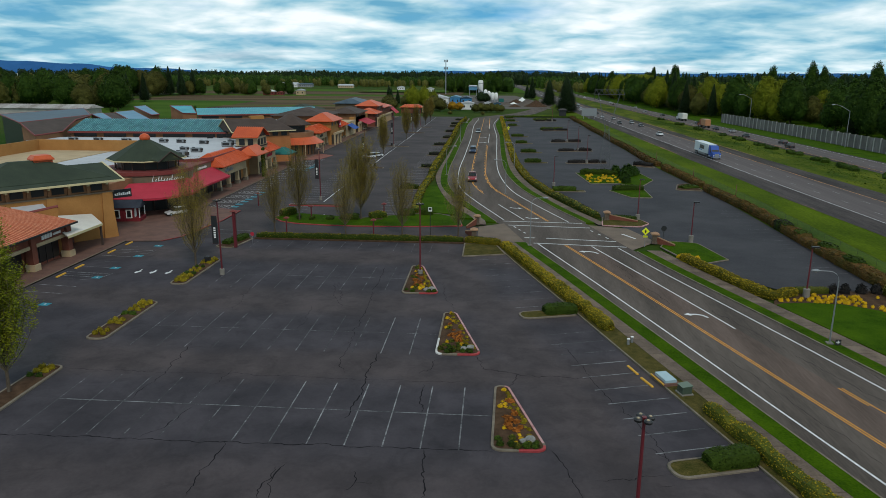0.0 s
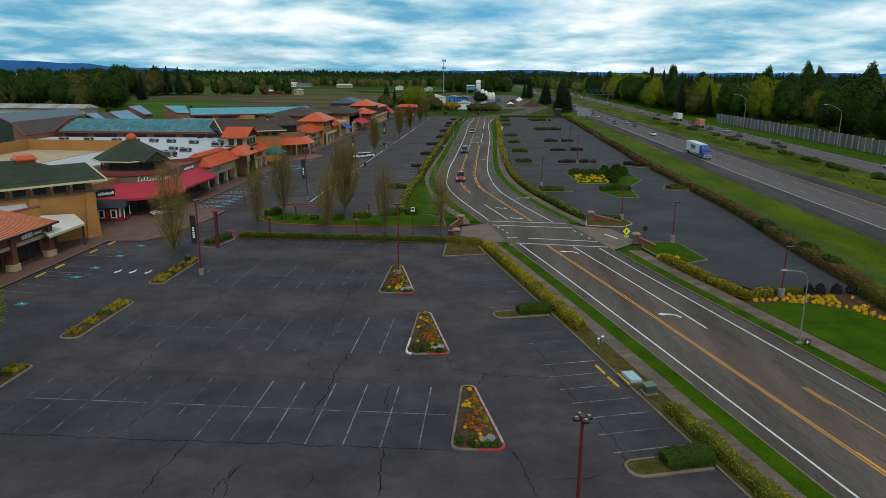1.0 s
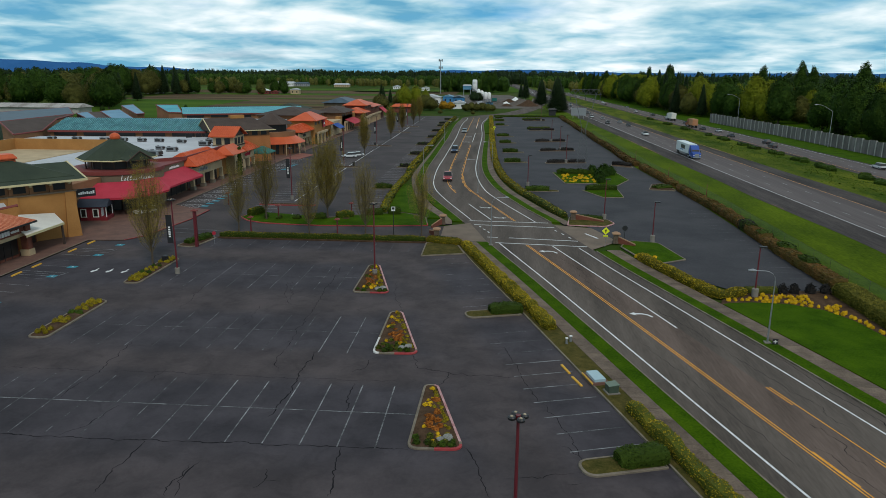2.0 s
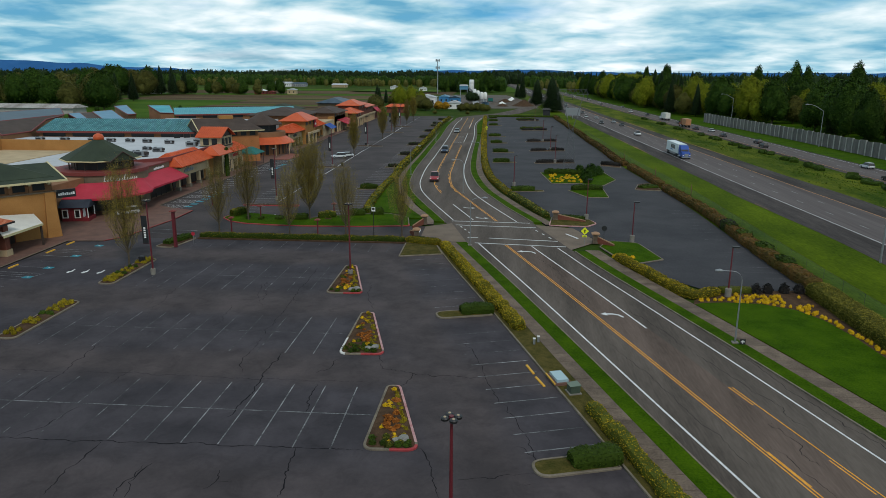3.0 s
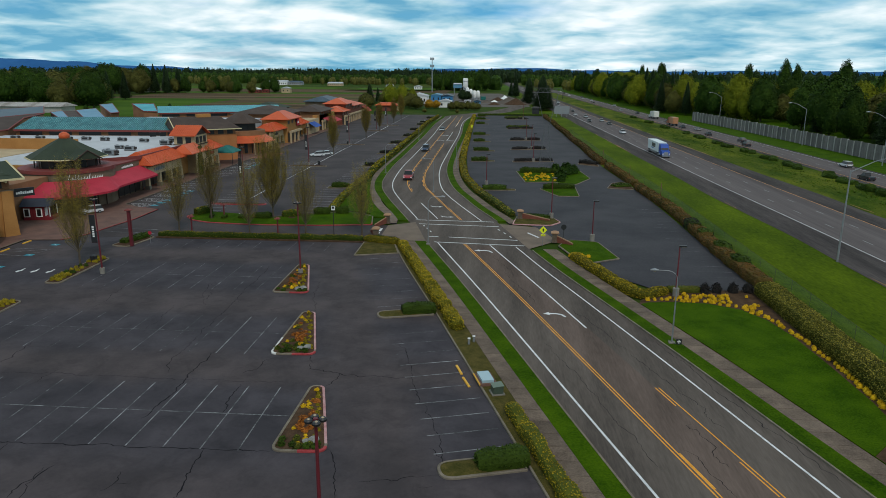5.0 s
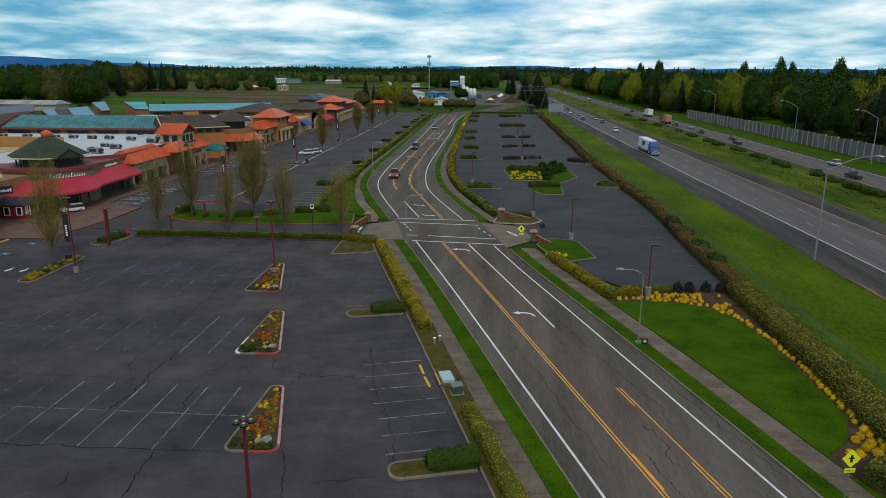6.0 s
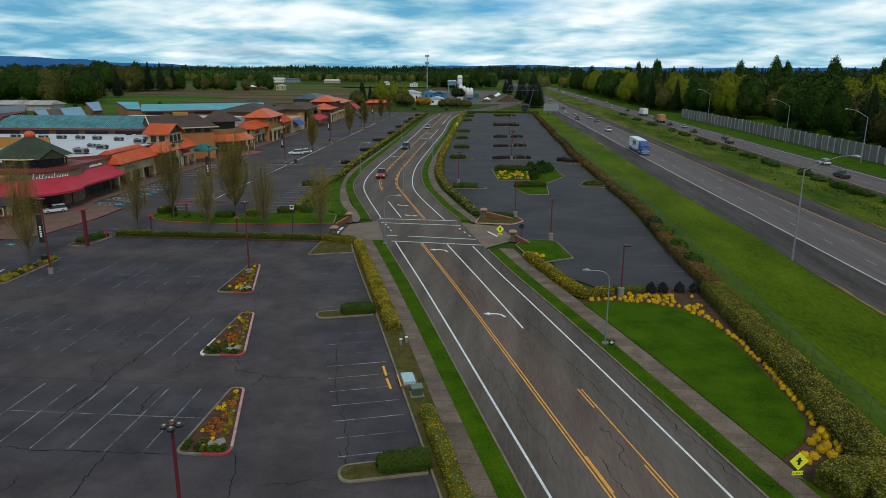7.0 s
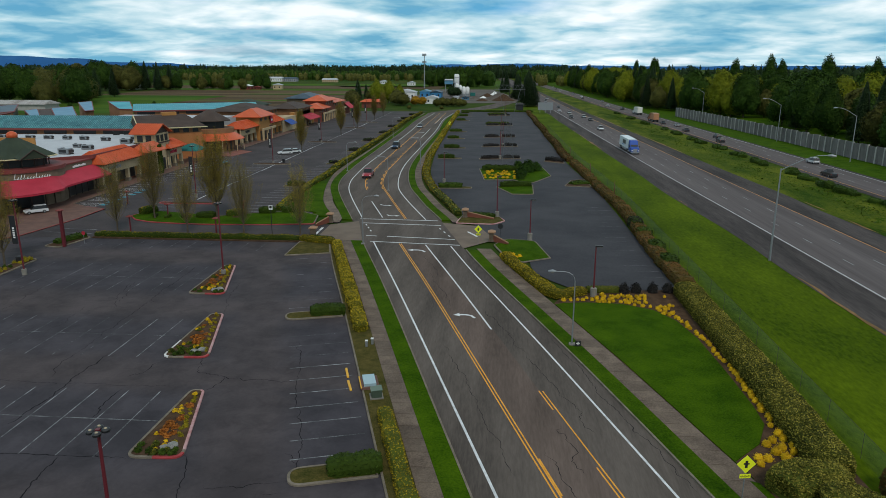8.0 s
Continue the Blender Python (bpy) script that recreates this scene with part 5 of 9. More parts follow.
for y, dark in ((203.5, 1), (235, 1), (266, 1), (318, 1), (380, 0)):
    kerbed([(20.6, y - 1.2), (32.6, y + 1.4), (32.4, y + 4.2), (20.4, y + 1.6)], 0.6, "narrow kerbed island with a clipped dark hedge", "mulch")
    hedge("hedge", [(21.2, y + 0.2), (26.0, y + 1.3)], 1.5, 1.0, "black_hedge" if dark else "hedge_leaf", "black_hedge", "clipped plum-dark hedge on an island", 10, 0.28, int(y))
    hedge("hedge", [(27.2, y + 1.6), (32.0, y + 2.6)], 1.5, 1.0, "black_hedge", "black_hedge", "clipped plum-dark hedge on an island", 10, 0.28, int(y) + 1)
for y in (322, 386):
    hedge("hedge", [(20.6, y + 3), (30.5, y + 6)], 3.0, 1.0, "hedge_leaf", "dark_hedge", "broad green hedge on an island", 8, 0.3, int(y))
for y, x0, x1 in ((154.5, 12.6, 18.0), (204, 8.4, 13.2), (230, 8.2, 13.2), (260, 7.2, 11.5), (287, 6.2, 11.2), (345, 5.6, 10), (376, 5.4, 10), (400, 5.2, 9.6)):
    kerbed([(x0, y - 1.1), (x1 + 2.2, y - 0.6), (x1 + 2.2, y + 1.4), (x0, y + 1.2)], 0.6, "narrow kerbed island with a clipped hedge", "bed_grass")
    hedge("hedge", [(x0 + 0.3, y), (x1, y + 0.3)], 1.7, 1.2, "dark_hedge", "dark_hedge", "clipped dark green hedge on an island", 14 if y < 200 else 9, 0.22 if y < 200 else 0.3, int(y) + 7)
hedge("hedge", [(x - 1.1, y) for y, x in ((126.0, 19.8), (135, 17.6), (149, 13.6))], 1.4, 0.95, "olive_hedge", "dark_hedge", "green clipped hedge between pavement and lot", 22, 0.17, 63)
hedge("hedge", [(x - 1.1, y) for y, x in ((149.6, 13.5), (160, 11.4), (172, 9.4), (186, 8.2), (204, 7.0))], 1.5, 0.95, "yellow_hedge", "hedge_leaf", "yellow-green hedge between pavement and lot", 16, 0.2, 60)
hedge("hedge", [(x - 1.1, y) for y, x in ((204, 7.0), (240, 6.3), (284, 5.6), (330, 5.1), (410, 4.2))], 1.6, 0.95, "yellow_hedge", "hedge_leaf", "yellow-green hedge between pavement and lot", 7, 0.32, 61)
hedge("hedge", [(5, 412.5), (25, 412.8), (46, 412.5)], 1.6, 1.0, "dark_hedge", "dark_hedge", "dark hedge closing the far end of the lot", 6, 0.35, 62)
solo("verge", Geo().box(12, 50, 412.2, 440, -0.14, -0.02), M["verge"], "green verge beyond the parking lot", "grass", "structure")
for y in steps(90, 135, 2.7):
    stripe("stall_line", (42.6, y), (47.0, y), 0.11, "faded_line", east_park)
for y in steps(262, 350, 5.2):
    stripe("stall_line", (12, y), (17, y), 0.1, "faded_line", east_park)

# ---- planting and lawn before the far lot ----
island("planting_strip", [(-39.5, 120.0), (-37.1, 117.1), (-33.9, 115.6), (-28.6, 114.8), (-23.6, 114.5), (-14.0, 115.0), (-5.2, 116.4), (-6.2, 123.2), (-10.4, 126.8), (-15.0, 125.8), (-20.0, 123.6), (-25.0, 120.9), (-33.0, 120.4), (-35.4, 124.6), (-38.4, 124.8)],
       [1.2, 2.0, 3.0, 4.0, 4.0, 4.0, 0.5, 0.6, 1.0, 3.0, 3.0, 3.0, 0.8, 1.0, 1.0], "kerbed strip of lawn with hedges and trees along the drive", "grass", red=[lambda p: p[1] < 117.4, lambda p: p[0] < -37 and p[1] < 122], category="planting bed")
solo("bark_bed", band(Geo(), const(-27.5), const(-19.6), 119.3, 120.6, 0.30, 0.1), M["mulch"], "strip of bark mulch under hedges", "planting bed")
LAWN_W = curve([(122.9, -7.4), (126.4, -11.4), (126.6, -14.2), (128, -14.6), (134, -14.9), (142, -15.2), (152, -15.5), (160, -15.5)])
solo("lawn", band(Geo(), LAWN_W, plus(PATH_R, -1.95), 122.9, 160, 0.13, 0.3), M["grass"], "sloping green lawn beside a footpath", "lawn", "structure")
for a, b, h, mt in (((-38.3, 121.4), (-36.6, 124.0), 1.5, "north_hedge"), ((-34.8, 119.3), (-34.2, 119.4), 0.9, "dark_hedge"), ((-32.4, 118.9), (-31.6, 118.9), 0.8, "dark_hedge"), ((-29.4, 119.1), (-28.2, 119.1), 0.9, "dark_hedge"), ((-26.9, 119.4), (-23.8, 119.5), 1.3, "dark_hedge"),
                    ((-22.0, 120.6), (-19.4, 122.2), 1.5, "north_hedge"), ((-17.2, 123.8), (-14.4, 124.4), 1.4, "dark_hedge"), ((-13.4, 125.2), (-11.2, 125.6), 1.5, "dark_hedge")):
    hedge("hedge", [a, b], 1.6, h * 0.85, mt, "dark_hedge", "clipped hedge in the planting strip", 55, 0.12, int(abs(a[0])), base=0.2)
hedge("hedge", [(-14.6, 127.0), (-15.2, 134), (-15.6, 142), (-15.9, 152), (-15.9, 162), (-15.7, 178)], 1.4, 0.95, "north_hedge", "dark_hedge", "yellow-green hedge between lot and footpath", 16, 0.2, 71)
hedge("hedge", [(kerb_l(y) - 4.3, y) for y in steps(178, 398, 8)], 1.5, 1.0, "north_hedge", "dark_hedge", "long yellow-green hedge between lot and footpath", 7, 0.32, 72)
for y, x0 in ((190, -19.4), (219, -20), (249, -21), (277, -20), (306, -21), (335, -21), (352, -21.5), (380, -21)):
    kerbed([(x0 - 1.6, y - 1.0), (-16.8, y - 1.0), (-16.8, y + 1.2), (x0 - 1.6, y + 1.2)], 0.6, "short kerbed island with a dark hedge", "bed_grass")
    hedge("hedge", [(x0 - 0.6, y), (-17.0, y + 0.1)], 1.5, 1.1, "dark_hedge", "black_hedge", "clipped dark green hedge on an island", 10, 0.28, int(y) + 3)
kerbed([(-21.8, 152.4), (-16.8, 153.2), (-16.8, 155.6), (-21.8, 155.0)], 0.7, "short kerbed island with a dark hedge", "bed_grass")
hedge("hedge", [(-20.8, 153.7), (-17.0, 154.2)], 1.6, 1.2, "dark_hedge", "dark_hedge", "clipped dark green hedge on an island", 16, 0.22, 74)
for y in steps(126, 262, 2.75):
    stripe("stall_line", (-40.6, y), (-35.5, y), 0.14, "dash_paint", far_park)
    if y > 138:
        stripe("stall_line", (-22.2, y), (-17.2, y), 0.14, "dash_paint", far_park)
    elif y > 124:
        stripe("stall_line", (-21.6, y), (-16.6, y), 0.14, "dash_paint", far_park)
for a, b, mt in ((136.6, 158.5, "white_line"), (158.5, 176, "dash_paint"), (176, 232, "white_line"), (232, 268, "dash_paint"), (268, 330, "white_line"), (330, 405, "dash_paint")):
    stripe("row_line", (-34.3, a), (-34.5, b), 0.2, mt, far_park, 0.009)
for x in (-31.1, -33.9):
    stripe("stall_line", (x, 120.8), (x, 124.2), 0.14, "white_line", far_park)
island("planted_island", [(-40.2, 131.9), (-29.0, 131.9), (-29.0, 133.5), (-40.2, 133.5)], 0.8, "red-kerbed island across the row of stalls", "mulch", red=[lambda p: True])
for y in (188, 244, 300, 331):
    kerbed([(-40.6, y - 0.9), (-30.2, y - 0.9), (-30.2, y + 0.9), (-40.6, y + 0.9)], 0.7, "narrow kerbed island across the row of stalls", "mulch")

# ---- shop pavement and accessible stalls ----
g = Geo()
g.prism(ccw([(-56.4, 20), (-56.4, 100.6), (-51.0, 101.2), (-49.2, 104.2), (-47.4, 117), (-47.4, 125.6), (-52, 127.5), (-56.0, 130), (-56.4, 410), (-75, 410), (-75, 20)]), -0.1, 0.12)
shop_walk = solo("shop_pavement", g, M["brick_pave"], "reddish brick-paved pavement before the shops", "pavement", "structure")
g = Geo()
edge = [(-56.4, 20), (-56.4, 100.6), (-51.0, 101.2), (-49.2, 104.2), (-47.4, 117), (-47.4, 125.6), (-52, 127.5), (-56.0, 130), (-56.4, 410)]
ins = [(x - 0.2, y) for x, y in edge]
part("kerb", Geo().strip([(*p, 0.135) for p in ins[:3]], [(*p, 0.135) for p in edge[:3]], 0.16), M["kerb"], shop_walk)
part("kerb", Geo().strip([(*p, 0.135) for p in ins[2:7]], [(*p, 0.135) for p in edge[2:7]], 0.16), M["kerb_red"], shop_walk, "red painted kerb")
part("kerb", Geo().strip([(*p, 0.135) for p in ins[6:]], [(*p, 0.135) for p in edge[6:]], 0.16), M["kerb"], shop_walk)
solo("paved_apron", Geo().prism(ccw([(-57.0, 202.6), (-52.2, 203.2), (-50.4, 214.8), (-56.0, 218.6)]), -0.05, 0.128), M["pave_red"], "brick-paved apron jutting into the lot", "pavement", "structure")
for i, y in enumerate(steps(56, 98, 2.72)):
    stripe("stall_line", (-55.6, y), (-50.6, y - 0.5), 0.10, "stall_paint" if i % 3 else "faded_line", car_park)
for y in (71.3, 81.9, 86.3, 92.5, 98.5):
    stripe("accessible_mark", (-50.8, y), (-49.6, y - 0.1), 0.95, "blue_paint", car_park, 0.007, "blue accessible-parking mark")
    stripe("accessible_sign", (-50.3, y), (-50.1, y), 0.3, "white_line", car_park, 0.011)
for y0 in (80.6, 92.6):
    for k, w in ((1.7, 0.0), (2.5, 0.2), (3.4, 0.0)):
        stripe("hatch_line", (-55.2, y0 + k), (-49.6 - w * 4, y0 + k - 0.4), 0.09, "stall_paint", car_park, 0.009)
    stripe("hatch_line", (-49.7, y0 + 1.2), (-49.2, y0 + 3.1), 0.09, "stall_paint", car_park, 0.010)
for y in (66.5, 82.2, 86.3, 94.4, 99.3):
    g = Geo().box(-55.35, -55.1, y - 0.95, y + 0.95, 0, 0.12).box(-55.3, -55.15, y - 0.9, y + 0.9, 0.12, 0.15)
    solo("parking_block", g, M["stop_yellow"], "yellow painted concrete wheel stop on asphalt", "wheel stop", group="wheel stops")
for i, y in enumerate(steps(128.5, 205, 2.72)):
    stripe("stall_line", (-55.6, y), (-50.6, y - 0.3), 0.11, "white_line", far_park)
    if y < 146 or 178 < y < 192:
        stripe("accessible_mark", (-50.9, y + 1.3), (-49.4, y + 1.2), 1.1, "blue_paint", far_park, 0.008, "blue accessible-parking mark")
        for k in range(0 if i % 2 else 5):
            stripe("hatch_line", (-55.2 + k, y + 0.4), (-54.4 + k, y + 2.2), 0.1, "white_line", far_park, 0.009)
for x in (-46.3, -44.3, -42.2):
    paint("lane_arrow", [(x - 0.34, 84.4), (x, 84.1), (x + 0.34, 85.1), (x + 0.16, 85.1), (x + 0.07, 85.9), (x - 0.1, 85.9), (x - 0.07, 85.0), (x - 0.3, 84.95)], "white_line", car_park, "white lane arrow")
for y in (107.6, 110.2):
    stripe("crossing_line", (-47.4, y), (-38.8, y - 0.8), 0.35, "faded_line", far_park, 0.009)
island("corner_island", [(-41.6, 98.4), (-38.6, 97.9), (-37.5, 104.2), (-40.2, 106.4)], [0.8, 0.8, 0.5, 1.0], "kerbed corner bed with green shrubs", "mulch")
hedge("hedge", [(-40.3, 99.6), (-39.4, 102), (-38.8, 104.6)], 1.5, 0.9, "dark_hedge", "dark_hedge", "low green shrubs on a corner bed", 26, 0.15, 81)


# ---- trees ----
def upright_tree(name, seed, h, spread, leaf_mat="spring_leaf", leaves=9000, label="tall upright tree just coming into leaf", group="street trees", size=0.052, limbs=64):
    """A vase-shaped street tree: a short trunk, many steep fine limbs that fan out and close again, sparse buds."""
    rng = random.Random(seed)
    ob = thing(name, label, "tree", group)
    tg, bg, lg = Geo(), Geo(), Geo()
    fork = h * 0.13
    lead = [Vector((0, 0, -0.1)), Vector((0, 0, 0.4)), Vector((0.02, 0.03, fork)), Vector((rng.uniform(-0.15, 0.15), rng.uniform(-0.15, 0.15), h * 0.55)), Vector((rng.uniform(-0.3, 0.3), rng.uniform(-0.3, 0.3), h * 0.96))]
    tg.tube(lead, [0.21, 0.15, 0.13, 0.06, 0.012], 8, False)
    tips = []
    for i in range(limbs):
        q = i / limbs
        a = i * 2.4 + rng.uniform(-0.5, 0.5)
        z0 = fork + (h * 0.42) * q**1.3
        reach = spread * (1 - 0.6 * q) * rng.uniform(0.6, 1.08)
        z1 = min(h * 0.99, z0 + h * rng.uniform(0.36, 0.62))
        d = Vector((math.cos(a), math.sin(a), 0))
        sway = Vector((rng.uniform(-0.25, 0.25), rng.uniform(-0.25, 0.25), 0))
        p = [Vector((0, 0, z0)), d * reach * 0.52 + Vector((0, 0, z0 + (z1 - z0) * 0.28)), d * reach * 0.88 + sway + Vector((0, 0, z0 + (z1 - z0) * 0.62)), d * reach * rng.uniform(0.7, 1.0) + sway * 2 + Vector((0, 0, z1))]
        r = 0.036 * (1.1 - 0.7 * q)
        bg.tube(p, [r, r * 0.62, r * 0.36, 0.006], 5, False)
        for _ in range(17):
            k = rng.uniform(0.35, 2.98)
            j = int(k)
            b = p[j].lerp(p[j + 1], k - j)
            e = b + Vector((rng.gauss(0, 0.36), rng.gauss(0, 0.36), rng.uniform(0.5, 1.7)))
            bg.tube([b, e], [0.008, 0.003], 3, False)
            tips.append((b, e))
    for _ in range(leaves):
        p, q = rng.choice(tips)
        c = p.lerp(q, rng.uniform(0.1, 1.1)) + Vector((rng.gauss(0, 0.13), rng.gauss(0, 0.13), rng.gauss(0, 0.16)))
        leaf(lg, rng, c, size * rng.uniform(0.5, 1.25))
    part("trunk", tg, M["bark"], ob, smooth=True)
    part("branching", bg, M["twig"], ob)
    part("crown", lg, M[leaf_mat], ob, "sparse olive spring buds")
    return ob


def place(ob, spots):
    """Moves the thing to the first spot and copies it to the others: x, y, turn, scale."""
    for i, (x, y, turn, s) in enumerate(spots):
        m = pose(x, y, 0.05, 0, 0, turn) @ Matrix.Scale(s, 4)
        if i == 0:
            ob.matrix_basis = m
        else:
            c = copy_thing(ob, pose(x, y, 0.05, 0, 0, turn))
            c.matrix_basis = m


place(upright_tree("tree", 1, 13.8, 3.3, leaves=34000), [(-39.7, 87.6, 0, 1.0), (-34.1, 118.3, 200, 0.93)])
place(upright_tree("tree", 5, 13.8, 3.9, leaves=60000, size=0.06, label="tall upright tree with olive spring leaves"), [(-23.4, 119.6, 70, 1.05)])
place(upright_tree("tree", 2, 13.0, 3.1, leaves=22000), [(-35.4, 108.3, 20, 0.88), (-23.8, 108.5, 130, 0.84), (-14.6, 108.6, 250, 0.9), (-5.6, 109.2, 10, 0.84)])
place(upright_tree("tree", 3, 13.0, 2.5, leaves=42000, size=0.065, label="upright tree with olive spring leaves"), [(-34.6, 215, 0, 0.95), (-34.4, 270, 90, 0.95), (-34.0, 300, 200, 0.9), (-34.4, 345, 20, 0.9), (-34.4, 372, 120, 0.95)])
place(upright_tree("tree", 4, 14.0, 3.0, leaves=34000, leaf_mat="lime_leaf", label="upright tree with fresh green spring leaves", size=0.09), [(-38.9, 49.5, 0, 0.98)])


def leaf_out(g, rng, c, n, s):
    """One leaf clump turned roughly outwards along n."""
    n = (n + Vector((rng.gauss(0, 0.45), rng.gauss(0, 0.45), rng.gauss(0, 0.35)))).normalized()
    u = n.orthogonal().normalized()
    u = (u * math.cos(rng.uniform(0, 6.28)) + n.cross(u) * math.sin(rng.uniform(0, 6.28))).normalized() * s
    w = n.cross(u) * rng.uniform(0.55, 0.9)
    k = len(g.v)
    g.v += [tuple(c - u), tuple(c - w), tuple(c + u), tuple(c + w)]
    g.f += [(k, k + 1, k + 2), (k, k + 2, k + 3)]


def crown(cg, lg, rng, c, rx, rz, n, size, seed, rough=0.34, freq=1.9, point=0.0):
    """A mass of leaves on an uneven rounded form round c: an inner form in cg, the outer leaves in lg. point draws the top together."""
    def surface(d):
        q = 1 + rough * noise.noise(d * freq + Vector((seed, 0, 0))) + rough * 0.55 * noise.noise(d * freq * 2.7 + Vector((0, seed, 0)))
        w = 1 - point * max(0.0, d.z) ** 1.1
        return Vector((d.x * rx * q * w, d.y * rx * q * w, d.z * rz * (0.55 + 0.45 * q)))

    m, rings = 12, 7
    rows = []
    for j in range(1, rings):
        e = -math.pi / 2 + math.pi * j / rings
        rows += [c + surface(Vector((math.cos(e) * math.cos(k * math.tau / m), math.cos(e) * math.sin(k * math.tau / m), math.sin(e)))) * 0.86 for k in range(m)]
    low, high = c + surface(Vector((0, 0, -1))) * 0.86, c + surface(Vector((0, 0, 1))) * 0.86
    k0 = len(rows)
    cg.add([*rows, low, high], [(j * m + k, j * m + (k + 1) % m, j * m + m + (k + 1) % m, j * m + m + k) for j in range(rings - 2) for k in range(m)]
           + [((k + 1) % m, k, k0) for k in range(m)] + [((rings - 2) * m + k, (rings - 2) * m + (k + 1) % m, k0 + 1) for k in range(m)])
    for _ in range(n):
        d = Vector((rng.gauss(0, 1), rng.gauss(0, 1), rng.gauss(0, 1) + 0.15)).normalized()
        leaf_out(lg, rng, c + surface(d) * rng.uniform(0.86, 1.06), d, size * rng.uniform(0.5, 1.3))


def broad_tree(name, seed, h, r, leaf_mat, n=5200, size=0.4, label="broad leafy tree", group="woodland trees", low=0.06, point=0.25, boles=3):
    """A leafy tree: trunk, limbs and a full crown of one large and some smaller masses of small leaves."""
    rng = random.Random(seed)
    ob = thing(name, label, "tree", group)
    tg, lg, cg = Geo(), Geo(), Geo()
    tg.tube([(0, 0, -0.2), (0, 0, h * 0.2), (0.2, 0.1, h * 0.5), (0.3, 0.2, h * 0.8)], [0.02 * h, 0.015 * h, 0.009 * h, 0.05], 8, False)
    mid = h * (1 + low) / 2
    crown(cg, lg, rng, Vector((0, 0, mid)), r * 0.92, h * (1 - low) / 2, n, size, seed * 3.7, point=point)
    for i in range(boles):
        a = seed + i * math.tau / boles + rng.uniform(-0.5, 0.5)
        c = Vector((math.cos(a) * r * 0.5, math.sin(a) * r * 0.5, h * rng.uniform(0.3, 0.55)))
        tg.tube([(0, 0, h * 0.15), c * 0.6 + Vector((0, 0, h * 0.1)), c], [0.008 * h, 0.006 * h, 0.03], 5, False)
        crown(cg, lg, rng, c, r * 0.55, h * 0.27, n // 5, size, seed * 5.1 + i * 9, point=point)
    part("trunk", tg, M["bark"], ob, smooth=True)
    part("crown", lg, M[leaf_mat], ob)
    part("inner_crown", cg, M[leaf_mat], ob, smooth=True)
    return ob


def conifer(name, seed, h, r, n=3400, label="tall dark conifer with drooping boughs", group="woodland trees", size=0.42, low=0.05, power=0.8):
    """A conifer: a straight trunk in an uneven cone of small drooping sprays, denser than the light between them."""
    rng = random.Random(seed)
    ob = thing(name, label, "tree", group)
    tg, lg, cg = Geo(), Geo(), Geo()
    tg.tube([(0, 0, -0.2), (0, 0, h * 0.5), (0, 0, h)], [0.016 * h, 0.009 * h, 0.03], 8, False)

    def radius(t, a):
        q = 1 + 0.30 * noise.noise((math.cos(a) * 1.3, math.sin(a) * 1.3, t * 11 + seed)) + 0.22 * noise.noise((math.cos(a) * 3, math.sin(a) * 3, t * 26 + seed))
        return r * (1 - t) ** power * q * min(1, 0.55 + t * 4) + 0.12

    m, rows = 10, []
    for j in range(9):
        t = low + (0.97 - low) * j / 8
        rows += [Vector((math.cos(k * math.tau / m), math.sin(k * math.tau / m), 0)) * radius(t, k * math.tau / m) * 0.72 + Vector((0, 0, h * t)) for k in range(m)]
    cg.add(rows, [(j * m + k, j * m + (k + 1) % m, j * m + m + (k + 1) % m, j * m + m + k) for j in range(8) for k in range(m)])
    for _ in range(n):
        t = low + (1 - low) * (1 - math.sqrt(rng.random()) * 0.995)
        a = rng.uniform(0, math.tau)
        d, s = Vector((math.cos(a), math.sin(a), 0)), Vector((-math.sin(a), math.cos(a), 0))
        q = radius(t, a) * rng.uniform(0.75, 1.08)
        k = size * rng.uniform(0.6, 1.3) * (1.1 - 0.5 * t)
        p = d * q + Vector((0, 0, h * t))
        lg.add([p - d * k, p + s * k * 0.7 - Vector((0, 0, k * 0.35)), p + d * k - Vector((0, 0, k * 0.75)), p - s * k * 0.7 - Vector((0, 0, k * 0.35))], [(0, 1, 2), (0, 2, 3)])
    part("trunk", tg, M["bark"], ob, smooth=True)
    part("foliage", lg, M["needle"], ob)
    part("inner_foliage", cg, M["needle"], ob, smooth=True)
    return ob


rng = random.Random(77)
spots = {k: [] for k in "abcdefg"}
for y in np.arange(205, 900, 11.5):
    y = float(y)
    edge = 150 if y < 385 else max(122, 150 - (y - 385) * 0.4) - (y - 455) * 0.02 * (y > 455)
    for row in range(4):
        if rng.random() < (0.42 if y < 385 else 0.12) and row < 3:
            continue
        x, yy = edge + row * 13 + rng.uniform(-3, 5), y + rng.uniform(-4, 4)
        k = rng.choice("abdbbdcca" if row else "aacbdaeb")
        spots[k].append((x, yy, rng.uniform(0, 360), rng.uniform(0.72, 1.08)))
spots["e"] += [(151.8, 311.7, 0, 0.62), (150.5, 256, 50, 0.8), (155, 252, 90, 0.95), (134, 470, 0, 1.0), (128, 490, 0, 0.95), (126, 520, 0, 1.0), (130, 560, 0, 1.05)]
spots["f"] += [(140, 520, 0, 1.0), (144, 560, 80, 1.1), (150, 610, 20, 1.0), (138, 640, 120, 1.1)]
spots["g"] += [(178, 479, 0, 0.92), (182, 430, 60, 0.98), (187, 426, 90, 0.9), (186, 367, 0, 0.95), (191, 373, 50, 0.85), (188, 325, 70, 0.9), (203, 842, 0, 1.05), (208, 850, 30, 1.0), (214, 1002, 0, 1.0)]
place(broad_tree("tree", 11, 22, 7.2, "tree_leaf", label="broad green tree behind the freeway"), spots["a"])
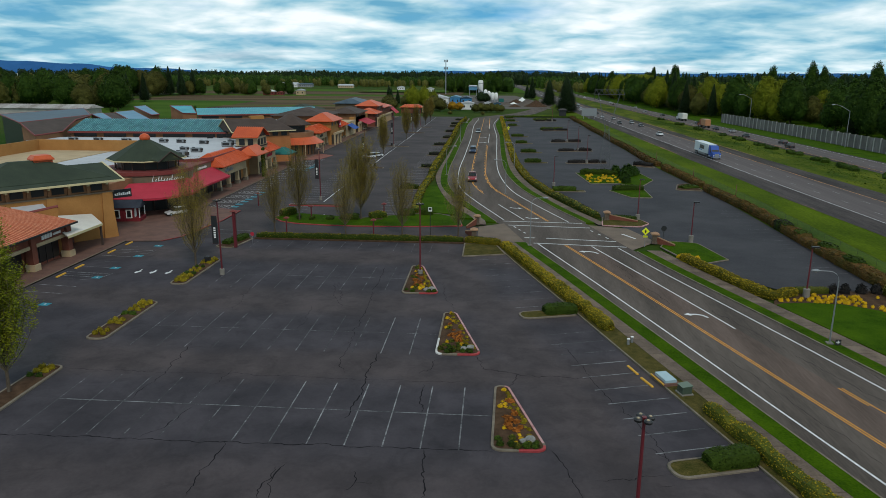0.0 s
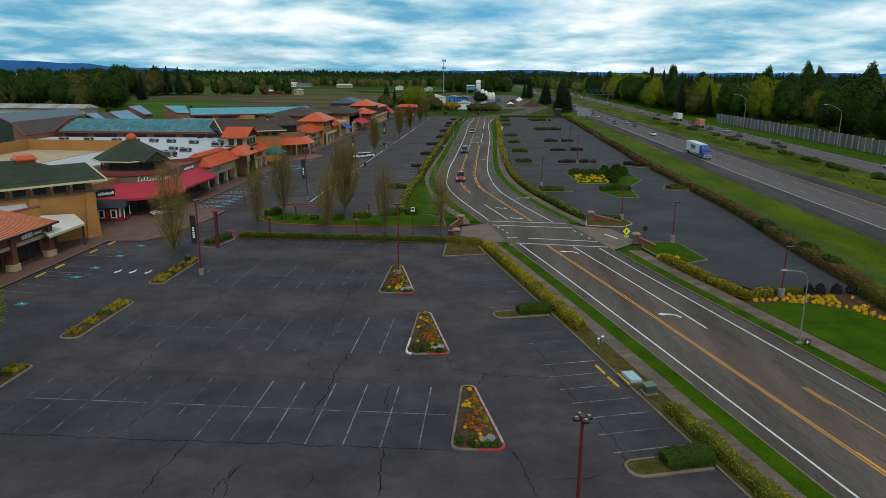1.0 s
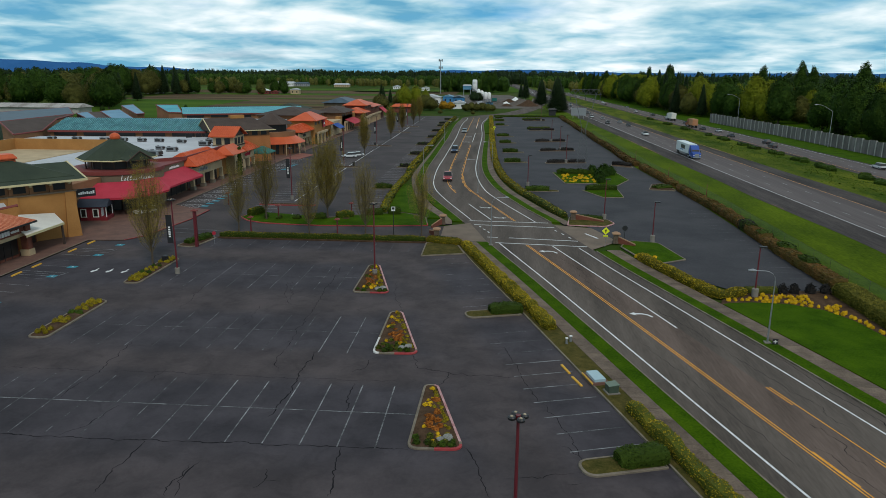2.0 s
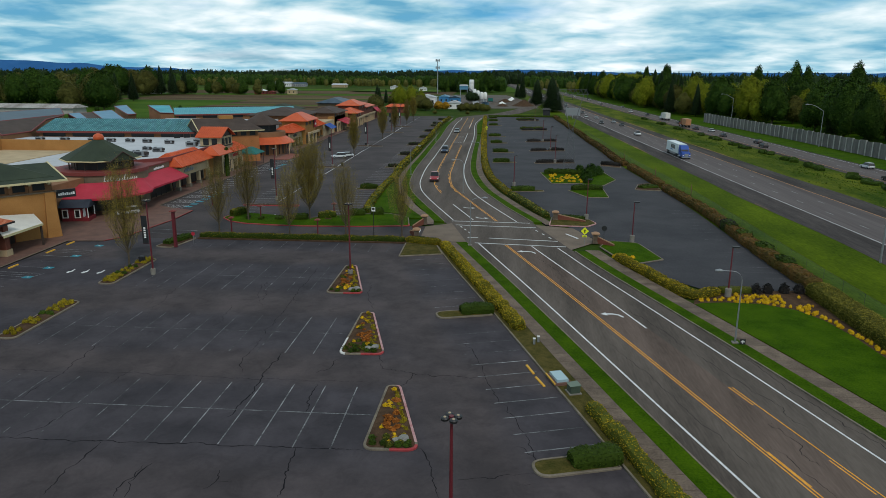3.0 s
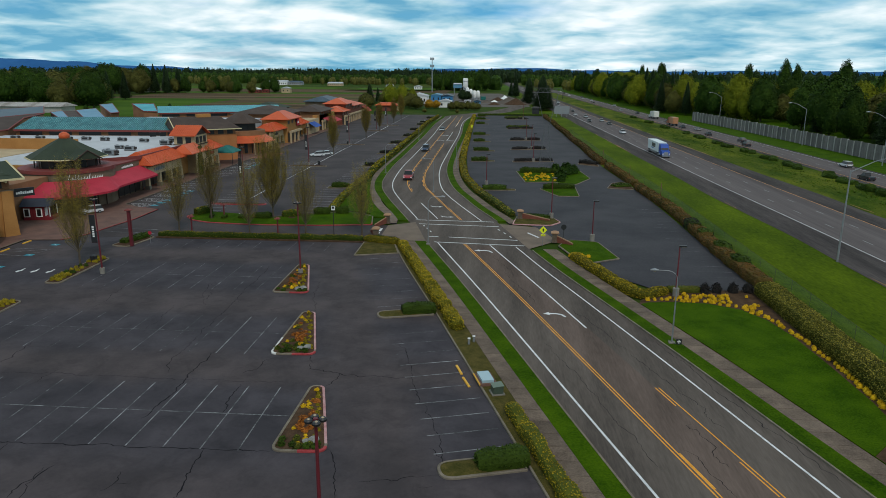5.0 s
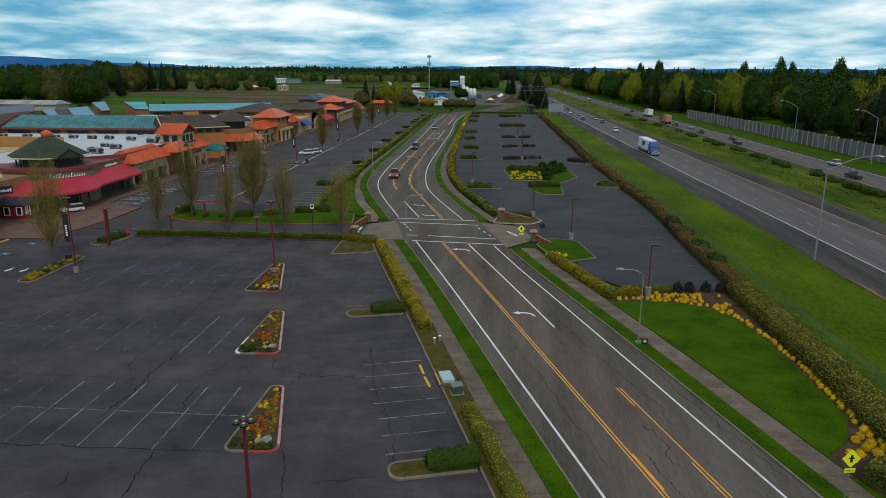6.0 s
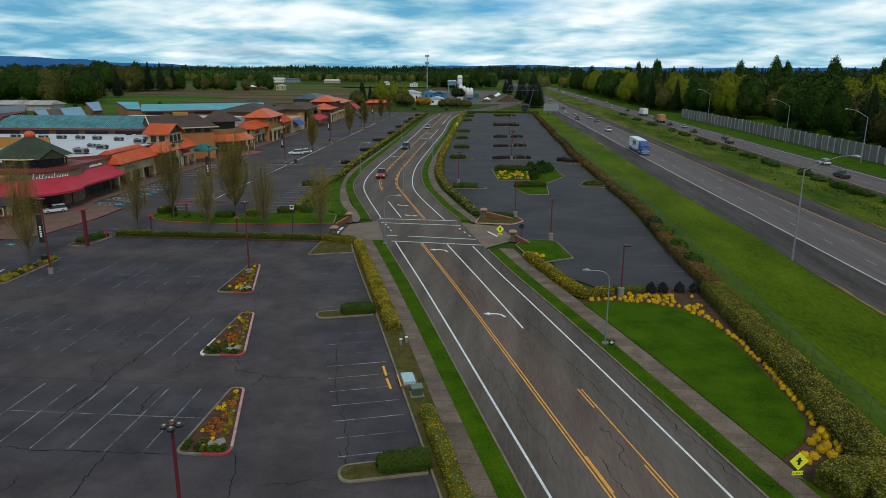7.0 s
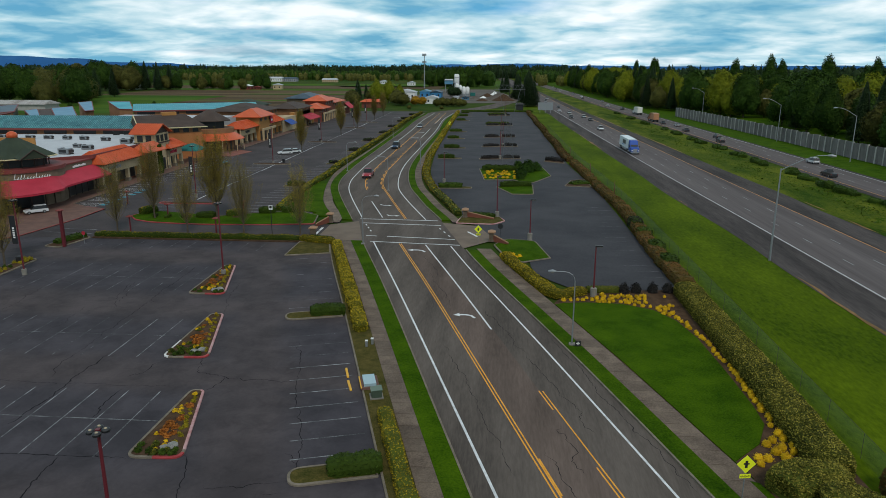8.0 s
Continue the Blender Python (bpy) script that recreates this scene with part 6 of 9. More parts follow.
place(broad_tree("tree", 12, 22, 7.8, "lime_leaf", label="broad lime-green spring tree"), spots["b"])
place(broad_tree("tree", 13, 17, 6.4, "brown_leaf", label="broad olive-brown tree coming into leaf"), spots["c"])
place(broad_tree("tree", 14, 24, 6.4, "tree_leaf", label="tall green tree behind the freeway"), spots["d"])
place(conifer("conifer", 15, 27, 5.6), spots["e"])
place(conifer("conifer", 16, 24, 4.8), spots["f"])
place(broad_tree("tree", 17, 32, 4.4, "tree_leaf", 6500, 0.36, label="tall narrow dark poplar", low=0.04, point=0.15, boles=0), spots["g"])

# trees near the far end and behind the shops
place(conifer("conifer", 18, 20, 6.5, 4200, "broad dark conifer beside the freeway", power=0.62), [(45.5, 470, 0, 1.15), (41, 560, 40, 1.0), (49.5, 480, 90, 0.8)])
place(broad_tree("tree", 19, 6.5, 3.8, "brown_leaf", 1500, 0.24, "twiggy brown tree in a row before the yard", "far trees"), [(-13.5, 461, 0, 0.8), (-10.0, 463, 40, 0.9), (-6.6, 462, 80, 0.82), (-3.2, 464, 130, 0.88), (0.6, 463, 200, 0.8), (3.2, 466, 20, 0.7), (-74, 486, 20, 1.5), (-70, 470, 70, 1.3), (-42, 478, 90, 1.55), (-37, 470, 10, 1.3), (-63, 505, 10, 1.5), (-8, 430, 40, 0.35), (-28, 432, 40, 0.4)])
place(broad_tree("tree", 25, 16, 5.2, "lime_leaf", 2600, 0.34, "broad olive-green tree at the end of the lot", "far trees"), [(-58, 494, 0, 1.0), (-51, 500, 90, 0.95), (-64, 515, 40, 0.8), (-46, 520, 160, 0.75)])
place(broad_tree("tree", 26, 6, 3.6, "amber_leaf", 1500, 0.24, "low amber-leaved spring tree", "far trees"), [(-29.5, 479, 0, 1.0), (-25, 481, 60, 0.9)])
place(broad_tree("tree", 27, 9, 4.6, "needle", 1800, 0.3, "dark rounded evergreen in the works yard", "far trees"), [(-13, 606, 0, 1.0), (-9, 612, 50, 0.85)])
place(broad_tree("tree", 28, 25, 9, "tree_leaf", 3200, 0.5, "large dark green tree behind the works", "far trees"), [(-58 + i * 7.4, 880 + (i * 53) % 70, i * 77, 0.8 + ((i * 31) % 10) * 0.022) for i in range(9)])
place(conifer("conifer", 20, 17, 4.0, 1800, "dark conifer behind the shops", "far trees"), [(x, y, x * 7, s) for x, y, s in ((-82, 551, 0.82), (-78, 560, 0.7), (-86, 566, 0.9), (34, 690, 1.25), (30, 705, 0.9))])
far_spots = []
while len(far_spots) < 70:
    x, y = rng.uniform(-560, -240), rng.uniform(440, 620)
    if x < -0.53 * y - 8:
        far_spots.append((x, y, rng.uniform(0, 360), rng.uniform(0.8, 1.2)))
far_spots += [(-412 + i * 9 + (i * 37) % 5, 690 + (i * 53) % 40, i * 50, 1.15 + ((i * 29) % 10) * 0.02) for i in range(8)]
far_spots += [(rng.uniform(-330, -215), rng.uniform(740, 800), rng.uniform(0, 360), rng.uniform(0.55, 0.75)) for _ in range(16)]
far_spots += [(rng.uniform(-250, -130), rng.uniform(380, 440), rng.uniform(0, 360), rng.uniform(0.14, 0.2)) for _ in range(8)]
place(broad_tree("tree", 21, 23, 8.6, "tree_leaf", 3000, 0.5, "broad green tree behind the shops", "far trees"), far_spots[::2])
place(broad_tree("tree", 22, 20, 8.8, "brown_leaf", 3000, 0.5, "broad olive tree behind the shops", "far trees"), far_spots[1::2])
place(conifer("conifer", 24, 28, 6.4, 3000, "tall dark conifer on the field's edge", "far trees"), [(-366 + i * 5 + (i * 37) % 7, 720 + (i * 53) % 40, i * 40, 0.85 + ((i * 29) % 10) * 0.03) for i in range(9)] + [(-300, 560, 0, 0.85), (-310, 566, 40, 0.9), (-322, 560, 80, 0.8), (-292, 572, 80, 0.85), (-380, 520, 20, 0.8)])
for i, (y, ln) in enumerate(((133, 14), (152, 16), (171, 7), (180, 5), (196, 12), (214, 8), (233, 10), (250, 5), (262, 6), (281, 9), (302, 6), (330, 8), (362, 10), (400, 8))):
    off = 2.6 + 1.6 * ((i * 37) % 10) / 10
    hedge("shrub", [(FW2_W(y + k) - off + 0.8 * math.sin(k * 0.9 + i), y + k) for k in steps(0, ln, 2.0)], 2.2, 1.05, "tree_leaf", "dark_hedge", "low spreading scrub in the freeway median", 30 if y < 220 else 14, 0.14 if y < 220 else 0.22, 300 + i, "shrub", "median shrubs", uneven=0.75, base=0.0)


# ---- far woods, fields and hills ----
def far_woods(boxes, seed, tall, kinds):
    """Many distant trees in one mesh: leaf clumps on rounded or pointed crowns round a darker core."""
    rng = random.Random(seed)
    g = Geo()
    for x0, x1, y0, y1, n in boxes:
        for _ in range(n):
            x, y = rng.uniform(x0, x1), rng.uniform(y0, y1)
            h = tall * (rng.uniform(0.72, 1.0) + 0.16 * noise.noise((x * 0.009, y * 0.004, seed)))
            pointed = rng.random() < kinds
            wide = h * (rng.uniform(0.17, 0.27) if pointed else rng.uniform(0.32, 0.46))
            prof = ((0.02, 1.0), (0.45, 0.62), (0.8, 0.24)) if pointed else ((0.02, 0.7), (0.4, 1.0), (0.75, 0.78))
            core = [(x + wide * 0.8 * q * math.cos(k * 1.0472 + x), y + wide * 0.8 * q * math.sin(k * 1.0472 + x), h * t) for t, q in prof for k in range(6)]
            g.add([*core, (x, y, h * 0.96)], [(j * 6 + k, j * 6 + (k + 1) % 6, j * 6 + 6 + (k + 1) % 6, j * 6 + 6 + k) for j in range(2) for k in range(6)] + [(12 + k, 12 + (k + 1) % 6, 18) for k in range(6)])
            for _ in range(34):
                a, t = rng.uniform(0, math.tau), rng.random() ** (1.5 if pointed else 0.8)
                q = (1 - t) ** 0.85 if pointed else math.sqrt(max(0.04, 1 - (2 * t - 0.85) ** 2 / 1.4))
                d = Vector((math.cos(a), math.sin(a), 0.25 if pointed else (t - 0.4) * 1.4))
                leaf_out(g, rng, Vector((x + wide * q * d.x, y + wide * q * d.y, h * (0.04 + 0.94 * t))), d, h * (0.05 if pointed else 0.075) * rng.uniform(0.6, 1.2))
    return g


solo("far_woods", far_woods([(-900, 60, 1420, 1700, 1300), (-1900, -700, 1200, 1700, 700), (150, 1100, 900, 1500, 420), (20, 200, 1500, 1900, 160)], 3, 27, 0.75), M["needle"], "distant dark belt of conifers", "woods", "stuff")
solo("far_woods", far_woods([(-900, 0, 1230, 1420, 640), (-1500, -480, 900, 1200, 300), (180, 900, 500, 1000, 380), (-60, 20, 900, 1000, 30), (60, 140, 1100, 1500, 90), (-56, 2, 880, 960, 34)], 4, 19, 0.12), M["tree_leaf"], "distant belt of mixed green trees", "woods", "stuff")
solo("far_woods", far_woods([(-800, -40, 1150, 1300, 150), (-1500, -520, 860, 1100, 120), (200, 700, 480, 900, 90), (70, 130, 900, 1200, 30)], 5, 14, 0.0), M["brown_leaf"], "distant scattering of olive spring trees", "woods", "stuff")
FIELD_STRIPS = [(-205, -95, y, y + d, m_, lab) for y, d, m_, lab in (
    (436, 88, "field", "brown ploughed field"), (524, 10, "field_green", "narrow green strip of crop"), (534, 46, "field", "brown ploughed field"), (580, 14, "field_pale", "pale stubble strip in a field"),
    (594, 40, "field", "brown ploughed field"), (634, 16, "field_green", "narrow green strip of crop"), (650, 36, "field_pale", "pale stubble strip in a field"), (686, 49, "field", "brown ploughed field"))]
for x0, x1, y0, y1, m_, lab in (*FIELD_STRIPS, (-330, -205.5, 604, 735, "field", "brown ploughed field in strips"), (-330, -205.5, 380, 603, "field_green", "green pasture behind the shops"), (-380, -60, 736, 790, "field_green", "green crop field"), (-500, -40, 792, 900, "field", "brown ploughed field"), (-205, -150, 380, 435, "field_green", "green grass field behind the shops"),
                               (-170, -60, 860, 990, "field_green", "distant green field"), (-420, -200, 910, 1000, "field_green", "distant green field"), (-20, 60, 900, 1200, "field_green", "distant green field")):
    solo("field", Geo().box(x0, x1, y0, y1, -0.2, -0.06), M[m_], lab, "field", "structure")
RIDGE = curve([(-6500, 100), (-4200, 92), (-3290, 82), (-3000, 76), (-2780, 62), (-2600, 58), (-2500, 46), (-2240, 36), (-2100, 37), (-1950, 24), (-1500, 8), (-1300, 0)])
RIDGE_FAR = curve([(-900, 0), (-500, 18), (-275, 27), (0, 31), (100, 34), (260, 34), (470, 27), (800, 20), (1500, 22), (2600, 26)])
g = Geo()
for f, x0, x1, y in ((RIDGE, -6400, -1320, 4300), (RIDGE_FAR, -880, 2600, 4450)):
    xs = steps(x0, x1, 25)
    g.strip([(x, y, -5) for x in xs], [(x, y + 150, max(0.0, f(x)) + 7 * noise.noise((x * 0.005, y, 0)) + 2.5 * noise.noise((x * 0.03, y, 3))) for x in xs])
solo("hills", g, M["hill"], "distant wooded hills in haze blue", "hills", "structure")


# ---- shops ----
def at(m, x, y, z):
    return tuple(m @ Vector((x, y, z)))


def hip(g, m, x0, x1, y0, y1, z0, z1, cut_x=None, cut_y=None, th=0.18, cut_r=None):
    """A hip roof over a rectangle: eaves at z0, a ridge at z1 (cut_x, cut_y: how far the ridge or top stays from each side)."""
    dx = min((y1 - y0) / 2, (x1 - x0) / 2) if cut_x is None else cut_x
    dy = (y1 - y0) / 2 - 0.01 if cut_y is None else cut_y
    dr = dx if cut_r is None else cut_r
    e = [(x0, y0), (x1, y0), (x1, y1), (x0, y1)]
    t = [(x0 + dx, y0 + dy), (x1 - dr, y0 + dy), (x1 - dr, y1 - dy), (x0 + dx, y1 - dy)]
    v = [at(m, x, y, z0 - th) for x, y in e] + [at(m, x, y, z0) for x, y in e] + [at(m, x, y, z1) for x, y in t]
    g.add(v, [(3, 2, 1, 0), (8, 9, 10, 11)] + [(i, (i + 1) % 4, 4 + (i + 1) % 4, 4 + i) for i in range(4)] + [(4 + i, 4 + (i + 1) % 4, 8 + (i + 1) % 4, 8 + i) for i in range(4)])
    return g


def seams(g, a, b, c, d, n, w=0.05, h=0.06):
    """Raised seams up a roof slope: a-b is the eave, d-c the top."""
    a, b, c, d = (Vector(p) for p in (a, b, c, d))
    nrm = (b - a).cross(d - a).normalized() * h
    u = (b - a).normalized() * w / 2
    for i in range(n + 1):
        p, q = a.lerp(b, i / n), d.lerp(c, i / n)
        g.add([p - u, p + u, q + u, q - u, p - u + nrm, p + u + nrm, q + u + nrm, q - u + nrm], [(4, 5, 6, 7), (0, 1, 5, 4), (1, 2, 6, 5), (2, 3, 7, 6), (3, 0, 4, 7)])
    return g


def hip_seams(g, m, x0, x1, y0, y1, z0, z1, cut_x, cut_y, step=0.5):
    e = [(x0, y0), (x1, y0), (x1, y1), (x0, y1)]
    t = [(x0 + cut_x, y0 + cut_y), (x1 - cut_x, y0 + cut_y), (x1 - cut_x, y1 - cut_y), (x0 + cut_x, y1 - cut_y)]
    for i in range(4):
        j = (i + 1) % 4
        n = max(2, int(math.hypot(e[i][0] - e[j][0], e[i][1] - e[j][1]) / step))
        seams(g, at(m, *e[i], z0), at(m, *e[j], z0), at(m, *t[j], z1), at(m, *t[i], z1), n)
    return g


def box_part(name, parent, material, m, x0, x1, y0, y1, z0, z1, label=""):
    return part(name, Geo().box(x0, x1, y0, y1, z0, z1, m), M[material], parent, label)


def storefront(parent, m, x0, x1, y, z1, bays, frame_mat="black"):
    """Shop glass set back between mullions, over a low stall riser."""
    w = (x1 - x0) / bays
    for i in range(bays):
        win = box_part("window", parent, "dark_glass", m, x0 + i * w + 0.06, x0 + (i + 1) * w - 0.06, y, y + 0.06, 0.5, z1 - 0.1, "dark shop window")
        box_part("mullion", win, frame_mat, m, x0 + i * w - 0.05, x0 + i * w + 0.05, y - 0.05, y + 0.1, 0.12, z1)
    box_part("riser", parent, "brick", m, x0, x1, y - 0.02, y + 0.14, 0.1, 0.48)


def sign_bars(parent, m, x0, x1, y, z0, z1, n, material="white", slant=0.0):
    """Unreadable or brand lettering as plain bars."""
    w = (x1 - x0) / n
    for i in range(n):
        h = (z1 - z0) * (0.7 + 0.3 * ((i * 37) % 5) / 4)
        part("sign_bar", Geo().box(x0 + i * w + w * 0.12, x0 + (i + 1) * w - w * 0.1, y - 0.08, y, z0, z0 + h, m), M[material], parent)


def column(parent, m, x, y, w, z1, material="cream", base="kerb"):
    c = part("column", Geo().box(x - w / 2, x + w / 2, y - w / 2, y + w / 2, 0.1, z1, m), M[material], parent)
    part("plinth", Geo().box(x - w * 0.7, x + w * 0.7, y - w * 0.7, y + w * 0.7, 0.1, 0.9, m), M[base], c)
    return c


def brackets(parent, m, x0, x1, y, z, step, material="brown_roof"):
    for x in steps(x0, x1, step):
        part("bracket", Geo().box(x - 0.1, x + 0.1, y - 0.75, y, z - 0.35, z, m), M[material], parent)


E_FACE = lambda y: pose(-59.4, y, 0, 0, 0, 90)

# first shop: clay tile roof, brick piers
m = E_FACE(70)
shop = thing("shop", "brick-fronted shop with a red clay tile hip roof", "shop")
box_part("wall", shop, "brick", m, -6, 20.6, 1.2, 12, 0.1, 4.7)
box_part("fascia", shop, "brick", m, -6, 21.3, 0.25, 1.2, 3.3, 4.7, "brick fascia with sign letters")
storefront(shop, m, 14.6, 20.3, 1.05, 3.2, 4)
storefront(shop, m, 4.0, 12.6, 1.05, 3.2, 6)
for x in (3.2, 13.6, 21.3):
    c = part("pier", Geo().box(x - 0.5, x + 0.5, -0.1, 0.9, 0.1, 4.7, m), M["brick"], shop)
    part("plinth", Geo().box(x - 0.65, x + 0.65, -0.25, 1.05, 0.1, 1.0, m), M["cream"], c, "pale stone plinth")
box_part("band", shop, "cream", m, 14.1, 20.8, 0.1, 0.3, 3.05, 3.5, "cream stone band")
box_part("band", shop, "cream", m, 3.7, 13.1, 0.1, 0.3, 3.05, 3.5, "cream stone band")
sign_bars(shop, m, 15.6, 17.9, 0.22, 3.75, 4.5, 4)
sign_bars(shop, m, 18.1, 19.8, 0.22, 3.85, 4.2, 8)
roof = part("roof", hip(Geo(), m, -7, 22.2, -0.9, 13, 4.95, 8.1, 6.2, 6.6), M["tile_roof"], shop, "red clay tile roof")
part("tiling", hip_seams(Geo(), m, -7, 22.2, -0.9, 13, 4.95, 8.1, 6.2, 6.6, 0.5), M["tile_pale"], roof, "paler rolls of clay tile")
part("ridge", Geo().box(-0.8, 16, 5.6, 6.5, 8.05, 8.25, m), M["tile_roof"], roof)
box_part("gutter", shop, "black", m, -7, 22.2, -1.0, -0.86, 4.74, 4.98)

# white canopy beside it
canopy = thing("shop_canopy", "cream sloping canopy on dark posts beside a shop", "canopy")
part("roof", Geo().strip([(-58.3, 89.4, 3.4), (-58.3, 98.0, 3.4)], [(-65.2, 93.8, 5.1), (-61.6, 100.9, 4.2)], 0.16), M["white_fabric"], canopy, "cream canopy sheet")
part("fascia", Geo().box(-58.36, -58.26, 89.4, 98.0, 3.1, 3.42), M["cream_trim"], canopy)
part("post", Geo().box(-58.62, -58.38, 97.6, 97.84, 0.1, 3.3), M["brown_roof"], canopy)
part("back_wall", Geo().box(-64.4, -63.4, 90, 98.6, 0.1, 4.1), M["brick"], canopy)
# Dark sheet on the back wall puts the under-canopy shade into the colour.
part("opening", Geo().box(-63.4, -63.3, 90.4, 98.2, 0.2, 3.7), M["dark_glass"], canopy, "dark sheet for the shade under the canopy")

# second shop: wall set at an angle, green shingle roof
m = pose(-59.5, 103.7, 0, 0, 0, 50.8)
shop = thing("shop", "tall tan stucco shop with a dark green shingle hip roof", "shop")
box_part("wall", shop, "tan", m, -44, 0, 0, 15, 0.1, 7.4)
box_part("upper_wall", shop, "brown_wall", m, -44, -0.3, 0.25, 14.8, 7.4, 9.0)
for x in (-0.9, -8.8):
    part("pilaster", Geo().add([at(m, x - 1.1, -0.5, 0.1), at(m, x + 1.0, -0.5, 0.1), at(m, x + 0.6, -0.22, 7.2), at(m, x - 0.7, -0.22, 7.2), at(m, x - 1.1, 0.1, 0.1), at(m, x + 1.0, 0.1, 0.1), at(m, x + 0.6, 0.1, 7.2), at(m, x - 0.7, 0.1, 7.2)],
         [(0, 1, 2, 3), (1, 5, 6, 2), (4, 0, 3, 7), (3, 2, 6, 7)]), M["tan"], shop, "battered tan pilaster")
box_part("band", shop, "taupe", m, -44, 0.15, -0.14, 0.2, 7.15, 7.4)
for i in range(15):
    x = -2.2 - i * 2.75
    w = box_part("window", shop, "dark_glass", m, x - 0.85, x + 0.85, 0.16, 0.26, 7.65, 8.75, "dark clerestory window")
    box_part("mullion", w, "brown_wall", m, x - 1.45, x - 0.95, 0.05, 0.3, 7.4, 8.95)
    part("bracket", Geo().box(x + 1.1, x + 1.4, -0.9, 0.2, 8.55, 8.9, m), M["cream_trim"], shop)
roof = part("roof", hip(Geo(), m, -46, 1.4, -1.4, 14.6, 9.15, 11.05, 7.0, 7.9, cut_r=0.02), M["green_roof"], shop, "dark green shingle roof")
part("upper_roof", hip(Geo(), m, -19.5, 0.2, 0.2, 13.6, 9.6, 12.2, 7.6, 6.2), M["green_roof"], roof)
part("fascia", Geo().box(-46.1, 1.5, -1.54, -1.4, 8.92, 9.22, m), M["cream_trim"], roof, "cream fascia board")
part("barge_board", Geo().tube([at(m, 1.45, -1.5, 9.1), at(m, 1.45, 6.6, 11.1), at(m, 1.45, 14.6, 9.1)], 0.14, 6), M["cream_trim"], roof)
part("cupola", hip(Geo().box(-8.7, -6.1, 5.8, 8.0, 11.8, 12.3, m), m, -8.9, -5.9, 5.5, 8.3, 12.4, 12.95, 0.4, 0.4), M["orange_roof"], roof, "orange metal ridge cap")
hung = part("hanging_sign", Geo().box(0.3, 3.2, 0.6, 0.75, 6.0, 7.3, m), M["black"], shop, "black hanging shop sign")
sign_bars(hung, m, 0.5, 3.0, 0.58, 6.4, 6.85, 8)
wing = part("wing_wall", Geo().add([at(m, x, y, z) for y in (-4.6, -4.1) for x, z in ((-22, 0.1), (-9.6, 0.1), (-9.6, 6.6), (-22, 5.2))], [(0, 1, 2, 3), (7, 6, 5, 4), (1, 5, 6, 2), (3, 2, 6, 7)]), M["tan"], shop)
part("coping", Geo().tube([at(m, -22, -4.35, 5.3), at(m, -9.4, -4.35, 6.7)], 0.24, 6), M["red_trim"], wing, "red metal coping")
part("lean_to", Geo().strip([at(m, -30, -4.1, 5.3), at(m, -10, -4.1, 5.3)], [at(m, -30, 0, 6.6), at(m, -10, 0, 6.6)], 0.2), M["flat_roof"], shop, "white membrane lean-to roof")

# rotunda shop with the crimson awning
CX, CY = -67.8, 131.6


def ring(r, z, n, a0=0.0, a1=math.tau):
    return [(CX + r * math.cos(a0 + (a1 - a0) * i / n), CY + r * math.sin(a0 + (a1 - a0) * i / n), z) for i in range(n + 1)]


shop = thing("rotunda_shop", "brown rotunda shop with a green octagonal roof and crimson awning", "shop")
part("wall", Geo().prism([p[:2] for p in ring(8.3, 0, 32)[:-1]], 0.1, 6.6), M["taupe"], shop)
part("coping", Geo().prism([p[:2] for p in ring(8.55, 0, 32)[:-1]], 6.6, 7.25), M["red_trim"], shop, "dusky red parapet band")
# Dark drum stands in for the open, shaded space under the eaves.
part("drum", Geo().prism([p[:2] for p in ring(5.4, 0, 8, 0.39, 0.39 + math.tau)[:-1]], 7.2, 9.2), M["dark_glass"], shop, "dark drum filling the shaded space under the roof")
for i in range(16):
    p = ring(5.75, 0, 16)[i]
    part("post", Geo().tube([(p[0], p[1], 7.2), (p[0], p[1], 9.0)], 0.1, 6), M["brown_roof"], shop)
o8, i8 = ring(7.2, 9.15, 8, 0.39, 0.39 + math.tau)[:-1], ring(0.9, 12.6, 8, 0.39, 0.39 + math.tau)[:-1]
roof = part("roof", Geo().add([*o8, *i8, *[(x, y, z - 0.2) for x, y, z in o8]], [(i, (i + 1) % 8, 8 + (i + 1) % 8, 8 + i) for i in range(8)] + [(16 + i, 16 + (i + 1) % 8, (i + 1) % 8, i) for i in range(8)] + [tuple(range(23, 15, -1)), tuple(range(8, 16))]), M["green_roof"], shop, "dark green octagonal shingle roof")
f8 = ring(7.3, 9.0, 8, 0.39, 0.39 + math.tau)
for a, b in zip(f8, f8[1:]):
    part("fascia", Geo().tube([a, b], 0.13, 6), M["cream_trim"], roof, "cream fascia board")
part("dome", Geo().tube([(CX, CY, 12.4), (CX, CY, 13.1), (CX, CY, 13.5), (CX, CY, 13.75)], [0.95, 1.0, 0.75, 0.2], 14), M["orange_roof"], roof, "small orange dome", smooth=True)
md = pose(CX + 5.0, CY - 3.2, 0, 0, 0, 57)
part("dormer", Geo().add([at(md, -2.6, -2.4, 9.1), at(md, 2.6, -2.4, 9.1), at(md, 0, -2.4, 10.8), at(md, -2.6, 2, 9.6), at(md, 2.6, 2, 9.6), at(md, 0, 3.4, 10.9)], [(0, 1, 2), (0, 2, 5, 3), (1, 4, 5, 2)]), M["green_roof"], roof)
part("dormer_board", Geo().tube([at(md, -2.7, -2.5, 9.0), at(md, 0, -2.5, 10.8), at(md, 2.7, -2.5, 9.0)], 0.12, 6), M["brown_roof"], roof)
part("flank_wall", Geo().box(-75, -61.0, 136, 146, 0.1, 6.6), M["taupe"], shop)
part("flank_coping", Geo().box(-75, -60.85, 136, 146.1, 6.6, 6.85), M["red_trim"], shop, "dusky red parapet band")
